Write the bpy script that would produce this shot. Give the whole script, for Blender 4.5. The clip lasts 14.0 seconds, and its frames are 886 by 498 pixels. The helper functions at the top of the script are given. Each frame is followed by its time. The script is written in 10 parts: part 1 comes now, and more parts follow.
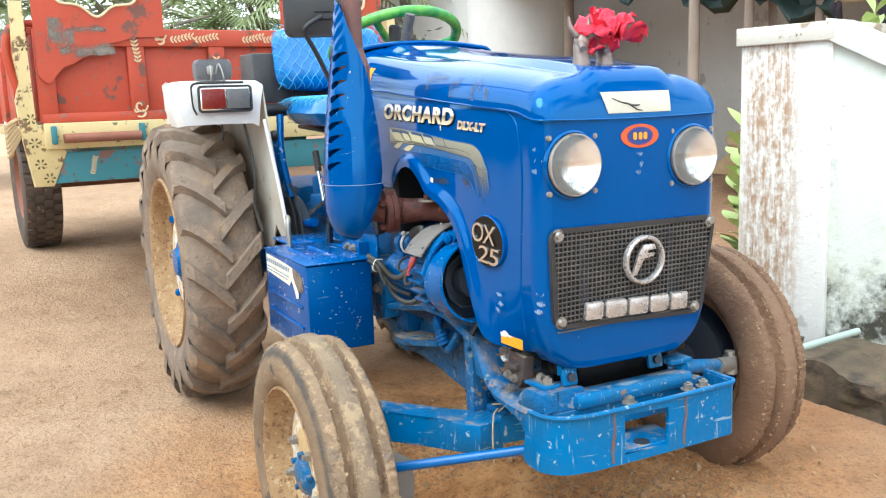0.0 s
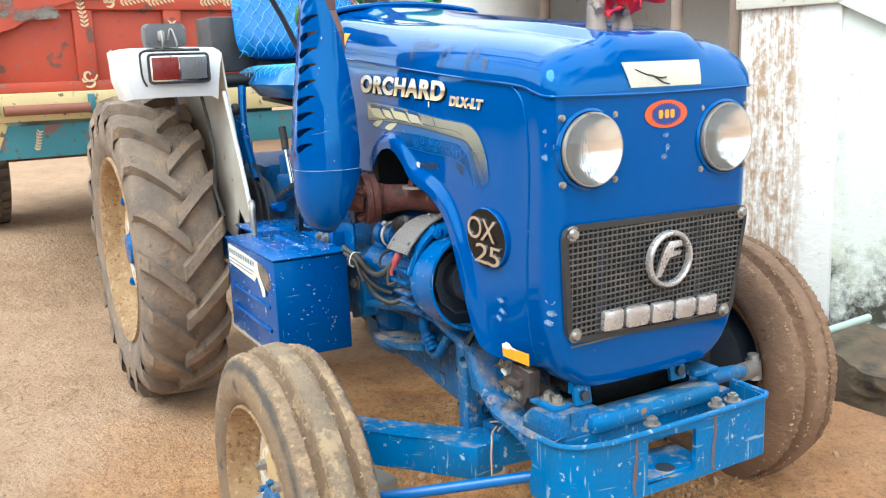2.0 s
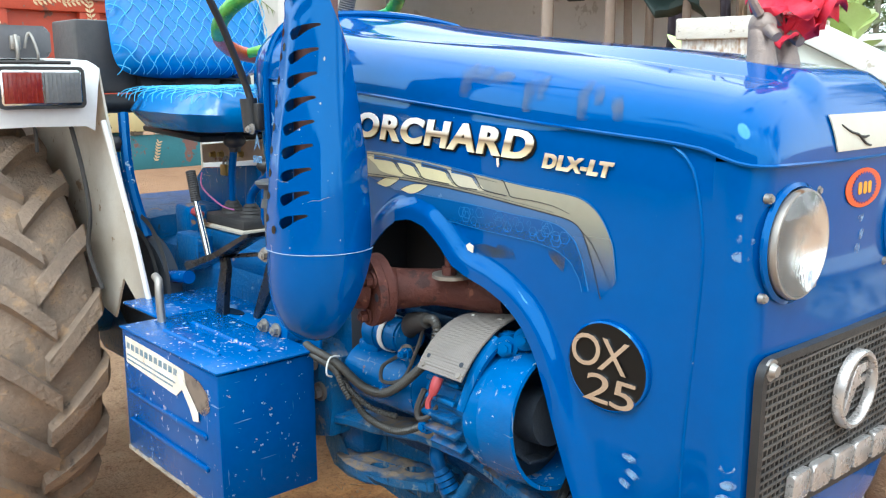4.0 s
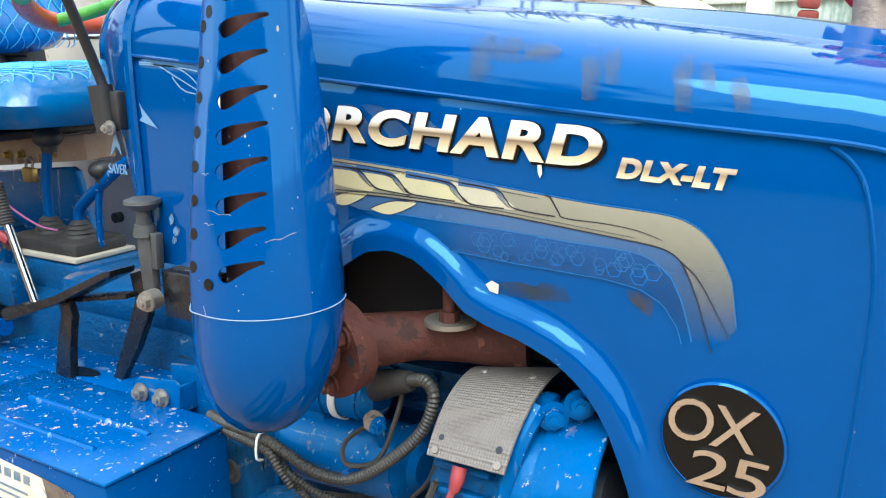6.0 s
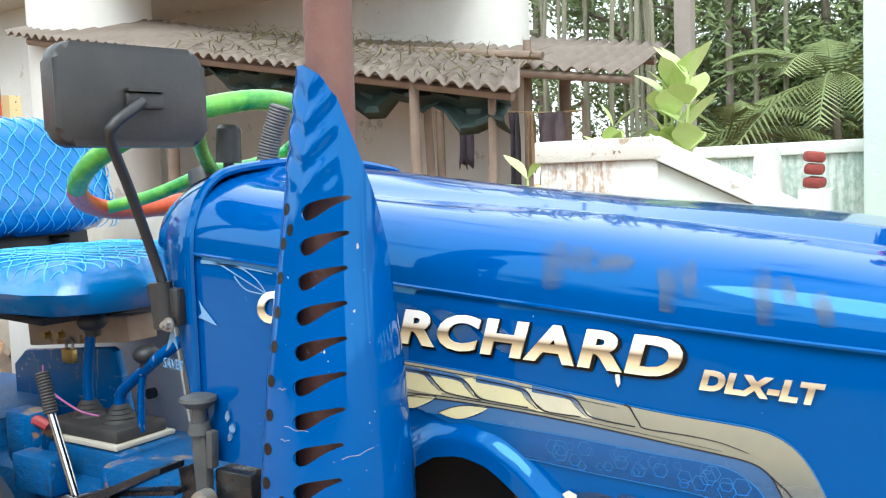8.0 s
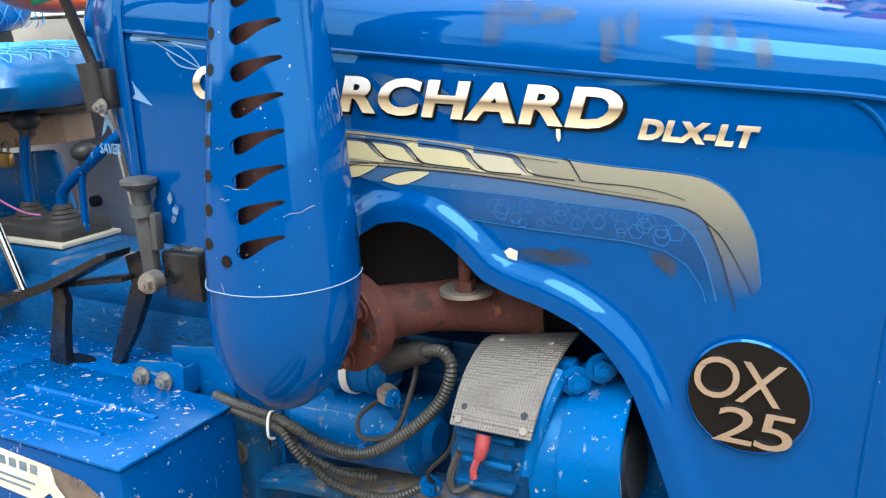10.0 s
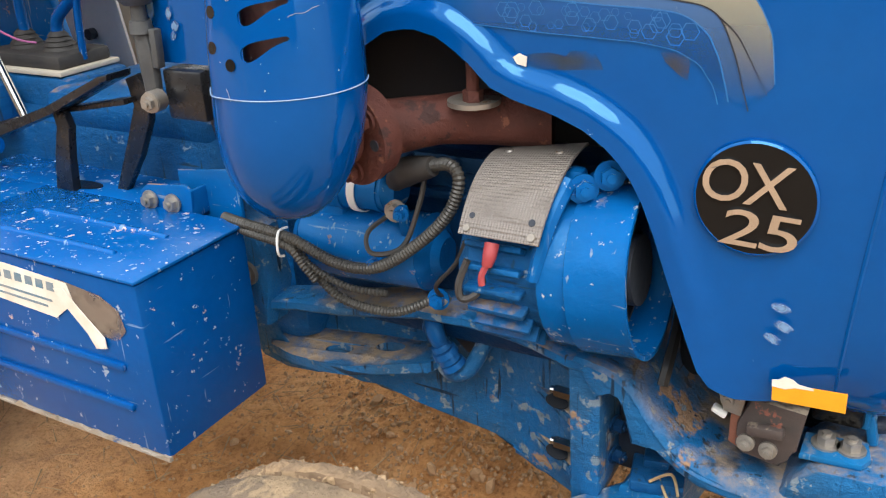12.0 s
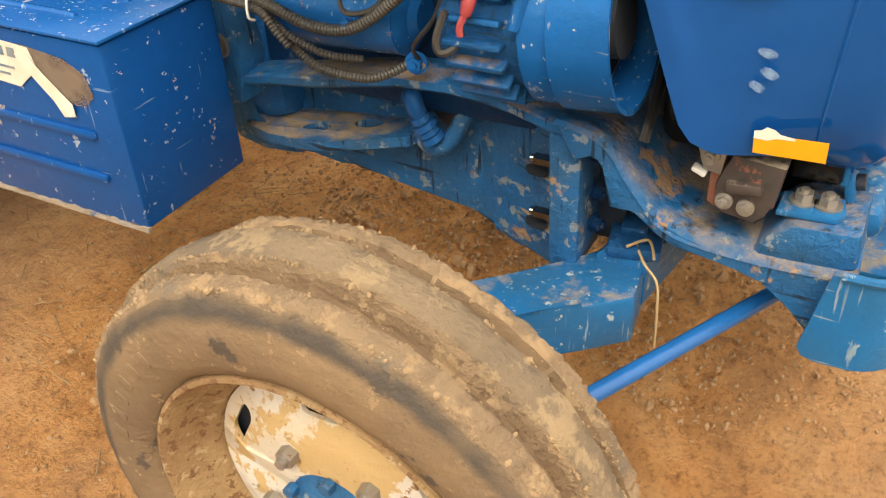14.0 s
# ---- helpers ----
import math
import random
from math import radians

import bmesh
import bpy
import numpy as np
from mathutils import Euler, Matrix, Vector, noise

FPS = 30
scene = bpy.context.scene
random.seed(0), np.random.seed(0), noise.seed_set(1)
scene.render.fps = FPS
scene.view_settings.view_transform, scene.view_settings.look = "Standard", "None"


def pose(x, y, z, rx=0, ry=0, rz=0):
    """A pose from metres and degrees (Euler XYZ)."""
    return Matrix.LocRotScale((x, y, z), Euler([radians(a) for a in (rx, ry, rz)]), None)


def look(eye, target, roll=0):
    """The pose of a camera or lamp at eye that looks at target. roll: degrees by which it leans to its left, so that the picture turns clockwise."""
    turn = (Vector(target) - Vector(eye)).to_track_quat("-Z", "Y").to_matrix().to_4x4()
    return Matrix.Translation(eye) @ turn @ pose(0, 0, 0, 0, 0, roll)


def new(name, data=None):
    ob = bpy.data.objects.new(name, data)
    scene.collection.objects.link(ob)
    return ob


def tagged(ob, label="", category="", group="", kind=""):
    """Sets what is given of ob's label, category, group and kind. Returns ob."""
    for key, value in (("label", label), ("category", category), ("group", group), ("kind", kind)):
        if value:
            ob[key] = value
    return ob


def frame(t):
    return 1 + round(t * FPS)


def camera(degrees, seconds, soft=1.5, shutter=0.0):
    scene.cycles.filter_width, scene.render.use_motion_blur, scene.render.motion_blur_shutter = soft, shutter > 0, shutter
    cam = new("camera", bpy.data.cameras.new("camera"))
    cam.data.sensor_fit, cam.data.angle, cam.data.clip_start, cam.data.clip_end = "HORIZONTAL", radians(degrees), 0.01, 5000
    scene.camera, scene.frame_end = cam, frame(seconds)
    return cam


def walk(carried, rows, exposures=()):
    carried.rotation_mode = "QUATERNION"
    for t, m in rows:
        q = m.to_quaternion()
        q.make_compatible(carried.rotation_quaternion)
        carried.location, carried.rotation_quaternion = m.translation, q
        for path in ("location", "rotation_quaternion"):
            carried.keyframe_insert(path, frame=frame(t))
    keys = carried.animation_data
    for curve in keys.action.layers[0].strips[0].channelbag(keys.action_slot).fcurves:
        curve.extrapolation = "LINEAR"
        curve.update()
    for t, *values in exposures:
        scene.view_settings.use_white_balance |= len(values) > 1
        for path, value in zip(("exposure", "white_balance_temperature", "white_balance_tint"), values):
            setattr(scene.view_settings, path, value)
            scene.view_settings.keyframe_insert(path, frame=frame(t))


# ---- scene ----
cam = camera(53.2, 14.0, soft=1.2)
PATH = [
    (0, (3.238, -1.100, 1.078), (1.481, -0.200, 0.755), -2.1),
    (0.5, (3.234, -1.103, 1.078), (1.483, -0.192, 0.754), -1.9),
    (1, (3.214, -1.106, 1.075), (1.481, -0.162, 0.750), -1.9),
    (1.5, (3.120, -1.073, 1.066), (1.404, -0.118, 0.686), -2.2),
    (2, (2.984, -1.010, 1.090), (1.271, -0.057, 0.691), -2.2),
    (2.5, (2.869, -0.992, 1.092), (1.148, -0.053, 0.695), -0.8),
    (3, (2.636, -1.012, 1.121), (0.923, -0.051, 0.743), -0.4),
    (3.5, (2.470, -1.035, 1.132), (0.897, 0.149, 0.777), -1.0),
    (3.7, (2.413, -1.028, 1.125), (0.887, 0.214, 0.765), -0.7),
    (5.8, (1.944, -0.937, 1.140), (0.849, 0.674, 0.686), -1.3),
    (6, (1.912, -0.940, 1.142), (0.862, 0.699, 0.685), -1.3),
    (6.5, (1.860, -0.956, 1.160), (0.843, 0.711, 0.729), -1.5),
    (7, (1.848, -0.959, 1.190), (0.810, 0.729, 0.923), -1.7),
    (7.2, (1.848, -0.963, 1.200), (0.795, 0.724, 0.985), -1.7),
    (7.7, (1.852, -0.965, 1.209), (0.776, 0.716, 1.068), -2.1),
    (8.5, (1.857, -0.965, 1.191), (0.781, 0.703, 0.998), -2.4),
    (9.3, (1.863, -0.964, 1.156), (0.806, 0.697, 0.783), -2.6),
    (9.5, (1.863, -0.968, 1.142), (0.848, 0.711, 0.750), -2.4),
    (10, (1.863, -0.964, 1.136), (0.896, 0.709, 0.623), -2.7),
    (10.5, (1.864, -0.966, 1.126), (0.899, 0.676, 0.514), -2.9),
    (11, (1.859, -0.974, 1.105), (0.901, 0.622, 0.374), -2.8),
    (11.5, (1.861, -0.978, 1.094), (0.913, 0.599, 0.311), -2.8),
    (12, (1.862, -0.979, 1.092), (0.931, 0.593, 0.277), -3.2),
    (12.5, (1.867, -0.986, 1.079), (0.967, 0.572, 0.204), -3.3),
    (13, (1.869, -0.990, 1.055), (0.988, 0.509, 0.067), -3.5),
    (13.5, (1.874, -0.990, 1.041), (1.013, 0.478, -0.010), -3.5),
    (14, (1.874, -0.995, 1.020), (1.050, 0.421, -0.127), -3.3),
]
walk(cam, [(t, look(eye, target, roll)) for t, eye, target, roll in PATH], exposures=[(0.0, 0.40, 5750, 2.0), (3.7, 0.42, 5700, 1.0), (6.0, 0.42, 5950, 2.0), (9.5, 0.40, 5900, 3.0), (11.5, 0.28, 6350, 8.0), (12.5, 0.29, 6750, 10.0), (14.0, 0.30, 8100, 10.0)])

# ---- world and light ----
world = bpy.data.worlds.new("overcast_sky")
scene.world = world
world.use_nodes = True
wn, wl = world.node_tree.nodes, world.node_tree.links
wn.clear()
w_out = wn.new("ShaderNodeOutputWorld")
w_bg = wn.new("ShaderNodeBackground")
w_sky = wn.new("ShaderNodeTexSky")
w_sky.sky_type = "NISHITA"
w_sky.sun_disc = False
w_sky.sun_elevation, w_sky.sun_rotation = radians(54), radians(113)
w_sky.air_density, w_sky.dust_density, w_sky.ozone_density = 1.0, 2.5, 1.0
w_co = wn.new("ShaderNodeTexCoord")
w_noise = wn.new("ShaderNodeTexNoise")
w_noise.inputs["Scale"].default_value, w_noise.inputs["Detail"].default_value, w_noise.inputs["Roughness"].default_value = 2.2, 7, 0.55
w_ramp = wn.new("ShaderNodeValToRGB")
w_ramp.color_ramp.elements[0].position, w_ramp.color_ramp.elements[1].position = 0.38, 0.47
w_mix = wn.new("ShaderNodeMix")
w_mix.data_type = "RGBA"
w_mix.inputs[7].default_value = (13.0, 13.1, 13.3, 1)
wl.new(w_co.outputs["Generated"], w_noise.inputs["Vector"])
wl.new(w_noise.outputs["Fac"], w_ramp.inputs["Fac"])
wl.new(w_ramp.outputs["Color"], w_mix.inputs[0])
wl.new(w_sky.outputs["Color"], w_mix.inputs[6])
wl.new(w_mix.outputs[2], w_bg.inputs["Color"])
w_bg.inputs["Strength"].default_value = 0.15
wl.new(w_bg.outputs["Background"], w_out.inputs["Surface"])

sun = new("sun", bpy.data.lights.new("sun", "SUN"))
sun.data.energy, sun.data.angle, sun.data.color = 2.1, radians(34), (1.0, 0.98, 0.95)
sun.matrix_world = look((2.6, -4.3, 6.6), (0.8, 0, 0))

# ---- materials ----


def material(name, base, rough=0.6, metal=0.0, alt=None, scale=8.0, spread=0.5, bump=0.0, bump_scale=60.0, spots=None, spot_scale=30.0,
             spot_at=0.66, coat=0.0, spots2=None, spot2_scale=9.0, spot2_at=0.7, spot_rough=0.8, rough_var=0.08, island=0.0, spec=0.5, dust=None, dust_amount=0.8, scratch=None, scratch_at=0.66, tint=None, soft=0.03):
    """A painted or natural surface: base with slow blotches of alt, fine grain, and chips or stains with shapes of their own."""
    m = bpy.data.materials.new(name)
    m.use_nodes = True
    n, l = m.node_tree.nodes, m.node_tree.links
    b = n["Principled BSDF"]
    co = n.new("ShaderNodeTexCoord")

    def tex(sc, detail=6, rough_=0.6):
        t = n.new("ShaderNodeTexNoise")
        t.inputs["Scale"].default_value, t.inputs["Detail"].default_value, t.inputs["Roughness"].default_value = sc, detail, rough_
        l.new(co.outputs["Object"], t.inputs["Vector"])
        return t

    def ramp(src, a, z):
        r = n.new("ShaderNodeMapRange")
        r.inputs["From Min"].default_value, r.inputs["From Max"].default_value = a, z
        l.new(src, r.inputs["Value"])
        return r.outputs["Result"]

    def mix(fac, a, z):
        x = n.new("ShaderNodeMix")
        x.data_type = "RGBA"
        for sock, v in ((0, fac), (6, a), (7, z)):
            if isinstance(v, tuple):
                x.inputs[sock].default_value = (*v, 1)
            elif isinstance(v, float):
                x.inputs[sock].default_value = v
            else:
                l.new(v, x.inputs[sock])
        return x.outputs[2]

    alt = alt or tuple(c * 0.8 for c in base)
    colour = mix(ramp(tex(scale).outputs["Fac"], 0.5 - spread / 2, 0.5 + spread / 2), base, alt)
    grain = ramp(tex(scale * 14, 4).outputs["Fac"], 0.3, 0.7)
    colour = mix(grain, colour, mix(0.12, colour, tuple(c * 0.55 for c in base)))
    if island:
        rnd = n.new("ShaderNodeObjectInfo") if island < 0 else n.new("ShaderNodeNewGeometry")
        colour = mix(ramp(rnd.outputs["Random" if island < 0 else "Random Per Island"], 0, 1), colour, mix(abs(island), colour, alt))
    rough_s = None
    r0 = n.new("ShaderNodeMath")
    r0.operation = "MULTIPLY_ADD"
    r0.inputs[1].default_value, r0.inputs[2].default_value = rough_var * 2, rough - rough_var
    l.new(tex(scale * 3).outputs["Fac"], r0.inputs[0])
    rough_s = r0.outputs[0]
    for sp, sc, at in ((spots, spot_scale, spot_at), (spots2, spot2_scale, spot2_at)):
        if sp:
            f = ramp(tex(sc, 5, 0.65).outputs["Fac"], at, at + soft)
            colour = mix(f, colour, sp)
            rr = n.new("ShaderNodeMix")
            l.new(f, rr.inputs[0])
            l.new(rough_s, rr.inputs[2])
            rr.inputs[3].default_value = spot_rough
            rough_s = rr.outputs[0]
    if scratch:
        for turn, stretch in ((0.4, (70, 70, 5)), (-0.9, (9, 9, 110)), (0.15, (120, 120, 14))):
            mp, sn = n.new("ShaderNodeMapping"), n.new("ShaderNodeTexNoise")
            mp.inputs["Scale"].default_value = stretch
            mp.inputs["Rotation"].default_value = (turn * 0.5, turn, turn * 0.3)
            sn.inputs["Scale"].default_value, sn.inputs["Detail"].default_value = 1.0, 3
            l.new(co.outputs["Object"], mp.inputs["Vector"])
            l.new(mp.outputs["Vector"], sn.inputs["Vector"])
            colour = mix(ramp(sn.outputs["Fac"], scratch_at, scratch_at + 0.05), colour, scratch)
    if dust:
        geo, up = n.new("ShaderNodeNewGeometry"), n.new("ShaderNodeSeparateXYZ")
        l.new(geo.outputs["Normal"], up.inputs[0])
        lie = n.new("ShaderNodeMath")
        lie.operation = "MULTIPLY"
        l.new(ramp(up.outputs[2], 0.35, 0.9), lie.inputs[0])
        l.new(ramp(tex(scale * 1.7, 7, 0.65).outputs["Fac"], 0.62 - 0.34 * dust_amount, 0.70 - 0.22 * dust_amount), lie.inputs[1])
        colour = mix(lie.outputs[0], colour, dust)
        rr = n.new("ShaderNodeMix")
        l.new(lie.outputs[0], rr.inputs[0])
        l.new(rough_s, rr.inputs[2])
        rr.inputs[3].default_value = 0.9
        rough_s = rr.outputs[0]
    l.new(colour, b.inputs["Base Color"])
    l.new(rough_s, b.inputs["Roughness"])
    b.inputs["Metallic"].default_value = metal
    b.inputs["Specular IOR Level"].default_value = spec
    if tint:
        b.inputs["Specular Tint"].default_value = (*tint, 1)
    if coat:
        b.inputs["Coat Weight"].default_value, b.inputs["Coat Roughness"].default_value = coat, 0.06
    if bump:
        bm_ = n.new("ShaderNodeBump")
        bm_.inputs["Strength"].default_value, bm_.inputs["Distance"].default_value = bump, 0.01
        l.new(tex(bump_scale, 8, 0.65).outputs["Fac"], bm_.inputs["Height"])
        l.new(bm_.outputs["Normal"], b.inputs["Normal"])
    return m


def plain(name, base, rough=0.5, metal=0.0, trans=0.0):
    m = bpy.data.materials.new(name)
    m.use_nodes = True
    b = m.node_tree.nodes["Principled BSDF"]
    b.inputs["Base Color"].default_value = (*base, 1)
    b.inputs["Roughness"].default_value, b.inputs["Metallic"].default_value = rough, metal
    b.inputs["Transmission Weight"].default_value = trans
    return m


BLUE = (0.0001, 0.061, 0.268)
M_BLUE = material("blue_gloss_paint", BLUE, 0.055, alt=(0.0002, 0.072, 0.285), scale=3, spots=(0.30, 0.38, 0.52), spot_scale=70, spot_at=0.725, rough_var=0.02, spec=0.75, tint=(0.28, 0.70, 1.0))
M_BLUE_WORN = material("blue_worn_paint", (0.0006, 0.060, 0.25), 0.20, alt=(0.001, 0.078, 0.30), scale=5, spots=(0.30, 0.37, 0.46), spot_scale=60, spot_at=0.645, spots2=(0.46, 0.36, 0.29), spot2_scale=26, spot2_at=0.665, bump=0.12, bump_scale=40, spec=0.5, tint=(0.2, 0.6, 1.0), scratch=(0.12, 0.22, 0.40), scratch_at=0.71)
# flaking paint; base lighter than the box's to colour in the sky's sheen
M_LID = material("flaking_sky_bright_lid_paint", (0.001, 0.086, 0.33), 0.18, alt=(0.002, 0.110, 0.39), scale=5, spots=(0.46, 0.50, 0.56), spot_scale=70, spot_at=0.640, spots2=(0.54, 0.44, 0.38), spot2_scale=34, spot2_at=0.640, bump=0.12, bump_scale=40, spec=0.6, tint=(0.2, 0.6, 1.0), scratch=(0.16, 0.28, 0.46), scratch_at=0.66)
M_ENAMEL = material("worn_black_enamel", (0.009, 0.010, 0.012), 0.28, alt=(0.02, 0.02, 0.022), scale=18, spots=(0.16, 0.15, 0.14), spot_scale=60, spot_at=0.67, bump=0.08)
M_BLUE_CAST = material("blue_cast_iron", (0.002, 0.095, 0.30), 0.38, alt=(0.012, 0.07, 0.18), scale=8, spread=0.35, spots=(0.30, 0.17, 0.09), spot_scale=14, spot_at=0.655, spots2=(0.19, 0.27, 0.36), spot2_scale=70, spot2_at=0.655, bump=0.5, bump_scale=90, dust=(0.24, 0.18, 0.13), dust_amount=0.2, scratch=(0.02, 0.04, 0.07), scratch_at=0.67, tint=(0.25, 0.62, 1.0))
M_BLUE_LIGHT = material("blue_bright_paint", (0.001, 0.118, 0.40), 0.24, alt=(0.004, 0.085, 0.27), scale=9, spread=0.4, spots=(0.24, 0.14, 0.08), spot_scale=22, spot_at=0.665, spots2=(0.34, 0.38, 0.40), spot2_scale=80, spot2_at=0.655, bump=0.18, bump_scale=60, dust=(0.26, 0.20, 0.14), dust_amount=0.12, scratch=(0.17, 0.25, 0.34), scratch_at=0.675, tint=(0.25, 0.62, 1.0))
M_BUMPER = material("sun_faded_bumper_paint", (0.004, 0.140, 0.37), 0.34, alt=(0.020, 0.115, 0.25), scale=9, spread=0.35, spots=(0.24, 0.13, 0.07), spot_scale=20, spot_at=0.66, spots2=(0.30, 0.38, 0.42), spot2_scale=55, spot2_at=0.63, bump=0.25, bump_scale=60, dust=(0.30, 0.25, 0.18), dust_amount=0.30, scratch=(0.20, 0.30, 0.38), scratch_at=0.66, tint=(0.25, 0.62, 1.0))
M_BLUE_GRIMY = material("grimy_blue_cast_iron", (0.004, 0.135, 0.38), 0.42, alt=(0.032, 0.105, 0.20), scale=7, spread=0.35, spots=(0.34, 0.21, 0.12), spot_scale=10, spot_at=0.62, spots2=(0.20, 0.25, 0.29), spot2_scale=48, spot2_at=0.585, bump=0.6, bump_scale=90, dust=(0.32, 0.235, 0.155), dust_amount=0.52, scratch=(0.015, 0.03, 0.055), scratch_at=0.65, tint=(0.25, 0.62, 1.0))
# oily blue, its base lowered to put the engine bay's shade into the colour
M_BLUE_OILY_SHADE = material("oily_shaded_blue_iron", (0.001, 0.030, 0.105), 0.32, alt=(0.008, 0.03, 0.075), scale=9, spread=0.4, spots=(0.06, 0.05, 0.045), spot_scale=16, spot_at=0.62, spots2=(0.07, 0.12, 0.19), spot2_scale=50, spot2_at=0.65, bump=0.4, bump_scale=70, tint=(0.25, 0.62, 1.0))
# dark iron parts; also the colour for shade in recesses and holes
M_DARK = material("dark_iron_and_recess_shade", (0.018, 0.03, 0.055), 0.6, alt=(0.03, 0.035, 0.04), scale=14, bump=0.3)
M_BLACK = material("black_plastic", (0.018, 0.019, 0.021), 0.45, alt=(0.035, 0.034, 0.033), scale=16, spots=(0.2, 0.19, 0.18), spot_scale=45, spot_at=0.76, bump=0.1)
M_BLACK_GLOSS = material("black_gloss", (0.008, 0.008, 0.008), 0.2, scale=10, spec=0.2)
M_TYRE_REAR = material("dusty_lug_rubber", (0.190, 0.145, 0.110), 0.9, alt=(0.32, 0.235, 0.165), scale=9, spread=0.3, spots=(0.36, 0.24, 0.14), spot_scale=18, spot_at=0.57, spots2=(0.10, 0.082, 0.068), spot2_scale=30, spot2_at=0.62, bump=0.9, bump_scale=80, soft=0.10)
M_TYRE_FRONT = material("muddy_rib_rubber", (0.27, 0.185, 0.115), 0.92, alt=(0.40, 0.275, 0.165), scale=11, spread=0.3, spots=(0.23, 0.185, 0.135), spot_scale=9, spot_at=0.57, spots2=(0.46, 0.31, 0.175), spot2_scale=26, spot2_at=0.53, bump=1.0, bump_scale=110, soft=0.08)
M_TYRE_RIB = material("worn_grey_rib_rubber", (0.235, 0.175, 0.118), 0.88, alt=(0.34, 0.245, 0.15), scale=10, spread=0.3, spots=(0.42, 0.30, 0.175), spot_scale=24, spot_at=0.52, bump=1.0, bump_scale=120, soft=0.07)
M_TYRE_GROOVE = material("groove_earth", (0.225, 0.150, 0.092), 0.95, alt=(0.30, 0.195, 0.11), scale=9, spread=0.4, spots=(0.40, 0.275, 0.155), spot_scale=20, spot_at=0.58, bump=1.0, bump_scale=100)
M_MUD = material("dry_mud_crumbs", (0.48, 0.34, 0.20), 0.95, alt=(0.40, 0.27, 0.15), scale=40, bump=0.6, bump_scale=200, island=0.6)
M_TYRE_SIDE = material("dusty_sidewall_rubber", (0.145, 0.098, 0.062), 0.85, alt=(0.27, 0.18, 0.10), scale=5, spread=0.4, spots=(0.085, 0.066, 0.05), spot_scale=13, spot_at=0.60, spots2=(0.33, 0.225, 0.13), spot2_scale=45, spot2_at=0.62, bump=0.6, bump_scale=55)
M_RIM = material("mud_caked_rim", (0.48, 0.32, 0.16), 0.85, alt=(0.36, 0.21, 0.10), scale=14, spread=0.3, spots=(0.25, 0.13, 0.06), spot_scale=70, spot_at=0.57, spots2=(0.52, 0.38, 0.22), spot2_scale=50, spot2_at=0.58, bump=1.0, bump_scale=130)
M_TYRE_FAR = material("red_brown_muddy_rubber", (0.17, 0.095, 0.055), 0.9, alt=(0.26, 0.155, 0.09), scale=5, spread=0.4, spots=(0.33, 0.21, 0.125), spot_scale=22, spot_at=0.63, spots2=(0.10, 0.065, 0.045), spot2_scale=14, spot2_at=0.64, bump=0.8, bump_scale=80)
M_DISC = material("white_disc_paint", (0.68, 0.66, 0.62), 0.5, alt=(0.56, 0.45, 0.28), scale=7, spread=0.3, spots=(0.52, 0.36, 0.17), spot_scale=15, spot_at=0.51, spots2=(0.30, 0.17, 0.07), spot2_scale=45, spot2_at=0.62, bump=0.35)
M_WHITE = material("white_fender_paint", (0.72, 0.71, 0.69), 0.35, alt=(0.66, 0.64, 0.60), scale=6, spots=(0.30, 0.22, 0.15), spot_scale=24, spot_at=0.72, bump=0.06)
M_WHITE_DIRTY = material("dirty_white_paint", (0.60, 0.57, 0.50), 0.6, alt=(0.42, 0.36, 0.27), scale=7, spots=(0.25, 0.17, 0.10), spot_scale=14, spot_at=0.62, bump=0.15)
M_RUST = material("rusty_manifold_iron", (0.105, 0.028, 0.018), 0.7, alt=(0.055, 0.016, 0.012), scale=9, spread=0.3, spots=(0.19, 0.075, 0.045), spot_scale=60, spot_at=0.62, spots2=(0.04, 0.016, 0.014), spot2_scale=24, spot2_at=0.60, bump=0.5, bump_scale=90)
M_STEEL = material("bare_steel", (0.42, 0.40, 0.37), 0.45, 0.7, alt=(0.28, 0.25, 0.21), scale=20, spots=(0.24, 0.14, 0.08), spot_scale=30, spot_at=0.66, bump=0.1)
M_CHROME = material("chrome", (0.75, 0.75, 0.75), 0.14, 1.0, alt=(0.62, 0.62, 0.62), scale=30)
M_SILVER = material("silver_letter_plastic", (0.60, 0.58, 0.56), 0.28, 0.6, alt=(0.45, 0.42, 0.40), scale=30)
M_ALU = material("chequered_aluminium_sheet", (0.27, 0.25, 0.235), 0.55, 0.4, alt=(0.25, 0.22, 0.19), scale=9, spots=(0.30, 0.24, 0.17), spot_scale=18, spot_at=0.6, bump=0.0)
chq = M_ALU.node_tree.nodes
chk, cco, cbp = chq.new("ShaderNodeTexVoronoi"), chq.new("ShaderNodeTexCoord"), chq.new("ShaderNodeBump")
chk.inputs["Scale"].default_value, chk.inputs["Randomness"].default_value = 330, 0.0
cbp.inputs["Strength"].default_value, cbp.inputs["Distance"].default_value = 0.8, 0.003
M_ALU.node_tree.links.new(cco.outputs["Object"], chk.inputs["Vector"])
M_ALU.node_tree.links.new(chk.outputs["Distance"], cbp.inputs["Height"])
M_ALU.node_tree.links.new(cbp.outputs["Normal"], chq["Principled BSDF"].inputs["Normal"])
M_CABLE = material("ribbed_black_conduit", (0.035, 0.036, 0.034), 0.42, alt=(0.075, 0.068, 0.056), scale=20, bump=0.15)
M_MIST = material("pale_mist_print", (0.22, 0.38, 0.58), 0.5, alt=(0.14, 0.30, 0.52), scale=60)
M_YELLOW = material("orange_sticker", (0.85, 0.36, 0.015), 0.45, alt=(0.80, 0.30, 0.01), scale=40)
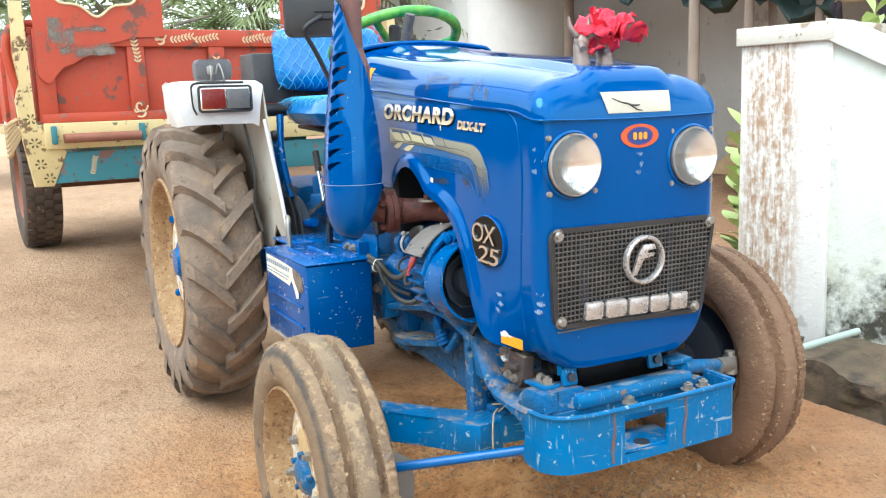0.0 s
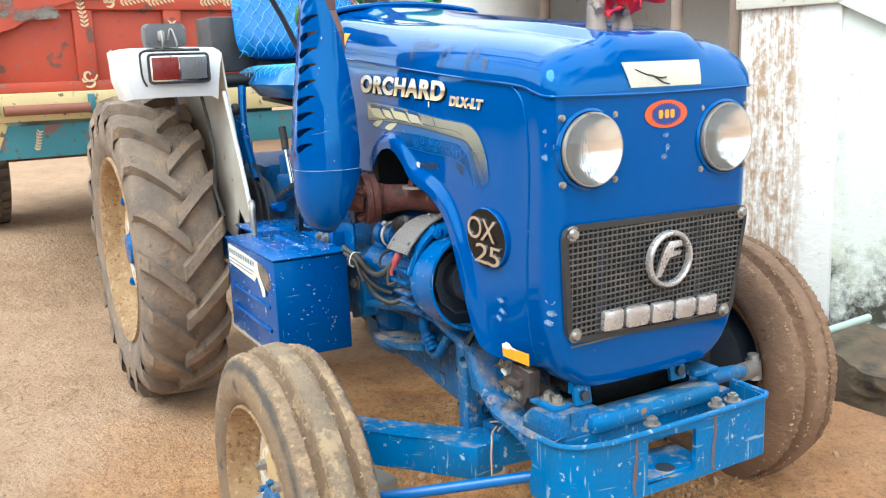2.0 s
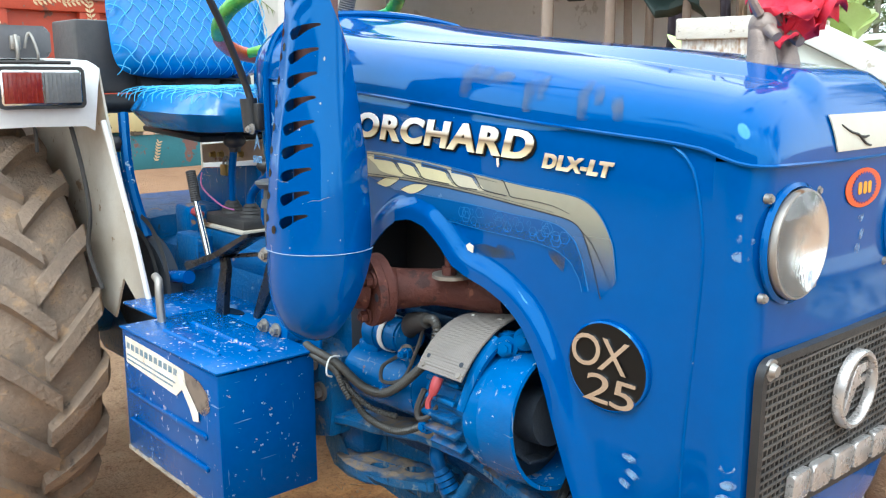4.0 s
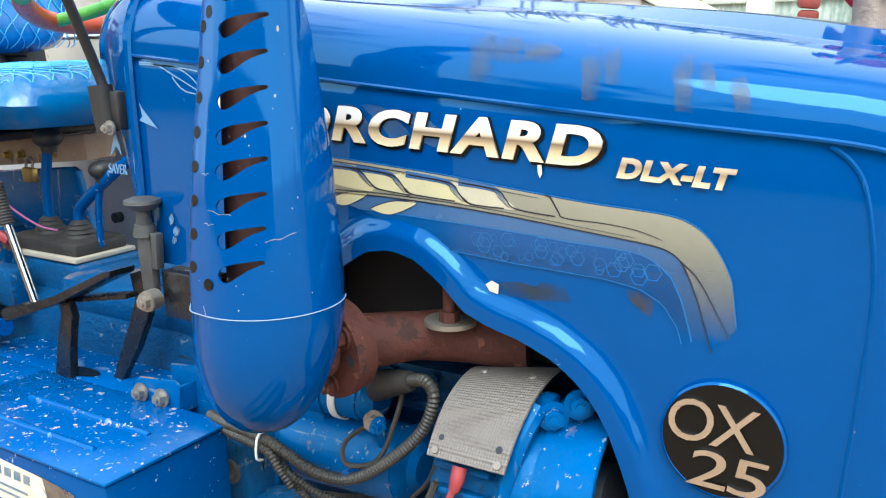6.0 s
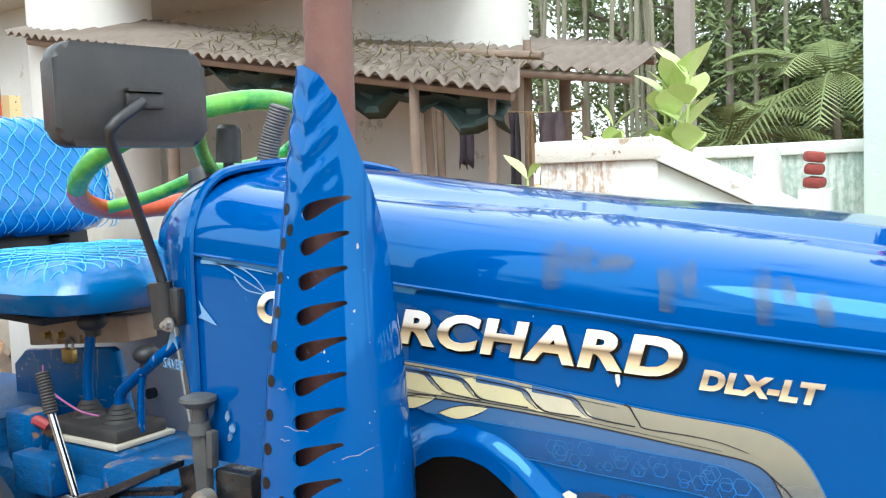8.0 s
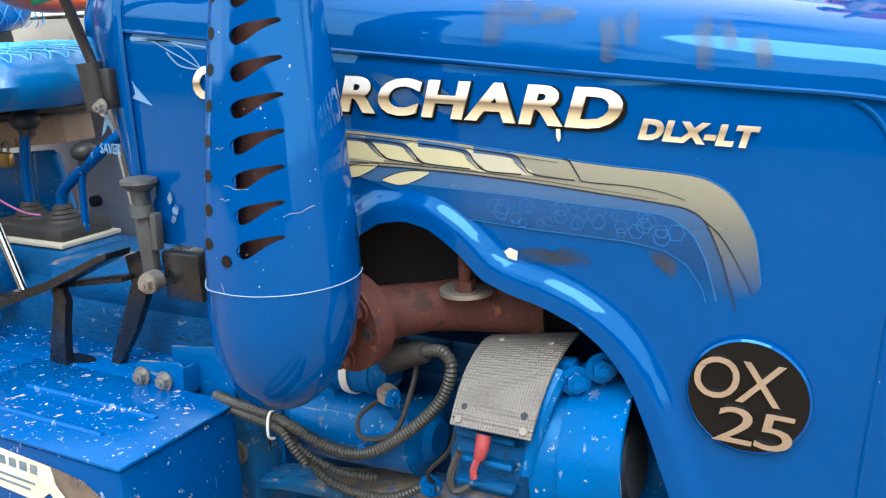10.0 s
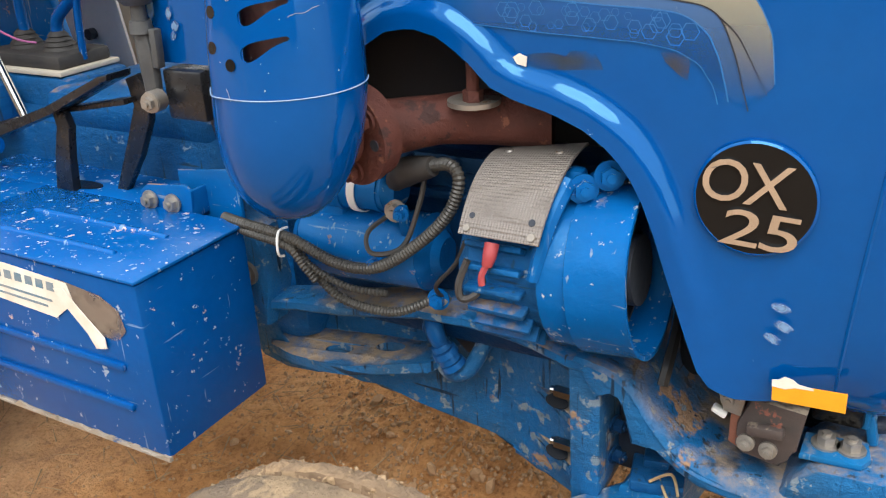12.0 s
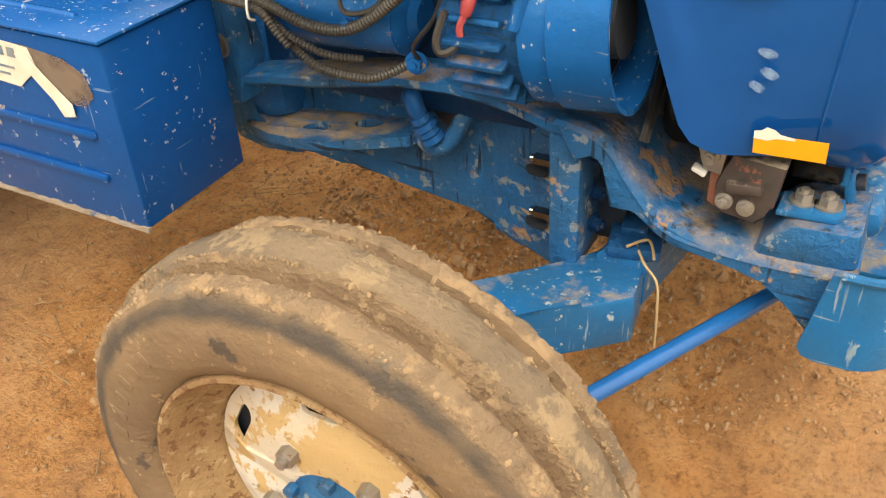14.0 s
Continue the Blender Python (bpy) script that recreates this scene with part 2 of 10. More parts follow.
M_PAPER = material("torn_paper", (0.82, 0.79, 0.71), 0.85, alt=(0.60, 0.52, 0.40), scale=25, spots=(0.45, 0.32, 0.20), spot_scale=30, spot_at=0.64)
M_INK = material("printed_ink", (0.05, 0.16, 0.24), 0.8, alt=(0.3, 0.3, 0.3), scale=50)
M_RED_LENS = material("red_lens", (0.16, 0.010, 0.008), 0.16, alt=(0.24, 0.03, 0.015), scale=120)
M_CLEAR_LENS = material("ribbed_clear_lens", (0.17, 0.17, 0.165), 0.16, alt=(0.13, 0.13, 0.13), scale=120)
M_REFLECT = plain("headlamp_reflector", (0.90, 0.89, 0.86), 0.12, 1.0)
M_LAMP_GLASS = plain("fluted_lamp_glass", (0.95, 0.95, 0.94), 0.05, 0.0, 0.93)
M_ORANGE = material("trailer_orange_paint", (0.50, 0.066, 0.022), 0.55, alt=(0.38, 0.050, 0.022), scale=3, spots=(0.17, 0.075, 0.055), spot_scale=9, spot_at=0.595, spots2=(0.20, 0.13, 0.10), spot2_scale=30, spot2_at=0.625, bump=0.15)
M_CREAM = material("trailer_cream_paint", (0.66, 0.52, 0.24), 0.6, alt=(0.58, 0.45, 0.22), scale=4, spots=(0.20, 0.12, 0.06), spot_scale=12, spot_at=0.60, spots2=(0.14, 0.12, 0.07), spot2_scale=34, spot2_at=0.63, bump=0.15)
M_TEAL = material("trailer_teal_paint", (0.035, 0.17, 0.20), 0.6, alt=(0.05, 0.20, 0.23), scale=4, spots=(0.20, 0.10, 0.08), spot_scale=9, spot_at=0.585, spots2=(0.10, 0.09, 0.08), spot2_scale=28, spot2_at=0.62, bump=0.15)
M_RUSTY_RED = material("rusty_red_steel", (0.22, 0.08, 0.05), 0.7, alt=(0.30, 0.12, 0.07), scale=8, bump=0.3)
M_RUST_STREAK = material("dark_rust_streak", (0.15, 0.075, 0.05), 0.8, alt=(0.10, 0.10, 0.14), scale=60, spread=0.3, bump=0.3)
M_MOTIF = material("hand_painted_cream", (0.72, 0.56, 0.34), 0.7, alt=(0.60, 0.42, 0.24), scale=30)
M_SKYB = material("seat_cover_blue_vinyl", (0.008, 0.15, 0.45), 0.24, alt=(0.010, 0.19, 0.51), scale=6, bump=0.25, bump_scale=14, coat=0.4)
M_CYAN = material("pale_cyan_print", (0.10, 0.46, 0.72), 0.35, alt=(0.06, 0.38, 0.66), scale=30)
M_GREEN_WRAP = material("green_wrap_vinyl", (0.012, 0.22, 0.05), 0.25, alt=(0.16, 0.45, 0.06), scale=16, spread=0.25, bump=0.2, bump_scale=60)
M_RED_WRAP = material("red_wrap_vinyl", (0.42, 0.03, 0.012), 0.3, alt=(0.52, 0.09, 0.02), scale=18, bump=0.2, bump_scale=60)
M_PETAL = material("hibiscus_red_petal", (0.75, 0.012, 0.04), 0.6, alt=(0.85, 0.05, 0.10), scale=40, bump=0.3, bump_scale=120)
M_PETAL.node_tree.nodes["Principled BSDF"].inputs["Subsurface Weight"].default_value = 0.0
M_BRONZE = material("weathered_bronze", (0.32, 0.25, 0.21), 0.45, 0.5, alt=(0.22, 0.18, 0.16), scale=40, bump=0.3)
M_BROWNBOX = material("worn_brown_panel", (0.42, 0.27, 0.16), 0.55, alt=(0.55, 0.43, 0.31), scale=14, spots=(0.30, 0.15, 0.07), spot_scale=22, spot_at=0.60, spots2=(0.62, 0.55, 0.46), spot2_scale=35, spot2_at=0.66)
M_BRASS = plain("padlock_brass", (0.52, 0.36, 0.12), 0.35, 0.9)
M_RUBBER = material("black_rubber", (0.022, 0.022, 0.023), 0.65, alt=(0.05, 0.045, 0.04), scale=25, bump=0.15)
M_WIRE_RED = plain("red_insulation", (0.33, 0.045, 0.05), 0.5)
M_TIE = plain("white_nylon", (0.75, 0.74, 0.70), 0.45)
M_STRING = plain("jute_string", (0.45, 0.32, 0.17), 0.9)
M_WALL = material("limewashed_wall", (0.74, 0.75, 0.69), 0.88, alt=(0.66, 0.69, 0.64), scale=1.6, spots=(0.55, 0.51, 0.40), spot_scale=5, spot_at=0.60, spots2=(0.36, 0.31, 0.23), spot2_scale=28, spot2_at=0.64, bump=0.3, bump_scale=30)
M_HOUSE = material("whitewashed_plaster", (0.66, 0.64, 0.60), 0.9, alt=(0.55, 0.53, 0.49), scale=1.1, spots=(0.42, 0.39, 0.34), spot_scale=3, spot_at=0.62, bump=0.2, bump_scale=20)
M_STONE = material("mossy_stone", (0.060, 0.047, 0.032), 0.9, alt=(0.19, 0.125, 0.072), scale=5, spread=0.35, spots=(0.022, 0.020, 0.017), spot_scale=7, spot_at=0.50, spots2=(0.10, 0.10, 0.045), spot2_scale=18, spot2_at=0.55, bump=1.0, bump_scale=26, soft=0.16)
M_WOOD = material("weathered_post_wood", (0.27, 0.20, 0.15), 0.85, alt=(0.18, 0.13, 0.10), scale=6, bump=0.4, bump_scale=40)
M_SHEET = material("corrugated_cement_sheet", (0.23, 0.19, 0.155), 0.85, alt=(0.15, 0.115, 0.09), scale=3, bump=0.2)
M_TARP = material("dark_green_tarpaulin", (0.015, 0.035, 0.028), 0.6, alt=(0.03, 0.05, 0.045), scale=4, bump=0.3, bump_scale=8)
M_LEAF = material("tree_foliage", (0.095, 0.150, 0.052), 0.6, alt=(0.20, 0.255, 0.10), scale=0.8, island=0.8)
M_LEAF_BRIGHT = material("milkweed_leaf", (0.40, 0.52, 0.15), 0.5, alt=(0.58, 0.66, 0.30), scale=7, island=0.6, bump=0.1)
M_PALM = material("palm_frond", (0.12, 0.17, 0.06), 0.45, alt=(0.24, 0.28, 0.11), scale=2, island=0.6)
M_TRUNK = material("tree_bark", (0.14, 0.12, 0.09), 0.9, alt=(0.24, 0.21, 0.17), scale=5, bump=0.5)
M_STRAW = material("dry_straw", (0.36, 0.25, 0.13), 0.9, alt=(0.26, 0.17, 0.09), scale=20, island=0.6)
M_PIPE = material("pale_green_pipe", (0.38, 0.47, 0.42), 0.5, alt=(0.32, 0.36, 0.30), scale=10, bump=0.1)
M_CLOTH = material("dark_washing", (0.04, 0.035, 0.05), 0.9, alt=(0.08, 0.06, 0.07), scale=8, bump=0.2)
M_CLOTH_RED = material("faded_red_sack", (0.30, 0.06, 0.05), 0.9, alt=(0.22, 0.05, 0.04), scale=12, bump=0.3)


def bare_rubber(m, dark):
    """Dark rubber laid bare where the dust has been rubbed off a shoulder."""
    n, l = m.node_tree.nodes, m.node_tree.links
    bs = n["Principled BSDF"]
    at, co, t, sm, rg, mx = (n.new("ShaderNode" + k) for k in ("Attribute", "TexCoord", "TexNoise", "Math", "MapRange", "Mix"))
    at.attribute_name = "rubbed"
    t.inputs["Scale"].default_value, t.inputs["Detail"].default_value = 20, 8
    l.new(co.outputs["Object"], t.inputs["Vector"])
    l.new(at.outputs["Fac"], sm.inputs[0])
    l.new(t.outputs["Fac"], sm.inputs[1])
    rg.inputs["From Min"].default_value, rg.inputs["From Max"].default_value = 0.95, 1.45
    l.new(sm.outputs[0], rg.inputs["Value"])
    mx.data_type = "RGBA"
    l.new(rg.outputs["Result"], mx.inputs[0])
    l.new(bs.inputs["Base Color"].links[0].from_socket, mx.inputs[6])
    mx.inputs[7].default_value = (*dark, 1)
    l.new(mx.outputs[2], bs.inputs["Base Color"])


bare_rubber(M_TYRE_SIDE, (0.075, 0.062, 0.050))
bare_rubber(M_TYRE_FRONT, (0.075, 0.062, 0.050))


def ground_material():
    m = bpy.data.materials.new("packed_sandy_earth")
    m.use_nodes = True
    n, l = m.node_tree.nodes, m.node_tree.links
    b = n["Principled BSDF"]
    co = n.new("ShaderNodeTexCoord")

    def tex(sc, det=8, ro=0.62):
        t = n.new("ShaderNodeTexNoise")
        t.inputs["Scale"].default_value, t.inputs["Detail"].default_value, t.inputs["Roughness"].default_value = sc, det, ro
        l.new(co.outputs["Object"], t.inputs["Vector"])
        return t.outputs["Fac"]

    def ramp(src, stops):
        r = n.new("ShaderNodeValToRGB")
        e = r.color_ramp.elements
        while len(e) < len(stops):
            e.new(0.5)
        for k, (p, c) in zip(e, stops):
            k.position, k.color = p, (*c, 1)
        l.new(src, r.inputs["Fac"])
        return r.outputs["Color"]

    def mix(fac, a, z, mode="MIX"):
        x = n.new("ShaderNodeMix")
        x.data_type, x.blend_type = "RGBA", mode
        for s, v in ((0, fac), (6, a), (7, z)):
            if isinstance(v, (float, int)):
                x.inputs[s].default_value = v
            elif isinstance(v, tuple):
                x.inputs[s].default_value = (*v, 1)
            else:
                l.new(v, x.inputs[s])
        return x.outputs[2]

    slow = ramp(tex(0.9), [(0.30, (0.385, 0.235, 0.135)), (0.5, (0.505, 0.322, 0.19)), (0.70, (0.58, 0.40, 0.258))])
    mid = ramp(tex(7.0), [(0.30, (0.33, 0.20, 0.11)), (0.50, (0.51, 0.325, 0.192)), (0.72, (0.59, 0.405, 0.26))])
    colour = mix(0.42, slow, mid)
    crumbs = ramp(tex(34.0, 6, 0.7), [(0.34, (0.60, 0.50, 0.42)), (0.44, (1, 1, 1)), (0.70, (1.06, 1.06, 1.06))])
    colour = mix(0.8, colour, crumbs, "MULTIPLY")
    grit = ramp(tex(120.0, 5), [(0.30, (0.62, 0.56, 0.50)), (0.47, (1, 1, 1)), (0.72, (1.12, 1.10, 1.08))])
    colour = mix(0.9, colour, grit, "MULTIPLY")
    # reddish loose soil under and round the engine
    sep = n.new("ShaderNodeSeparateXYZ")
    l.new(co.outputs["Object"], sep.inputs[0])
    dist = n.new("ShaderNodeVectorMath")
    dist.operation = "DISTANCE"
    dist.inputs[1].default_value = (1.10, 0.10, 0.05)
    l.new(co.outputs["Object"], dist.inputs[0])
    add = n.new("ShaderNodeMath")
    add.operation = "MULTIPLY_ADD"
    add.inputs[1].default_value = 0.9
    l.new(tex(2.6), add.inputs[0])
    l.new(dist.outputs["Value"], add.inputs[2])
    soil = n.new("ShaderNodeMapRange")
    soil.inputs["From Min"].default_value, soil.inputs["From Max"].default_value = 1.70, 1.0
    l.new(add.outputs[0], soil.inputs["Value"])
    loose = mix(0.9, mix(0.8, ramp(tex(8.0), [(0.3, (0.34, 0.145, 0.045)), (0.5, (0.56, 0.265, 0.09)), (0.72, (0.66, 0.37, 0.165))]), ramp(tex(42.0, 6, 0.7), [(0.33, (0.42, 0.34, 0.30)), (0.47, (1, 1, 1)), (0.70, (1.08, 1.1, 1.12))]), "MULTIPLY"), grit, "MULTIPLY")
    colour = mix(soil.outputs["Result"], colour, loose)
    # darker earth along the drain
    drain_edge, drain_dark = n.new("ShaderNodeMath"), n.new("ShaderNodeMapRange")
    drain_edge.operation = "MULTIPLY_ADD"
    drain_edge.inputs[1].default_value = 0.9
    l.new(tex(1.6), drain_edge.inputs[0])
    l.new(sep.outputs[1], drain_edge.inputs[2])
    drain_dark.inputs["From Min"].default_value, drain_dark.inputs["From Max"].default_value, drain_dark.inputs["To Max"].default_value = 0.75, 1.45, 0.9
    l.new(drain_edge.outputs[0], drain_dark.inputs["Value"])
    colour = mix(drain_dark.outputs["Result"], colour, mix(1.0, colour, (0.66, 0.56, 0.48), "MULTIPLY"))
    l.new(colour, b.inputs["Base Color"])
    b.inputs["Roughness"].default_value = 0.95
    bp = n.new("ShaderNodeBump")
    bp.inputs["Strength"].default_value, bp.inputs["Distance"].default_value = 1.0, 0.022
    h = n.new("ShaderNodeMath")
    h.operation = "MULTIPLY_ADD"
    h.inputs[1].default_value = 1.0
    l.new(tex(60.0, 10, 0.7), h.inputs[0])
    h2 = n.new("ShaderNodeMath")
    h2.operation = "MULTIPLY"
    h2.inputs[1].default_value = 0.9
    l.new(tex(14.0, 5, 0.55), h2.inputs[0])
    l.new(h2.outputs[0], h.inputs[2])
    l.new(h.outputs[0], bp.inputs["Height"])
    l.new(bp.outputs["Normal"], b.inputs["Normal"])
    return m


M_GROUND = ground_material()


def gold_letter_material(name, tilt, stops):
    """Letter foil whose printed fade follows the slant of the line: tilt is the drop of the line as a share of the height."""
    m = bpy.data.materials.new(name)
    m.use_nodes = True
    n, l = m.node_tree.nodes, m.node_tree.links
    b = n["Principled BSDF"]
    co, sep, drop, scale_ = (n.new("ShaderNode" + k) for k in ("TexCoord", "SeparateXYZ", "Math", "MapRange"))
    l.new(co.outputs["Generated"], sep.inputs[0])
    drop.operation = "MULTIPLY_ADD"
    drop.inputs[1].default_value = tilt
    l.new(sep.outputs[0], drop.inputs[0])
    l.new(sep.outputs[2], drop.inputs[2])
    scale_.inputs["From Min"].default_value, scale_.inputs["From Max"].default_value = tilt, 1.0
    l.new(drop.outputs[0], scale_.inputs["Value"])
    r = n.new("ShaderNodeValToRGB")
    e = r.color_ramp.elements
    for _ in range(len(stops) - 2):
        e.new(0.5)
    for k, (p, c) in zip(e, stops):
        k.position, k.color = p, (*c, 1)
    l.new(scale_.outputs["Result"], r.inputs["Fac"])
    l.new(r.outputs["Color"], b.inputs["Base Color"])
    b.inputs["Roughness"].default_value = 0.3
    return m


FOIL_STOPS = ((0.0, (0.80, 0.72, 0.50)), (0.28, (0.60, 0.47, 0.27)), (0.47, (0.20, 0.135, 0.08)), (0.54, (0.62, 0.52, 0.38)), (0.66, (0.84, 0.82, 0.76)), (0.85, (0.90, 0.90, 0.89)))
M_FOIL = gold_letter_material("gold_fade_foil", 0.305, FOIL_STOPS)
M_FOIL_LEVEL = gold_letter_material("gold_fade_foil_level", 0.0, FOIL_STOPS)
M_FOIL_SMALL = gold_letter_material("brown_gold_foil", 0.24, ((0.0, (0.78, 0.70, 0.48)), (0.35, (0.52, 0.41, 0.24)), (0.62, (0.33, 0.24, 0.15)), (0.80, (0.50, 0.40, 0.28)), (1.0, (0.62, 0.52, 0.38))))


def ghost_material(name, colour, noise_scale, full=0.62, most=0.55):
    """A worn film whose edges and thin places are gone."""
    m = material(name, colour, 0.35, scale=20)
    n, l = m.node_tree.nodes, m.node_tree.links
    co, t = n.new("ShaderNodeTexCoord"), n.new("ShaderNodeTexNoise")
    t.inputs["Scale"].default_value, t.inputs["Detail"].default_value = noise_scale, 6
    l.new(co.outputs["Object"], t.inputs["Vector"])
    sep = n.new("ShaderNodeSeparateXYZ")
    l.new(co.outputs["Generated"], sep.inputs[0])
    total = t.outputs["Fac"]
    for k in (0, 2):
        q, r, s_ = n.new("ShaderNodeMath"), n.new("ShaderNodeMath"), n.new("ShaderNodeMath")
        q.operation, r.operation, s_.operation = "SUBTRACT", "ABSOLUTE", "MULTIPLY_ADD"
        q.inputs[1].default_value = 0.5
        l.new(sep.outputs[k], q.inputs[0])
        l.new(q.outputs[0], r.inputs[0])
        s_.inputs[1].default_value = -0.5
        l.new(r.outputs[0], s_.inputs[0])
        l.new(total, s_.inputs[2])
        total = s_.outputs[0]
    a_ = n.new("ShaderNodeMapRange")
    a_.inputs["From Min"].default_value, a_.inputs["From Max"].default_value, a_.inputs["To Max"].default_value = 0.05, full, most
    l.new(total, a_.inputs["Value"])
    l.new(a_.outputs["Result"], n["Principled BSDF"].inputs["Alpha"])
    return m


# ---- mesh helpers ----


def finish(ob, material_, smooth=True, angle=40):
    ob.data.materials.append(material_)
    if smooth:
        ob.data.shade_smooth()
        ob.data.set_sharp_from_angle(angle=radians(angle))
    return ob


def part(name, bm, material_, parent=None, label="", smooth=True, angle=40, kind="", outward=True):
    """One bmesh as one mesh object, under a thing or a part."""
    me = bpy.data.meshes.new(name)
    if outward:
        bmesh.ops.recalc_face_normals(bm, faces=bm.faces)
    bm.to_mesh(me)
    bm.free()
    ob = finish(new(name, me), material_, smooth, angle)
    ob.parent = parent
    return tagged(ob, label=label, kind=kind)


def root(name, label, category, at=(0, 0, 0), group=""):
    ob = new(name)
    ob.location = at
    ob.empty_display_size = 0.1
    return tagged(ob, label, category, group)


def V(*a):
    return Vector(a)


def box(bm, c, s, rot=None, bevel=0.0, taper=None):
    """A box of centre c and size s, turned by rot (degrees), its edges bevelled."""
    m = pose(*c, *(rot or (0, 0, 0)))
    r = bmesh.ops.create_cube(bm, size=1.0, matrix=m @ Matrix.Diagonal((*s, 1)))
    if taper:
        for v in r["verts"]:
            p = m.inverted() @ v.co
            if p.z > 0:
                v.co = m @ V(p.x * taper, p.y * taper, p.z)
    if bevel:
        es = list({e for v in r["verts"] for e in v.link_edges})
        bmesh.ops.bevel(bm, geom=es, offset=bevel, segments=2, affect="EDGES", profile=0.5)
    return bm


def rod(bm, a, z, r, r2=None, seg=14):
    """A closed cylinder or cone from a to z."""
    a, z = Vector(a), Vector(z)
    d = z - a
    m = Matrix.Translation((a + z) / 2) @ d.to_track_quat("Z", "Y").to_matrix().to_4x4()
    bmesh.ops.create_cone(bm, cap_ends=True, segments=seg, radius1=r, radius2=r if r2 is None else r2, depth=d.length, matrix=m)
    return bm


def smooth_line(pts, n=6):
    """Points on a smooth curve through pts."""
    pts = [Vector(p) for p in pts]
    out = []
    for i in range(len(pts) - 1):
        p0, p1, p2, p3 = pts[max(i - 1, 0)], pts[i], pts[i + 1], pts[min(i + 2, len(pts) - 1)]
        for k in range(n):
            t = k / n
            out.append(0.5 * (2 * p1 + (p2 - p0) * t + (2 * p0 - 5 * p1 + 4 * p2 - p3) * t * t + (3 * p1 - p0 - 3 * p2 + p3) * t ** 3))
    return out + [pts[-1]]


def tube(bm, pts, r, seg=10, curve=True, n=6, ribs=0.0):
    """A round tube along pts; r may be a list with one radius a point. ribs: depth of a corrugation."""
    line = smooth_line(pts, n) if curve else [Vector(p) for p in pts]
    if ribs:
        length = sum((b - a).length for a, b in zip(line, line[1:]))
        cnt = int(length / 0.0022)
        fine, acc = [], [0.0]
        for a, b in zip(line, line[1:]):
            acc.append(acc[-1] + (b - a).length)
        for k in range(cnt + 1):
            s = length * k / cnt
            i = min(max(j for j in range(len(acc)) if acc[j] <= s + 1e-9), len(line) - 2)
            fine.append(line[i].lerp(line[i + 1], (s - acc[i]) / max(acc[i + 1] - acc[i], 1e-9)))
        line = fine
    rings, side = [], None
    for i, p in enumerate(line):
        d = (line[min(i + 1, len(line) - 1)] - line[max(i - 1, 0)]).normalized()
        side = (side - d * side.dot(d)).normalized() if side else d.orthogonal().normalized()
        up = d.cross(side)
        if isinstance(r, (list, tuple)):
            f = i / (len(line) - 1) * (len(r) - 1)
            j = min(int(f), len(r) - 2)
            rad = r[j] + (r[j + 1] - r[j]) * (f - j)
        else:
            rad = r + (ribs if ribs and i % 2 else 0.0)
        rings.append([bm.verts.new(p + (side * math.cos(a) + up * math.sin(a)) * rad) for a in (2 * math.pi * k / seg for k in range(seg))])
    for a, b in zip(rings, rings[1:]):
        for k in range(seg):
            bm.faces.new((a[k], a[(k + 1) % seg], b[(k + 1) % seg], b[k]))
    bm.faces.new(rings[0])
    bm.faces.new(rings[-1])
    return bm


def lathe(bm, profile, m, seg=48, wave=None):
    """A ring of revolution: profile of (radius, along), about the z axis of m. wave(angle, i): an offset of the radius."""
    rings = []
    for k in range(seg):
        a = 2 * math.pi * k / seg
        rings.append([bm.verts.new(m @ V((r + (wave(a, i) if wave else 0)) * math.cos(a), (r + (wave(a, i) if wave else 0)) * math.sin(a), h)) for i, (r, h) in enumerate(profile)])
    for k in range(seg):
        a, b = rings[k], rings[(k + 1) % seg]
        for i in range(len(profile) - 1):
            bm.faces.new((a[i], b[i], b[i + 1], a[i + 1]))
    return bm


def slab(bm, outline, m, depth, bevel=0.0):
    """A flat outline (x, y), in the plane of m, given a thickness along its z."""
    lo = [bm.verts.new(m @ V(x, y, 0)) for x, y in outline]
    hi = [bm.verts.new(m @ V(x, y, depth)) for x, y in outline]
    n = len(outline)
    fs = [bm.faces.new(lo[::-1]), bm.faces.new(hi)]
    for k in range(n):
        fs.append(bm.faces.new((lo[k], lo[(k + 1) % n], hi[(k + 1) % n], hi[k])))
    if bevel:
        es = list({e for f in fs[:2] for e in f.edges})
        bmesh.ops.bevel(bm, geom=es, offset=bevel, segments=2, affect="EDGES", profile=0.5)
    return bm


def side_plate(bm, outline, y0, y1, bevel=0.0):
    """An outline in x and z, given a thickness from y0 to y1."""
    m = Matrix(((1, 0, 0, 0), (0, 0, 1, y0), (0, 1, 0, 0), (0, 0, 0, 1)))
    return slab(bm, outline, m, y1 - y0, bevel)


def rounded(w, h, r, n=5):
    """A rounded rectangle about the origin."""
    out = []
    for cx, cy, a0 in ((w / 2 - r, h / 2 - r, 0), (-w / 2 + r, h / 2 - r, 90), (-w / 2 + r, -h / 2 + r, 180), (w / 2 - r, -h / 2 + r, 270)):
        for k in range(n + 1):
            a = radians(a0 + 90 * k / n)
            out.append((cx + r * math.cos(a), cy + r * math.sin(a)))
    return out


def ellipse(rx, ry, n=20, c=(0, 0)):
    return [(c[0] + rx * math.cos(2 * math.pi * k / n), c[1] + ry * math.sin(2 * math.pi * k / n)) for k in range(n)]


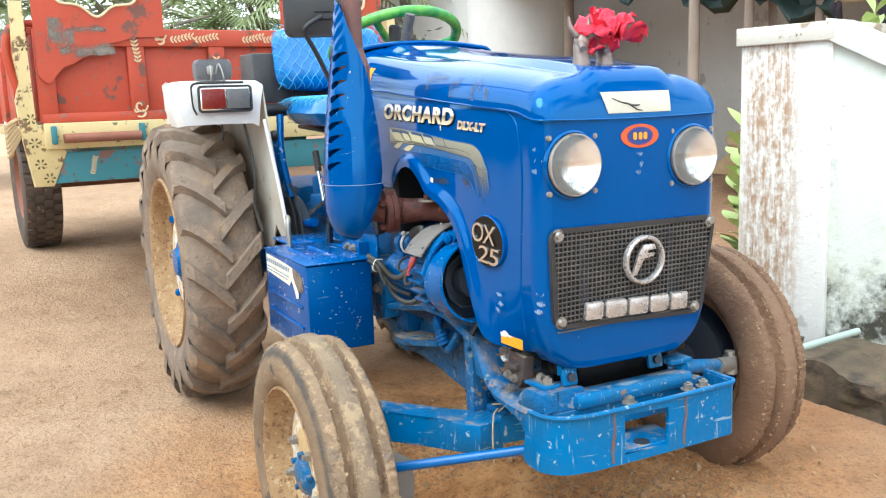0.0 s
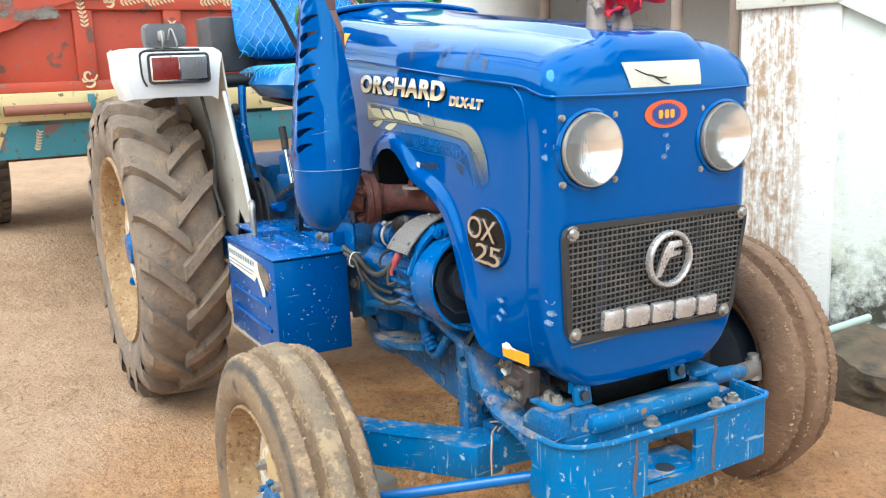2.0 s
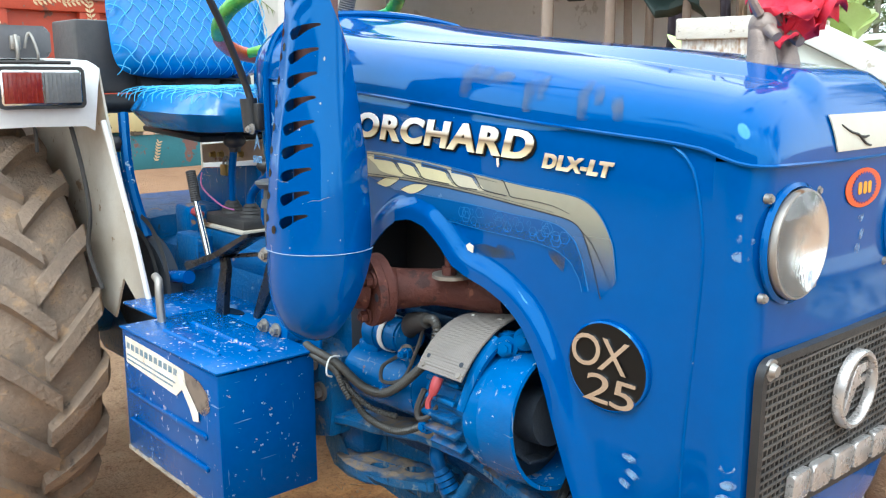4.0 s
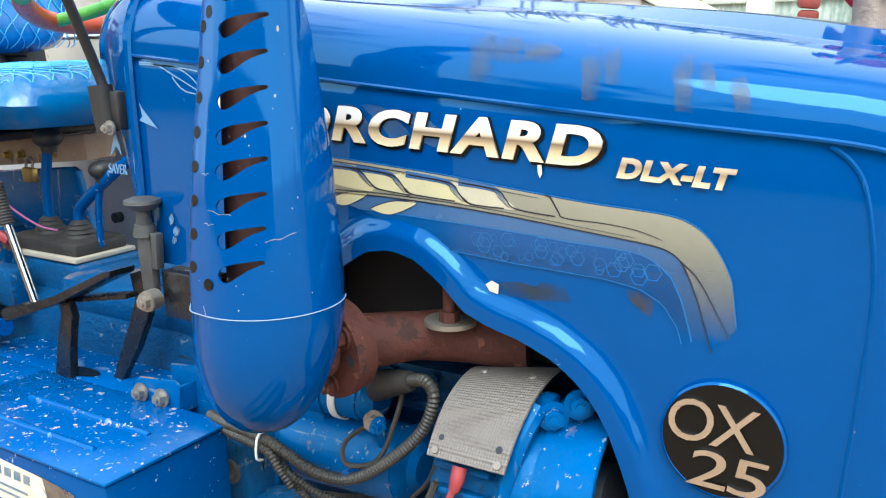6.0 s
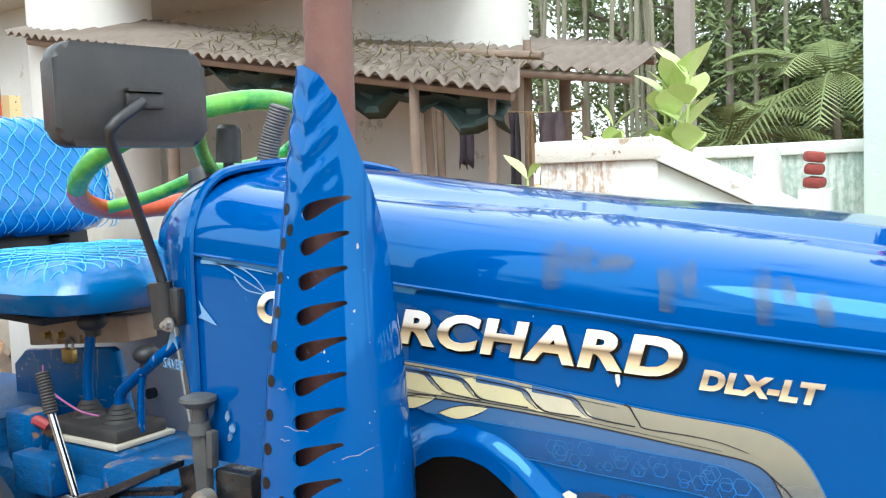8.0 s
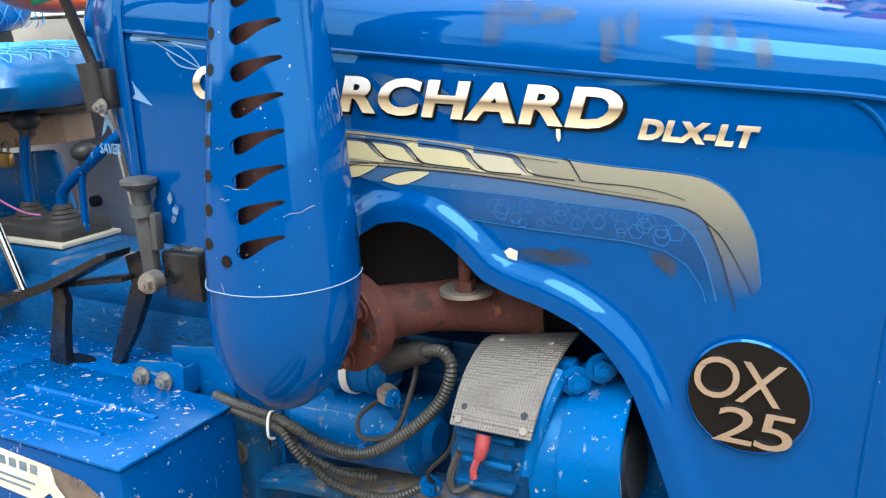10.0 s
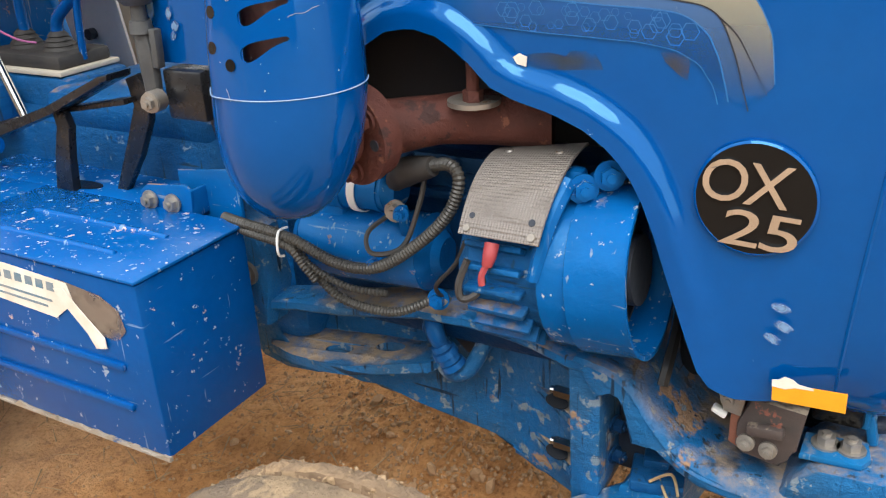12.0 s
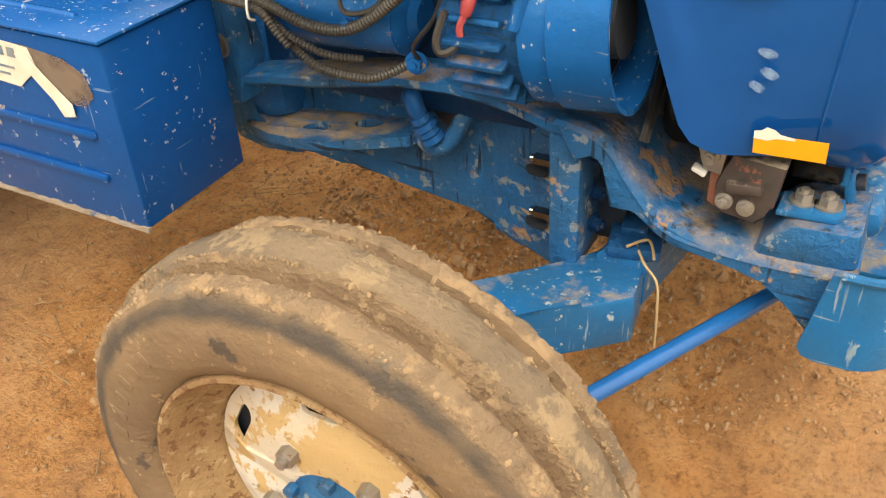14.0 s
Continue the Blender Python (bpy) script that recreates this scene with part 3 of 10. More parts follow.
def flat_shapes(loops, thick=0.0):
    """A filled flat mesh of several loops, the inner ones holes, as a bmesh."""
    cu = bpy.data.curves.new("loops", "CURVE")
    cu.dimensions, cu.fill_mode = "2D", "BOTH"
    cu.extrude = thick / 2
    for loop in loops:
        sp = cu.splines.new("POLY")
        sp.points.add(len(loop) - 1)
        for p, (x, y) in zip(sp.points, loop):
            p.co = (x, y, 0, 1)
        sp.use_cyclic_u = True
    ob = bpy.data.objects.new("loops", cu)
    scene.collection.objects.link(ob)
    me = bpy.data.meshes.new_from_object(ob.evaluated_get(bpy.context.evaluated_depsgraph_get()))
    bm = bmesh.new()
    bm.from_mesh(me)
    bpy.data.objects.remove(ob)
    bpy.data.curves.remove(cu)
    bpy.data.meshes.remove(me)
    return bm


def lettering(text, size, thick=0.002, shear=0.0, spacing=1.0, offset=0.0):
    """Words as a bmesh, lying in x and y, from the left end of the base line."""
    cu = bpy.data.curves.new("words", "FONT")
    cu.body, cu.size, cu.extrude, cu.shear, cu.space_character, cu.offset = text, size, thick / 2, shear, spacing, offset
    cu.resolution_u = 4
    ob = bpy.data.objects.new("words", cu)
    scene.collection.objects.link(ob)
    me = bpy.data.meshes.new_from_object(ob.evaluated_get(bpy.context.evaluated_depsgraph_get()))
    bm = bmesh.new()
    bm.from_mesh(me)
    bpy.data.objects.remove(ob)
    bpy.data.curves.remove(cu)
    bpy.data.meshes.remove(me)
    return bm


def fit_width(bm, width, height):
    """Scales a flat bmesh to a width and height, its lower left corner at the origin."""
    xs, ys = [v.co.x for v in bm.verts], [v.co.y for v in bm.verts]
    x0, y0, sx, sy = min(xs), min(ys), width / (max(xs) - min(xs)), height / (max(ys) - min(ys))
    for v in bm.verts:
        v.co.x, v.co.y = (v.co.x - x0) * sx, (v.co.y - y0) * sy
    return bm


def bolt(bm, at, d, r=0.008, h=0.007):
    """A hexagon head on a washer, at a place and facing d."""
    at, d = Vector(at), Vector(d).normalized()
    rod(bm, at, at + d * 0.0025, r * 1.5, seg=14)
    rod(bm, at + d * 0.0025, at + d * (h + 0.0025), r, seg=6)
    rod(bm, at + d * (h + 0.0025), at + d * (h + 0.006), r * 0.5, seg=8)


def lerp_table(table, x):
    for (x0, y0), (x1, y1) in zip(table, table[1:]):
        if x <= x1:
            return y0 + (y1 - y0) * max(0.0, (x - x0) / (x1 - x0))
    return table[-1][1]


def ease(a, b, x):
    t = min(max((x - a) / (b - a), 0.0), 1.0)
    return t * t * (3 - 2 * t)


# plane of the bonnet's right flank: text and decals stand on it (x forward, z up, facing -y)
def flank(x, z, y=-0.2395):
    return Matrix(((1, 0, 0, x), (0, 0, -1, y), (0, 1, 0, z), (0, 0, 0, 1)))


# plane facing +x: u to the tractor's left (+y), v up
def facing_front(x, y, z):
    return Matrix(((0, 0, 1, x), (1, 0, 0, y), (0, 1, 0, z), (0, 0, 0, 1)))


# ---- ground ----


def ground_height(x, y):
    h = 0.070 * ease(1.3, 0.1, x) + 0.220 * ease(-0.6, -2.9, x)
    h += 0.150 * ease(-0.25, 0.42, y) * ease(0.5, 1.35, x) * ease(5.0, 2.6, x)
    h += 0.012 * noise.noise((x * 1.7, y * 1.7, 0.3)) + 0.006 * noise.noise((x * 6, y * 6, 1.7))
    near = ease(4.5, 2.0, math.hypot(x - 1.2, y))
    h += near * (0.004 * noise.noise((x * 17, y * 17, 4.1)) + 0.010 * ease(0.9, 0.3, math.hypot(x - 1.35, (y - 0.05) * 1.1)) * noise.noise((x * 24, y * 24, 8.1)))
    loose = ease(1.2, 0.7, math.hypot(x - 1.45, y - 0.25))
    h += loose * (0.006 * abs(noise.noise((x * 33, y * 33, 2.1))) + 0.0045 * noise.noise((x * 52, y * 52, 6.1)))
    # heap of loose soil beneath the engine
    h += 0.05 * ease(0.75, 0.15, math.hypot((x - 1.2) * 0.8, y - 0.15))
    h -= 0.03 * ease(0.5, 0.15, math.hypot(x - 1.48, y + 0.5))
    # drain along the boundary wall
    edge = 1.06 + 0.05 * noise.noise((x * 2.2, 0.4, 0.9)) + 0.02 * noise.noise((x * 9, 2.4, 0.9))
    if -0.6 < x < 6:
        h -= 0.42 * ease(edge, edge + 0.10, y) * ease(1.75, 1.6, y) * ease(-0.6, 0.1, x)
    return h


def build_ground():
    bm = bmesh.new()
    xs = [-300, -120, -50, -25, -14, -9] + [-6 + 0.1 * k for k in range(55)] + [-0.55 + 0.035 * k for k in range(32)] + [0.565 + 0.019 * k for k in range(94)] + [2.36 + 0.04 * k for k in range(16)] + [3.1, 3.4, 3.8, 4.4, 5.2, 7, 12, 25, 60, 150, 300]
    ys = [-300, -120, -50, -20, -10, -6, -4.5] + [-3.5 + 0.1 * k for k in range(24)] + [-1.15 + 0.019 * k for k in range(116)] + [1.06 + 0.035 * k for k in range(22)] + [1.9, 2.2, 2.6, 3.2, 4, 5, 7, 10, 15, 30, 60, 150, 300]
    grid = [[bm.verts.new((x, y, ground_height(x, y))) for y in ys] for x in xs]
    for a, b in zip(grid, grid[1:]):
        for k in range(len(ys) - 1):
            bm.faces.new((a[k], b[k], b[k + 1], a[k + 1]))
    g = part("ground", bm, M_GROUND, smooth=True, angle=80)
    return tagged(g, "packed sandy earth yard with loose reddish soil", "ground", kind="structure")


build_ground()

# ---- the tractor ----
tractor = root("tractor", "small blue orchard tractor with worn paint parked on bare earth", "tractor", (0.8, 0, 0.02))
OFF = Matrix.Translation((-0.8, 0, -0.02))


def tpart(name, bm, mat, parent=None, label="", smooth=True, angle=40, solid=0.0, outward=True):
    """A part of the tractor, its mesh given in world places."""
    if parent is None or parent is tractor:
        bm.transform(OFF)
        ob = part(name, bm, mat, tractor, label, smooth, angle, "", outward)
    else:
        bm.transform(OFF)
        ob = part(name, bm, mat, parent, label, smooth, angle, "", outward)
    if solid:
        count = {}
        for f in ob.data.polygons:
            for key in f.edge_keys:
                count[key] = count.get(key, 0) + 1
        for e in ob.data.edges:
            if count.get(e.key, 0) == 1:
                e.use_edge_sharp = True
        s = ob.modifiers.new("thickness", "SOLIDIFY")
        s.thickness, s.offset = solid, -1
    return ob


HALF = [(1.03, 0.2365), (1.60, 0.2365), (1.70, 0.2335), (1.77, 0.2275), (1.82, 0.2205), (1.86, 0.2185)]


def half_width(x):
    """Half the width of the bonnet, which draws in towards the nose."""
    return lerp_table(HALF, x)


def mid_y(x):
    return 0.008 * ease(1.60, 1.82, x)


def conform(x, y, z):
    """A place laid out on the flat of the flank, carried along the sight from the yard onto the tapering flank."""
    eye = V(1.862, -0.970, 1.12)
    p = V(x, y, z)
    for _ in range(4):
        k = (mid_y(p.x) - half_width(p.x) + (y + 0.2365) - eye.y) / (y - eye.y)
        p = eye + (V(x, y, z) - eye) * k
    return p


def crease_z(x):
    return 1.133 - 0.094 * (min(x, 1.80) - 1.03) - 0.020 * ease(1.80, 1.895, x)


TOP = [(0.90, 1.225), (0.97, 1.238), (1.03, 1.236), (1.15, 1.222), (1.27, 1.205), (1.49, 1.178), (1.70, 1.150), (1.84, 1.128)]
ARCH = [(1.00, 0.885), (1.30, 0.885), (1.32, 0.900), (1.345, 0.918), (1.375, 0.936), (1.405, 0.941), (1.435, 0.934), (1.464, 0.914), (1.488, 0.890), (1.515, 0.879), (1.551, 0.870), (1.585, 0.856), (1.612, 0.836),
        (1.632, 0.810), (1.646, 0.781), (1.672, 0.706), (1.697, 0.632), (1.712, 0.611), (1.735, 0.602), (1.80, 0.604), (1.86, 0.612)]
ARCH = [(q.x, q.z) for q in (conform(x, -0.2365, z) for x, z in ARCH)]


def bonnet_section(x):
    """Half width, middle, crease height and crown height of the bonnet at x."""
    f = max(0.0, 1 - (max(x - 1.84, 0) / 0.0605) ** 2.2) ** (1 / 2.2)
    w = half_width(x) + 0.0015 - 0.036 * (1 - math.sqrt(max(0.0, 1 - (max(x - 1.864, 0) / 0.0368) ** 2)))
    zc = crease_z(x) + 0.0012
    zt = lerp_table(TOP, x) if x < 1.84 else zc + 0.003 + (lerp_table(TOP, 1.84) - zc - 0.003) * f
    return w, mid_y(x), zc, zt


def bonnet_rise(x, u, zc, z):
    """Raised middle strip, and a hollow beside it towards the rear."""
    up = (0.005 + 0.007 * ease(1.45, 1.75, x)) * ease(0.104, 0.090, abs(u)) * ease(zc, zc + 0.02, z) * ease(1.9005, 1.885, x)
    return up - 0.014 * ease(1.62, 1.15, x) * ease(1.03, 1.10, x) * math.exp(-((abs(u) - 0.115) / 0.05) ** 2)


def bonnet_point(x, a, lift=0.0):
    w, ym, zc, zt = bonnet_section(x)
    cx, sx = math.cos(a), math.sin(a)
    u = -w * math.copysign(abs(cx) ** 0.62, cx)
    z = zc + (zt - zc) * abs(sx) ** 0.72
    return V(x, ym + u - lift * cx, z + bonnet_rise(x, u, zc, z) + lift * sx)


def bonnet_front(y, z):
    """The x at which the rounded front of the bonnet passes through y and z."""
    lo, hi = 1.80, 1.9004
    for _ in range(30):
        x = (lo + hi) / 2
        w, ym, zc, zt = bonnet_section(x)
        c = min(1.0, abs(y - ym) / w) ** (1 / 0.62)
        zz = zc + (zt - zc) * math.sqrt(1 - c * c) ** 0.72
        lo, hi = (x, hi) if zz + bonnet_rise(x, y - ym, zc, zz) > z else (lo, x)
    return lo


def bonnet_top():
    bm = bmesh.new()
    xs = [1.03 + 0.03 * k for k in range(27)] + [1.84 + 0.0605 * math.sin(math.pi / 2 * k / 18) for k in range(19)]
    rings = [[bm.verts.new(bonnet_point(x, math.pi * k / 44)) for k in range(45)] for x in xs]
    for a, b in zip(rings, rings[1:]):
        for k in range(44):
            bm.faces.new((a[k], a[k + 1], b[k + 1], b[k]))
    bm.faces.new(rings[-1])
    tpart("bonnet_top", bm, M_BLUE, label="glossy blue bonnet top with a raised middle strip", angle=50, solid=0.004)
    # rolled edge along the crease
    bm = bmesh.new()
    edge = []
    for x in [1.03 + 0.04 * k for k in range(21)] + [1.845, 1.86, 1.872, 1.884, 1.893, 1.8985, 1.9003]:
        w, ym, zc, zt = bonnet_section(x)
        edge.append(V(x + 0.0005, ym - w - 0.0003, zc + 0.0004))
    ym = mid_y(1.9)
    edge += [V(1.9012, ym + q * 0.185, edge[-1].z - 0.003 * (1 - q * q)) for q in (-0.8, -0.4, 0, 0.4, 0.8)]
    edge += [V(p.x, 2 * mid_y(p.x) - p.y, p.z) for p in edge[27::-1]]
    tube(bm, edge, 0.0022, 6, True, 2)
    tpart("crease_bead", bm, M_BLUE, label="thin worn bead along the bonnet crease")


def arch_distance(x, z):
    best = 9.0
    for (x0, z0), (x1, z1) in zip(ARCH[1:], ARCH[2:-2]):
        d = V(x1 - x0, z1 - z0)
        t = min(max(((x - x0) * d.x + (z - z0) * d.y) / d.length_squared, 0), 1)
        best = min(best, math.hypot(x - x0 - d.x * t, z - z0 - d.y * t))
    return best


TUCK = [(0.555, 0.085), (0.565, 0.062), (0.580, 0.042), (0.60, 0.028), (0.63, 0.016), (0.67, 0.008), (0.72, 0.003), (0.80, 0.0), (2.0, 0.0)]


def side_panel(s):
    bm = bmesh.new()
    xs = [1.03 + 0.0115 * k for k in range(72)]
    rings = []
    for x in xs:
        zb, zt = lerp_table(ARCH, x), crease_z(x)
        ring = []
        for k in range(31):
            f = (k / 30) ** 1.5
            z = zb + (zt - zb) * f
            y = half_width(x)
            if x > 1.29:
                d = arch_distance(x, z)
                y += (0.011 * ease(0.034, 0.016, d)) * ease(1.29, 1.36, x) * ease(1.74, 1.66, x)
            y -= 0.0025 * ease(zt - 0.003, zt, z)
            y -= lerp_table(TUCK, z) * ease(1.70, 1.835, x)
            ring.append(bm.verts.new((x, mid_y(x) + s * y, z)))
        rings.append(ring)
    for a, b in zip(rings, rings[1:]):
        for k in range(30):
            bm.faces.new((a[k], a[k + 1], b[k + 1], b[k]))
    return tpart("side_panel", bm, M_BLUE, label="blue bonnet side panel with a flared engine arch", angle=50, solid=0.003)


def nose_outline(z):
    w = 0.2192 - lerp_table(TUCK, z)
    q = max(0.0, (0.645 - z) / 0.083)
    back = 0.010 * q * q + 0.010 * ease(1.0, 0.6, z)
    out = [(1.846 - 0.028 * ease(1.05, 0.6, z), w)]
    rc = 0.036
    xf = 1.8965 - back
    for k in range(9):
        a = math.pi / 2 * k / 8
        out.append((xf - rc + rc * math.sin(a), w - rc + rc * math.cos(a)))
    out.append((xf + 0.002, 0.09))
    out.append((xf + 0.003, 0.0))
    return [(x, y + 0.008) for x, y in out + [(x, -y) for x, y in out[-2::-1]]]


def nose():
    bm = bmesh.new()
    zs = [0.560, 0.563, 0.569, 0.577, 0.588, 0.60, 0.62, 0.645] + [0.66 + 0.0214 * k for k in range(19)]
    rings = [[bm.verts.new((x, y, z)) for x, y in nose_outline(z)] for z in zs]
    for a, b in zip(rings, rings[1:]):
        for k in range(len(a) - 1):
            bm.faces.new((a[k], a[k + 1], b[k + 1], b[k]))
    bm.faces.new(rings[0])
    bm.faces.new(rings[-1])
    return tpart("nose_cowl", bm, M_BLUE, label="blue front cowl carrying the lamps and grille", angle=50)


bonnet_top()
right_panel = side_panel(-1)
side_panel(1)
cowl = nose()


def dash_cowl():
    """The rounded rear end of the bonnet, ahead of the steering wheel."""
    bm = bmesh.new()
    rings = []
    for i in range(12):
        t = i / 11
        x = 1.03 - 0.125 * t
        w = 0.238 - 0.055 * t ** 2.2
        zb = 0.885 + 0.05 * t + 0.10 * t * t
        zt = 1.2425 - 0.046 * t ** 2.5
        zc = crease_z(1.03) - 0.01 * t
        ring = [bm.verts.new((x + 0.085 * t * (1 - f) ** 1.2, -w, zb + (zc - zb) * f)) for f in (k / 9 for k in range(10))]
        for k in range(1, 24):
            a = math.pi * k / 24
            c = math.cos(a)
            ring.append(bm.verts.new((x, -w * math.copysign(abs(c) ** 0.62, c), zc + (zt - zc) * math.sin(a) ** 0.72)))
        ring += [bm.verts.new((x + 0.085 * t * f ** 1.2, w, zc + (zb - zc) * f)) for f in (k / 9 for k in range(10))]
        rings.append(ring)
    for a, b in zip(rings, rings[1:]):
        for k in range(len(a) - 1):
            bm.faces.new((a[k], a[k + 1], b[k + 1], b[k]))
    bm.faces.new(rings[-1])
    dash = tpart("dash_cowl", bm, M_BLUE, label="rounded blue instrument cowl", angle=50)
    bm = bmesh.new()
    rib = [(1.029, -0.240, 0.89), (1.031, -0.2405, 1.0), (1.031, -0.240, 1.13), (1.031, -0.232, 1.175), (1.031, -0.205, 1.216), (1.031, -0.15, 1.236), (1.031, 0, 1.246), (1.031, 0.15, 1.236), (1.031, 0.205, 1.216), (1.031, 0.24, 1.13), (1.031, 0.24, 0.89)]
    tube(bm, rib, 0.006, 8)
    tpart("seam_rib", bm, M_BLUE, dash)
    # words and flourish on the cowl
    bm = fit_width(lettering("SAVER", 0.02, 0.001, 0.2), 0.05, 0.0125)
    bm.transform(flank(0.962, 0.990, -0.232) @ pose(0, 0, 0, 0, -13) @ pose(0, 0, 0, 0, 0, 2))
    tpart("lettering", bm, M_MIST, dash, "small white lettering")
    bm = slab(bmesh.new(), [(0, 0), (0.012, 0.02), (0.02, 0.03), (0.026, 0.018), (0.03, 0.004), (0.022, 0.012), (0.018, 0.014), (0.01, 0.006)], flank(0.972, 1.012, -0.234) @ pose(0, 0, 0, 0, -13), 0.001)
    tpart("mountain_mark", bm, M_MIST, dash, "white peak mark")
    return dash


dash_cowl()


# ---- grille, lamps and marks on the nose ----
def rounded_corners(pts, r, n=5):
    """A polygon whose corners are rounded by r."""
    out = []
    for i, p in enumerate(pts):
        p, a, b = Vector(p), Vector(pts[i - 1]), Vector(pts[(i + 1) % len(pts)])
        u, v = (a - p).normalized() * r, (b - p).normalized() * r
        out += [tuple(p + u * (1 - t) ** 2 + v * t * t) for t in (k / n for k in range(n + 1))]
    return out


def grille():
    # a trapezium, wider above, with a thin rolled frame
    def trapezium(d):
        return [(0.2035 - d, 0.096 - d), (-0.2005 + d, 0.102 - d), (-0.1885 + d, -0.090 + d), (0.1755 - d, -0.106 + d)]

    outer, inner = rounded_corners(trapezium(0.0), 0.026), rounded_corners(trapezium(0.009), 0.020)
    fr = flat_shapes([outer, inner], 0.010)
    m = facing_front(1.8905, 0.0045, 0.742) @ pose(0, 0, 0, 2.3, 0, 0.0)
    fr.transform(m @ Matrix.Translation((0, 0, 0.006)))
    g = tpart("grille", fr, M_BLACK, label="black wire mesh grille in a worn frame")
    bm = slab(bmesh.new(), inner, m @ Matrix.Translation((0, 0, -0.002)), 0.0045)
    tpart("radiator_core", bm, plain("radiator_black", (0.006, 0.007, 0.008), 0.6), g)
    for y in (-0.120, 0.092):
        bm = box(bmesh.new(), m @ V(y, 0, 0.004), (0.003, 0.016, 0.17))
        tpart("radiator_bar", bm, M_DARK, g)
    bm = bmesh.new()
    for k in range(40):
        u = -0.190 + 0.382 * k / 39
        lo = -0.098 + 0.011 * (0.17 - u) / 0.35
        if u < -0.181:
            lo = -0.084 + (-0.181 - u) * 16
        if u > 0.167:
            lo = -0.096 + (u - 0.167) * 6.7
        hi = 0.089 + 0.006 * (0.2 - u) / 0.4
        box(bm, m @ V(u, (lo + hi) / 2, 0.008), (0.0022, 0.0024, hi - lo), (0, 2.3, 0))
    for k in range(20):
        v = -0.093 + 0.181 * k / 19
        f = (v + 0.10) / 0.20
        l_, r_ = -0.180 - 0.012 * f, 0.168 + 0.027 * f
        box(bm, m @ V((l_ + r_) / 2, v, 0.0095), (0.0022, r_ - l_, 0.0024), (1.2 if v < 0 else 0.6, 2.3, 0))
    tpart("wire_mesh", bm, material("dusty_black_wire", (0.055, 0.052, 0.050), 0.5, alt=(0.13, 0.115, 0.10), scale=18, spread=0.4), g, smooth=False)
    for u, v in ((-0.182, 0.090), (0.188, 0.084), (-0.174, -0.078), (0.157, -0.091)):
        bm = bmesh.new()
        rod(bm, m @ V(u, v, 0.010), m @ V(u, v, 0.017), 0.0085, 0.006)
        rod(bm, m @ V(u, v, 0.008), m @ V(u, v, 0.011), 0.012)
        tpart("grille_screw", bm, M_STEEL, g)
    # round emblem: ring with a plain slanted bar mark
    bm = bmesh.new()
    mm = m @ pose(0.0155, 0.024, 0.012)
    lathe(bm, [(0.0485, 0), (0.0485, 0.009), (0.046, 0.012), (0.0425, 0.012), (0.0405, 0.009), (0.0405, 0), (0.0485, 0)], mm, 44)
    em = tpart("emblem_ring", bm, M_SILVER, g, "silver ring emblem")
    bm = bmesh.new()
    slab(bm, [(-0.029, -0.029), (-0.018, -0.029), (-0.002, 0.004), (0.022, 0.004), (0.026, 0.012), (0.003, 0.012), (0.007, 0.019), (0.029, 0.019), (0.024, 0.030), (-0.003, 0.030), (-0.013, 0.016)], mm, 0.007, 0.0015)
    tpart("emblem_mark", bm, M_SILVER, em)
    # name plate: five plain raised blocks
    for k, (u, wd, dz) in enumerate(((-0.124, 0.040, 0.0), (-0.077, 0.050, -0.002), (-0.020, 0.046, -0.004), (0.032, 0.046, -0.006), (0.085, 0.042, -0.008))):
        lo, hi = -0.078 + dz, -0.045 + dz
        bm = slab(bmesh.new(), rounded_corners([(u, lo), (u + wd, lo - 0.001), (u + wd + 0.002, hi - 0.001), (u + 0.002, hi)], 0.007 if k in (1, 3) else 0.003), m @ pose(0, 0, 0.011), 0.009, 0.0025)
        tpart("name_block", bm, M_SILVER, g, "plain raised silver block")


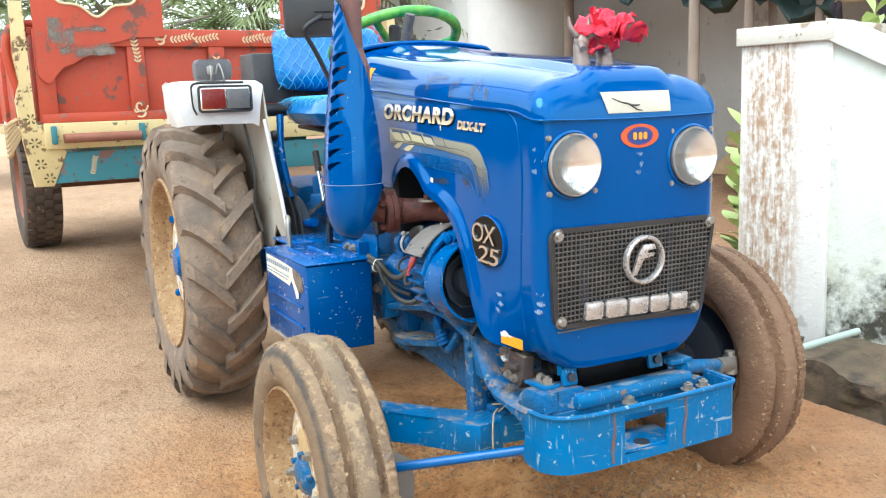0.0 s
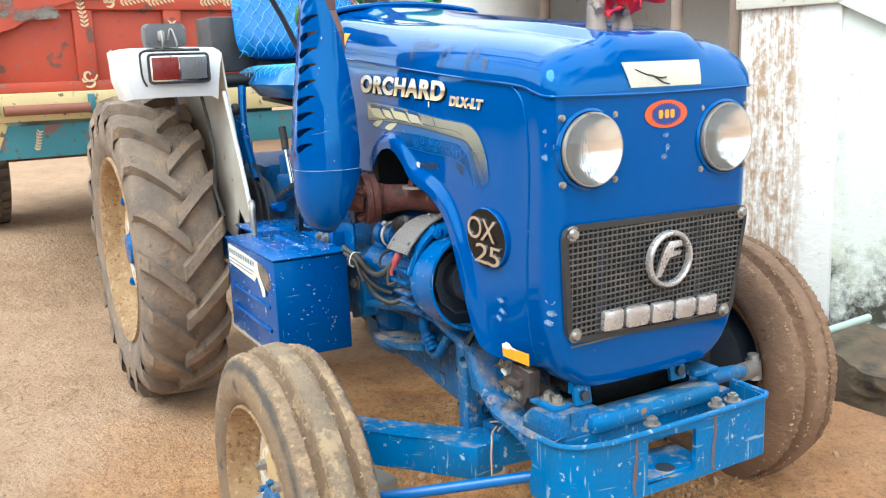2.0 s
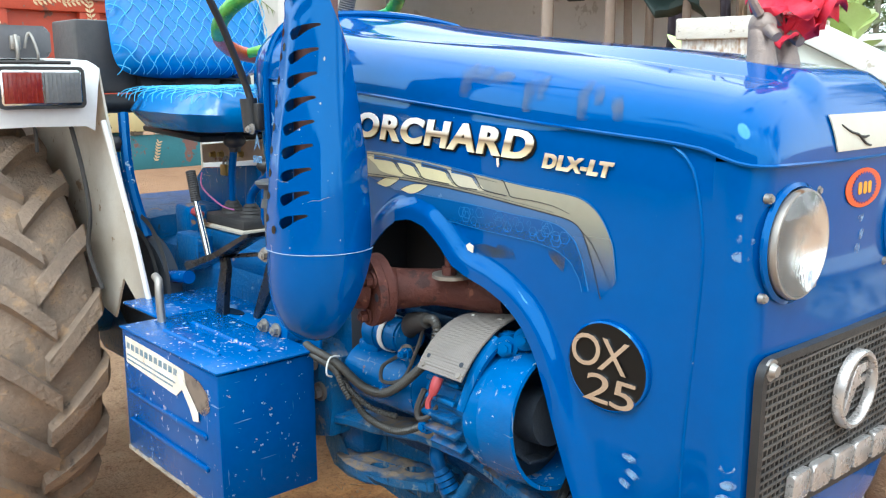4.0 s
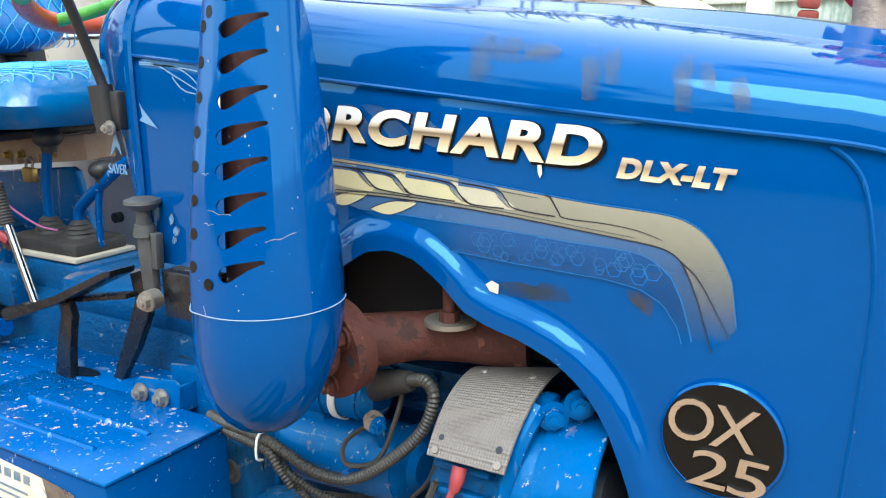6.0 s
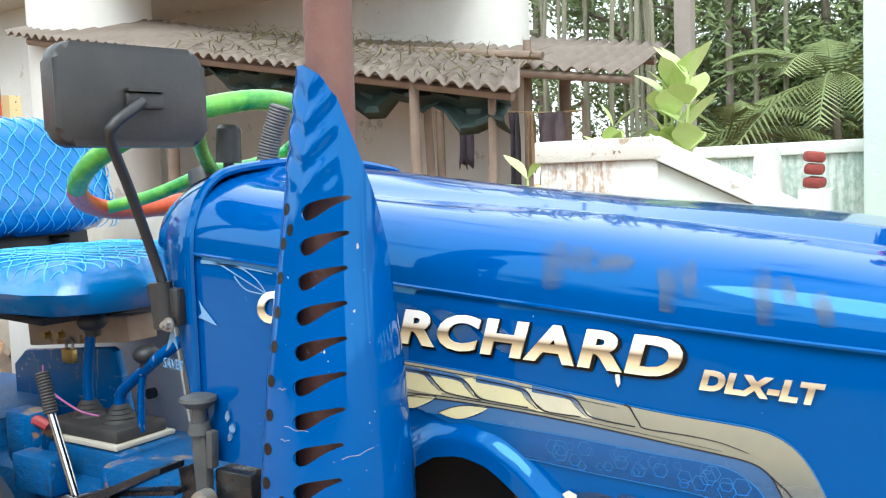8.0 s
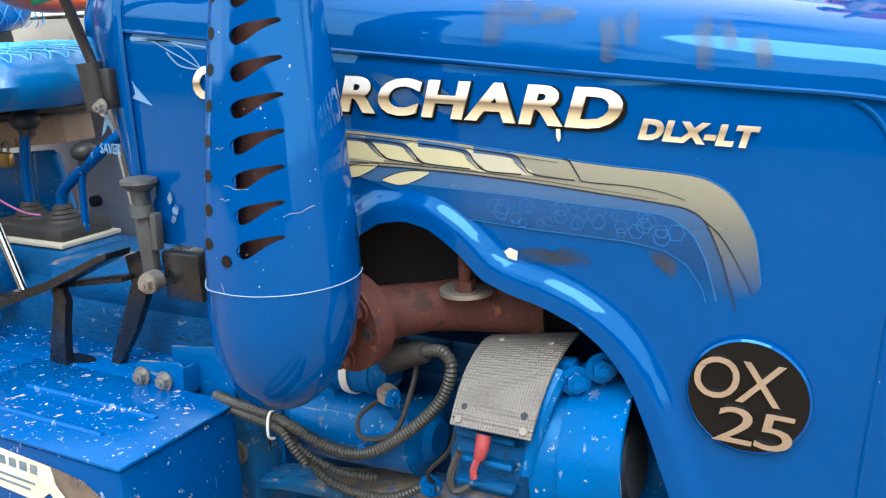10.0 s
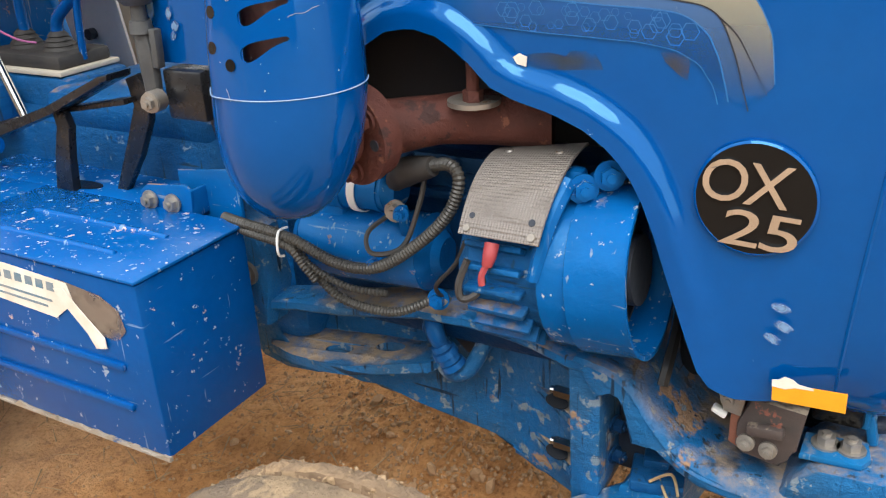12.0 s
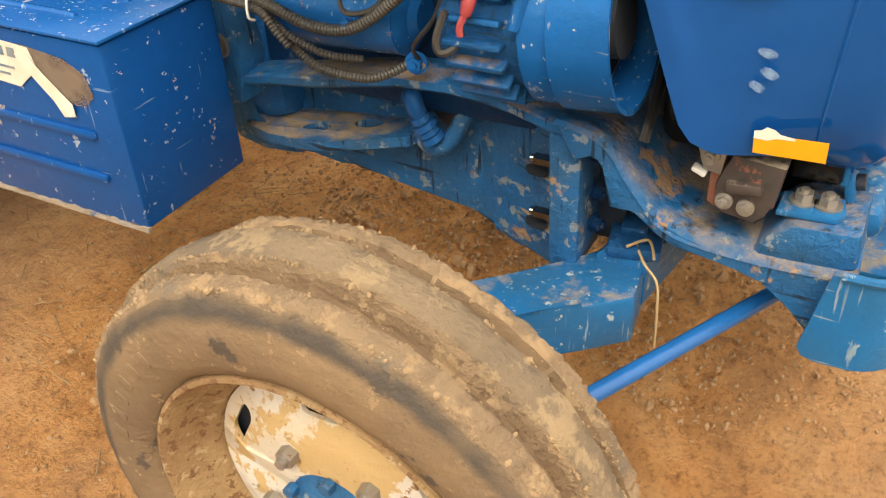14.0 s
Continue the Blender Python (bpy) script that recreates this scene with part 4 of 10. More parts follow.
def headlamp(y):
    m = facing_front(1.8925, y, 0.959)
    bm = bmesh.new()
    lathe(bm, [(0.0, 0.001), (0.056, 0.001), (0.064, 0.004), (0.064, 0.007), (0.060, 0.010), (0.056, 0.006), (0.054, 0.003)], m, 40)
    h = tpart("headlamp", bm, M_BLUE, label="round sealed headlamp in a blue bezel")
    def fluted(name, mat, label, base, rise, depth, solid=0.0):
        """A round surface of 55 mm, domed by rise and fluted from side to side."""
        def at(i, k):
            r, a = 0.0553 * i / 30, 2 * math.pi * k / 110
            u, v = r * math.cos(a), r * math.sin(a)
            wave = depth * math.sin(u / 0.00085 + (0.9 if v > 0.003 else 0)) * ease(0.0553, 0.050, r) * (0.6 if r < 0.012 else 1.0)
            return m @ V(u, v, base + rise * (r / 0.0553) ** 2 + wave)

        bm = bmesh.new()
        rows = [[bm.verts.new(at(i, k)) for k in range(110)] for i in range(1, 31)]
        mid = bm.verts.new(at(0, 0))
        for k in range(110):
            bm.faces.new((mid, rows[0][k], rows[0][(k + 1) % 110]))
        for a, b in zip(rows, rows[1:]):
            for k in range(110):
                bm.faces.new((a[k], b[k], b[(k + 1) % 110], a[(k + 1) % 110]))
        return tpart(name, bm, mat, h, label, solid=solid, angle=80)

    fluted("reflector", M_REFLECT, "silvered reflector bowl", 0.0100, 0.0072, 0.0)
    lens = fluted("lens", M_LAMP_GLASS, "fluted clear lamp glass", 0.0240, -0.0065, 0.0004)
    lens.visible_shadow = False
    bm = bmesh.new()
    lathe(bm, [(0.0555, 0.005), (0.0585, 0.013), (0.0572, 0.0172), (0.0550, 0.0175), (0.0550, 0.010)], m, 40)
    tpart("rim", bm, M_STEEL, h)
    for u, v in ((-0.051, 0.051), (0.051, 0.051), (-0.051, -0.051), (0.051, -0.051)):
        bm = bmesh.new()
        rod(bm, m @ V(u, v, 0.0), m @ V(u, v, 0.006), 0.0052)
        rod(bm, m @ V(u, v, 0.0055), m @ V(u, v, 0.0085), 0.0035, seg=6)
        tpart("screw", bm, M_STEEL, h)


grille()
headlamp(-0.139)
headlamp(0.149)


def thumb_marks(name, places, parent, mat):
    """Groups of pale oval finger marks."""
    for m, pts in places:
        for u, v, a, rx, ry in pts:
            bm = slab(bmesh.new(), [(x + u, y + v) for x, y in ((p[0] * math.cos(radians(a)) - p[1] * math.sin(radians(a)), p[0] * math.sin(radians(a)) + p[1] * math.cos(radians(a))) for p in ellipse(rx, ry, 14))], m, 0.0008)
            if m[1][3] < -0.237:
                for q in bm.verts:
                    q.co = conform(*q.co)
            tpart(name, bm, mat, parent)


M_MARK = ghost_material("pale_paint_dab", (0.24, 0.40, 0.62), 90, 0.45, 0.65)
CORNER = Matrix(((0.80, 0, 0.60, 0), (0.60, 0, -0.80, 0), (0, 1, 0, 0), (0, 0, 0, 1)))
trio = [(0, 0.018, 0, 0.009, 0.0045), (0.004, 0.0, -8, 0.0095, 0.0045), (-0.004, -0.014, -8, 0.009, 0.0042)]
thumb_marks("paint_dab", [(flank(1.767, 0.694), [(u, v, a - 14, x, y) for u, v, a, x, y in trio]), (flank(1.078, 0.928, -0.2385), [(0, 0.014, 70, 0.008, 0.004), (0.007, 0.0, 60, 0.007, 0.005), (0.002, -0.011, 50, 0.006, 0.004)]), (Matrix.Translation((1.8792, -0.2045, 0.968)) @ CORNER, [(u * 0.6, v * 1.25, a, x * 0.95, y * 1.3) for u, v, a, x, y in trio]),
                          (Matrix.Translation((1.8730, -0.2000, 0.700)) @ CORNER, [(u * 0.6, v * 1.1, a, x * 0.95, y * 1.2) for u, v, a, x, y in trio]), (facing_front(1.9000, 0.014, 0.955), [(0, 0.015, 20, 0.009, 0.005), (0.006, -0.004, 60, 0.008, 0.004), (-0.002, -0.02, 40, 0.008, 0.005)])], cowl, M_MARK)


def oval_sticker():
    m = facing_front(1.9000, 0.016, 1.005)
    bm = slab(bmesh.new(), ellipse(0.0455, 0.0225, 32), m, 0.001)
    tpart("oval_sticker", bm, material("orange_red_print", (0.72, 0.10, 0.012), 0.4, alt=(0.62, 0.08, 0.01), scale=30), cowl, "orange oval sticker with blue centre")
    star = [((0.033 if k % 2 else 0.0285) * math.cos(2 * math.pi * k / 56), (0.0185 if k % 2 else 0.0155) * math.sin(2 * math.pi * k / 56)) for k in range(56)]
    bm = slab(bmesh.new(), star, m @ pose(0, 0, 0.0012), 0.0006)
    tpart("print", bm, material("print_blue", (0.02, 0.05, 0.25), 0.4, scale=40), cowl)
    bm = bmesh.new()
    for c in (-0.013, 0.0, 0.012):
        slab(bm, [(x + c, y) for x, y in rounded(0.0085, 0.014, 0.003, 3)], m @ pose(0, 0, 0.002), 0.0006)
    tpart("print_bar", bm, M_YELLOW, cowl)
    # pale worn plate on the rounded front of the bonnet
    bm = bmesh.new()
    rows = []
    for i in range(9):
        f = i / 8
        z = 1.0495 + 0.040 * f
        rows.append([bm.verts.new((bonnet_front(y, z - 0.003 * (1 - t)) + 0.0022, y, z)) for t, y in ((k / 12, (-0.060 - 0.015 * f) * (1 - k / 12) + 0.090 * k / 12) for k in range(13))])
    for a, b in zip(rows, rows[1:]):
        for k in range(12):
            bm.faces.new((a[k], a[k + 1], b[k + 1], b[k]))
    pl = tpart("pale_plate", bm, material("cracked_cream_film", (0.62, 0.60, 0.50), 0.5, alt=(0.50, 0.47, 0.38), scale=10, spots=(0.15, 0.12, 0.09), spot_scale=16, spot_at=0.68), cowl, "cracked cream plastic plate", solid=0.0015)
    bm = bmesh.new()
    for pts in (((-0.050, 1.078), (-0.030, 1.070), (-0.012, 1.066), (0.006, 1.056), (0.020, 1.053)), ((-0.012, 1.066), (0.004, 1.063), (0.014, 1.064))):
        tube(bm, [(bonnet_front(y, z) + 0.0032, y, z) for y, z in pts], [0.0008, 0.0016, 0.0010], 5)
    tpart("crack", bm, M_RUBBER, pl, "dark crack across the plate")


oval_sticker()


# ---- decals on the flank ----
def dpart(name, bm, mat, parent=None, label="", smooth=True, solid=0.0):
    for v in bm.verts:
        v.co = conform(*v.co)
    return tpart(name, bm, mat, parent, label, smooth, solid=solid)


def flank_decals():
    p = right_panel
    bm = fit_width(lettering("ORCHARD", 0.05, 0.002, 0.18, 1.13, 0.0019), 0.348, 0.036)
    bm.transform(flank(1.276, 1.049) @ pose(0, 0, 0, 0, 0, -2.6))
    dpart("lettering", bm, M_FOIL, p, "gold and white foil lettering", smooth=False)
    bm = fit_width(lettering("ORCHARD", 0.05, 0.0008, 0.18, 1.13, 0.0026), 0.353, 0.0395)
    bm.transform(flank(1.2745, 1.046, -0.2382) @ pose(0, 0, 0, 0, 0, -2.6))
    dpart("lettering_shadow", bm, M_BLACK_GLOSS, p, smooth=False)
    bm = fit_width(lettering("DLX-LT", 0.03, 0.0018, 0.2, 1.08, 0.0016), 0.098, 0.0175)
    bm.transform(flank(1.638, 1.027) @ pose(0, 0, 0, 0, 0, -3.2))
    dpart("lettering", bm, M_FOIL_SMALL, p, "small gold lettering", smooth=False)
    bm = fit_width(lettering("O", 0.05, 0.0018, 0.18, 1.0, 0.002), 0.044, 0.037)
    bm.transform(flank(1.137, 1.057))
    dpart("lettering", bm, M_FOIL_LEVEL, p, smooth=False)
    m_gold = material("gold_grey_stripe_film", (0.36, 0.34, 0.25), 0.32, alt=(0.29, 0.28, 0.22), scale=7, spots=(0.20, 0.15, 0.10), spot_scale=26, spot_at=0.70)
    n, l = m_gold.node_tree.nodes, m_gold.node_tree.links
    co, sep, rg, mx = (n.new("ShaderNode" + k) for k in ("TexCoord", "SeparateXYZ", "MapRange", "Mix"))
    l.new(co.outputs["Generated"], sep.inputs[0])
    l.new(sep.outputs[2], rg.inputs["Value"])
    rg.inputs["From Min"].default_value, rg.inputs["From Max"].default_value, rg.inputs["To Max"].default_value = 0.62, 0.0, 0.8
    mx.data_type = "RGBA"
    l.new(rg.outputs["Result"], mx.inputs[0])
    l.new(n["Principled BSDF"].inputs["Base Color"].links[0].from_socket, mx.inputs[6])
    mx.inputs[7].default_value = (0.075, 0.135, 0.20, 1)
    l.new(mx.outputs[2], n["Principled BSDF"].inputs["Base Color"])
    m_grey = material("slate_blue_film", (0.050, 0.130, 0.30), 0.25, alt=(0.065, 0.145, 0.30), scale=9, spots=(0.10, 0.095, 0.08), spot_scale=22, spot_at=0.72)
    m_faded = material("faded_blue_film", (0.003, 0.076, 0.275), 0.2, alt=(0.010, 0.085, 0.27), scale=9, spots=(0.09, 0.09, 0.075), spot_scale=20, spot_at=0.66)
    m_edge = material("dark_stripe_edge", (0.02, 0.022, 0.03), 0.4, scale=20)
    m_pale = material("pale_yellow_leaf_film", (0.66, 0.60, 0.34), 0.3, alt=(0.58, 0.53, 0.33), scale=30)
    m_cream = material("cream_line_film", (0.62, 0.57, 0.41), 0.3, alt=(0.52, 0.49, 0.37), scale=30)
    m_line = material("pale_blue_line_film", (0.02, 0.16, 0.42), 0.35, alt=(0.015, 0.13, 0.38), scale=12)

    # the films have weathered away towards their lower ends
    for mt in (m_gold, m_grey, m_faded):
        n, l = mt.node_tree.nodes, mt.node_tree.links
        co, sep, rg = (n.new("ShaderNode" + k) for k in ("TexCoord", "SeparateXYZ", "MapRange"))
        l.new(co.outputs["Generated"], sep.inputs[0])
        l.new(sep.outputs[2], rg.inputs["Value"])
        rg.inputs["From Min"].default_value, rg.inputs["From Max"].default_value = 0.06, 0.85
        l.new(rg.outputs["Result"], n["Principled BSDF"].inputs["Alpha"])

    def band(upper, lower, mat, name, y, label=""):
        u, l_ = smooth_line([(x, 0, z) for x, z in upper], 6), smooth_line([(x, 0, z) for x, z in lower], 6)
        bm = bmesh.new()
        a = [bm.verts.new((q.x, y, q.z)) for q in u]
        b = [bm.verts.new((q.x, y, q.z)) for q in l_]
        for k in range(len(a) - 1):
            bm.faces.new((a[k], a[k + 1], b[k + 1], b[k]))
        return dpart(name, bm, mat, p, label, smooth=False, solid=0.0003)

    def line(pts, mat, name, y, w0, w1=None, parent=None, label=""):
        """A thin printed line of tapering width along a smooth curve on the flank."""
        q = [V(v.x, v.z) for v in smooth_line([(x, 0, z) for x, z in pts], 6)]
        bm = bmesh.new()
        rows = []
        for k, v in enumerate(q):
            d = (q[min(k + 1, len(q) - 1)] - q[max(k - 1, 0)]).normalized()
            w = (w0 + ((w1 if w1 is not None else w0) - w0) * k / (len(q) - 1)) / 2
            rows.append([bm.verts.new((v.x - d.y * w, y, v.y + d.x * w)), bm.verts.new((v.x + d.y * w, y, v.y - d.x * w))])
        for a, b in zip(rows, rows[1:]):
            bm.faces.new((a[0], b[0], b[1], a[1]))
        return dpart(name, bm, mat, parent or p, label, smooth=False, solid=0.0003)

    up = [(1.30, 1.028), (1.343, 1.0272), (1.395, 1.0235), (1.464, 1.0180), (1.516, 1.0120), (1.565, 1.0070), (1.612, 1.0025), (1.655, 0.9998), (1.683, 0.9973), (1.699, 0.9931), (1.713, 0.9845), (1.724, 0.9716), (1.7327, 0.9557), (1.7373, 0.9427), (1.742, 0.908)]
    lo = [(1.30, 0.9925), (1.341, 0.9925), (1.394, 0.9925), (1.464, 0.9898), (1.510, 0.9868), (1.550, 0.9836), (1.6125, 0.9775), (1.656, 0.9731), (1.679, 0.9696), (1.6926, 0.9625), (1.7013, 0.9491), (1.7060, 0.9380), (1.7104, 0.9276), (1.7160, 0.9090), (1.7231, 0.8856)]
    low2 = [(1.36, 0.978), (1.394, 0.977), (1.4636, 0.9739), (1.510, 0.9722), (1.5332, 0.971), (1.565, 0.9690), (1.5974, 0.9668), (1.645, 0.9645), (1.6681, 0.9597), (1.6854, 0.9471), (1.6920, 0.9360), (1.6969, 0.9257), (1.7010, 0.9120), (1.7040, 0.9020), (1.7066, 0.8917)]
    film = [(1.46, 0.946), (1.485, 0.9448), (1.51, 0.943), (1.54, 0.941), (1.566, 0.9399), (1.5885, 0.9389), (1.61, 0.9378), (1.6285, 0.9369), (1.6577, 0.9322), (1.6700, 0.927), (1.6809, 0.9205), (1.688, 0.911), (1.6927, 0.9044), (1.696, 0.896), (1.698, 0.889)]
    band(up, lo, m_gold, "stripe_decal", -0.2383, "curved gold and grey stripe film")
    band(lo, low2, m_grey, "stripe_shade", -0.2381, "slate blue film under the stripe")
    band(low2, film, m_faded, "faded_film", -0.2379, "worn translucent blue film")
    line(low2, m_line, "stripe_line", -0.2384, 0.0012)
    line(film, m_line, "stripe_line", -0.2384, 0.0008)
    line([(x, z + 0.0012) for x, z in up], m_line, "stripe_line", -0.2382, 0.0010)
    line([(x, z - 0.0030) for x, z in up[:6]], m_edge, "stripe_edge", -0.2387, 0.0011, 0.0003)
    line([(x, z + 0.0032) for x, z in lo[:8]], m_edge, "stripe_edge", -0.2387, 0.0012, 0.0002)
    line(lo, m_edge, "stripe_edge", -0.2388, 0.0012, 0.0010)
    line([(1.6945, 0.9605), (1.7094, 0.9472), (1.7239, 0.9237), (1.737, 0.8996)], m_edge, "stripe_edge", -0.2388, 0.0014, 0.0004)
    # overlapping leaves: pale blades parted by curled slate ribbons with dark outlines
    curls = [[(1.3200, 1.0203), (1.3617, 1.018), (1.3761, 1.0076), (1.3865, 1.0004), (1.4261, 0.9966)],
             [(1.3640, 1.0190), (1.4048, 1.0152), (1.4174, 1.0055), (1.4267, 0.9980), (1.4772, 0.9946)],
             [(1.4250, 1.0165), (1.4715, 1.0116), (1.4821, 1.0021), (1.4938, 0.9934), (1.5299, 0.9918)],
             [(1.4850, 1.0125), (1.5226, 1.0084), (1.5316, 1.0008), (1.5421, 0.9923), (1.5814, 0.9887)]]
    for k, c in enumerate(curls):
        prev = curls[k - 1] if k else [(1.270, 1.0213), (1.300, 1.0200), (1.320, 1.0100), (1.334, 1.0010), (1.376, 0.9975)]
        blade = [prev[1], ((prev[1][0] + c[0][0]) / 2 + 0.012, prev[1][1] + 0.0028), c[1], c[2], c[3], (c[3][0] - 0.006, c[3][1] - 0.0012), (prev[4][0], prev[4][1] - 0.0005), prev[3], prev[2]]
        bm = slab(bmesh.new(), [(v.x, v.z) for v in smooth_line([(x, 0, z) for x, z in blade + blade[:1]], 4)][:-1], flank(0, 0, -0.2382), 0.0004)
        lf = dpart("leaf_decal", bm, m_pale if k < 3 else m_cream, p, "cream leaf blade with a dark outline")
        line([(x - 0.0035, z + 0.0005) for x, z in c], m_grey, "leaf_ribbon", -0.2388, 0.0065, 0.0012, lf)
        line(c, m_edge, "leaf_edge", -0.2390, 0.0013, 0.0011, lf)
        line([(x - 0.0072, z + 0.0008) for x, z in c[:4]], m_edge, "leaf_edge", -0.2390, 0.0006, 0.0004, lf)
    line([(1.5717, 1.0071), (1.5765, 1.0054), (1.5845, 0.993), (1.5908, 0.988), (1.6273, 0.9864), (1.656, 0.9832), (1.6787, 0.9768)], m_edge, "stripe_edge", -0.2388, 0.0018, 0.0004)
    for (x, z), w in (((1.322, 0.984), 1.0), ((1.376, 0.979), 1.1)):
        tip = [(x, z), (x + 0.014 * w, z + 0.0065), (x + 0.030 * w, z + 0.0105), (x + 0.052 * w, z + 0.011), (x + 0.038 * w, z + 0.002), (x + 0.020 * w, z - 0.0040)]
        bm = slab(bmesh.new(), [(v.x, v.z) for v in smooth_line([(a, 0, b) for a, b in tip + tip[:1]], 4)][:-1], flank(0, 0, -0.2384), 0.0004)
        lf = dpart("leaf_decal", bm, m_pale, p)
        line(tip[3:] + tip[:1], m_grey, "leaf_ribbon", -0.2387, 0.0038, 0.0020, lf)
        line(tip[:4], m_edge, "leaf_edge", -0.2389, 0.0010, 0.0008, lf)
    # slate leaf tints behind the first letters
    for x, z, w in ((1.352, 1.058, 0.034), (1.385, 1.057, 0.046), (1.425, 1.052, 0.052)):
        tip = [(x - 0.02, z + 0.028), (x + 0.2 * w, z + 0.024), (x + 0.62 * w, z + 0.012), (x + w, z - 0.008), (x + 0.45 * w, z - 0.006), (x + 0.12 * w, z + 0.008)]
        bm = slab(bmesh.new(), [(v.x, v.z) for v in smooth_line([(a, 0, b) for a, b in tip + tip[:1]], 4)][:-1], flank(0, 0, -0.2371), 0.0003)
        dpart("leaf_tint", bm, ghost_material("pale_slate_tint", (0.10, 0.20, 0.38), 12), p)
    # faint outlines and a peeling arrow towards the rear of the panel
    m_mist = material("pale_mist_film", (0.20, 0.36, 0.58), 0.4, alt=(0.12, 0.28, 0.52), scale=30)
    for pts in (((1.046, 1.126), (1.075, 1.123), (1.105, 1.110), (1.150, 1.090)), ((1.075, 1.123), (1.110, 1.119), (1.135, 1.106), (1.150, 1.090)), ((1.046, 1.124), (1.10, 1.121), (1.16, 1.113)), ((1.10, 1.109), (1.118, 1.094), (1.150, 1.089))):
        line(pts, m_mist, "leaf_outline", -0.2378, 0.0022, 0.0012)
    bm = slab(bmesh.new(), [(1.0395, 1.0785), (1.044, 1.072), (1.0683, 1.0492), (1.055, 1.053), (1.0365, 1.058), (1.043, 1.063)], flank(0, 0, -0.2377), 0.0004)
    dpart("faded_arrow", bm, m_mist, p, "faded pale arrow mark")
    # faint hexagons on the worn film
    random.seed(5)
    for k in range(30):
        x = 1.50 + 0.0058 * k + random.uniform(-0.004, 0.004)
        z, r = 0.957 - 0.03 * (x - 1.5) + random.uniform(-0.010, 0.008), random.uniform(0.0035, 0.0085)
        bm = flat_shapes([ellipse(r, r, 6), ellipse(r * 0.90, r * 0.90, 6)], 0.0002)
        bm.transform(flank(x, z, -0.23815))
        dpart("hexagon_print", bm, m_line, p, smooth=False)
    # drop of foil hanging from a letter
    bm = slab(bmesh.new(), [(1.5646, 1.0338), (1.5683, 1.034), (1.5690, 1.026), (1.5668, 1.0225), (1.5650, 1.0265)], flank(0, 0, -0.2392), 0.001)
    dpart("torn_chip", bm, M_PAPER, p)
    # torn chip, glue ghosts, sticker across the seam
    bm = slab(bmesh.new(), [(-0.006, 0.002), (0.0, 0.006), (0.008, 0.003), (0.007, -0.006), (-0.002, -0.004)], flank(1.517, 0.916, -0.240), 0.001)
    dpart("torn_chip", bm, M_PAPER, p, "torn white paper scrap")
    bm = slab(bmesh.new(), [(1.5212, 0.9207), (1.545, 0.9235), (1.562, 0.921), (1.566, 0.926), (1.5885, 0.9276), (1.5973, 0.911), (1.55, 0.908), (1.5176, 0.907)], flank(0, 0, -0.2372), 0.0004)
    dpart("glue_stain", bm, ghost_material("faded_glue_film", (0.045, 0.065, 0.085), 30), p)
    bm = slab(bmesh.new(), [(1.647, 0.9312), (1.66, 0.930), (1.6736, 0.9249), (1.6719, 0.9071), (1.664, 0.912), (1.6521, 0.9219)], flank(0, 0, -0.2383), 0.0004)
    dpart("glue_stain", bm, ghost_material("brown_glue_film", (0.075, 0.075, 0.07), 30), p)
    ghost = ghost_material("greyed_glue_film", (0.10, 0.125, 0.16), 60)
    for x, w_, f0, f1 in ((1.497, 0.024, 0.10, 0.62), (1.520, 0.030, 0.30, 0.60), (1.555, 0.036, 0.34, 0.56), (1.605, 0.018, 0.06, 0.62), (1.622, 0.014, 0.20, 0.60), (1.682, 0.016, 0.06, 0.62), (1.700, 0.012, 0.25, 0.55), (1.727, 0.014, 0.10, 0.45)):
        bm = bmesh.new()
        rows = []
        for k in range(11):
            a = f0 + (f1 - f0) * k / 10
            ww = w_ * (0.5 + 0.06 * math.sin(k * 0.9 + x * 9))
            sl = 0.010 * (1 - k / 10)
            rows.append([bm.verts.new(bonnet_point(x + sl + q * ww, a, 0.0012)) for q in (-1, 0, 1)])
        for a, b in zip(rows, rows[1:]):
            for k in range(2):
                bm.faces.new((a[k], a[k + 1], b[k + 1], b[k]))
        tpart("glue_ghost", bm, ghost, p)
    m = flank(1.799, 0.6275, -0.2372) @ pose(0, 0, 0, 0, 0, 4)
    bm = slab(bmesh.new(), [(-0.032, -0.010), (0.031, -0.011), (0.032, 0.009), (-0.010, 0.009), (-0.020, 0.006), (-0.032, 0.008)], m, 0.001)
    dpart("reflector_sticker", bm, M_YELLOW, p, "torn orange reflector sticker")
    bm = slab(bmesh.new(), [(-0.032, 0.005), (-0.032, 0.012), (-0.026, 0.013), (-0.021, 0.017), (-0.014, 0.015), (-0.009, 0.011), (0.004, 0.009), (0.004, 0.007), (-0.012, 0.007), (-0.020, 0.004)], m @ pose(0, 0, 0.0008), 0.0008)
    dpart("sticker_backing", bm, M_PAPER, p)
    # round badge
    m = flank(1.736, 0.8105, -0.237)
    bm = slab(bmesh.new(), ellipse(0.050, 0.050, 48), m, 0.006, 0.0015)
    bd = dpart("badge", bm, M_BLACK_GLOSS, p, "round black badge with chrome characters")
    bm = bmesh.new()
    lathe(bm, [(0.0490, 0.0), (0.0520, 0.0), (0.0520, 0.005), (0.0500, 0.0065), (0.0490, 0.005)], m, 48)
    dpart("badge_rim", bm, M_BLUE, p)
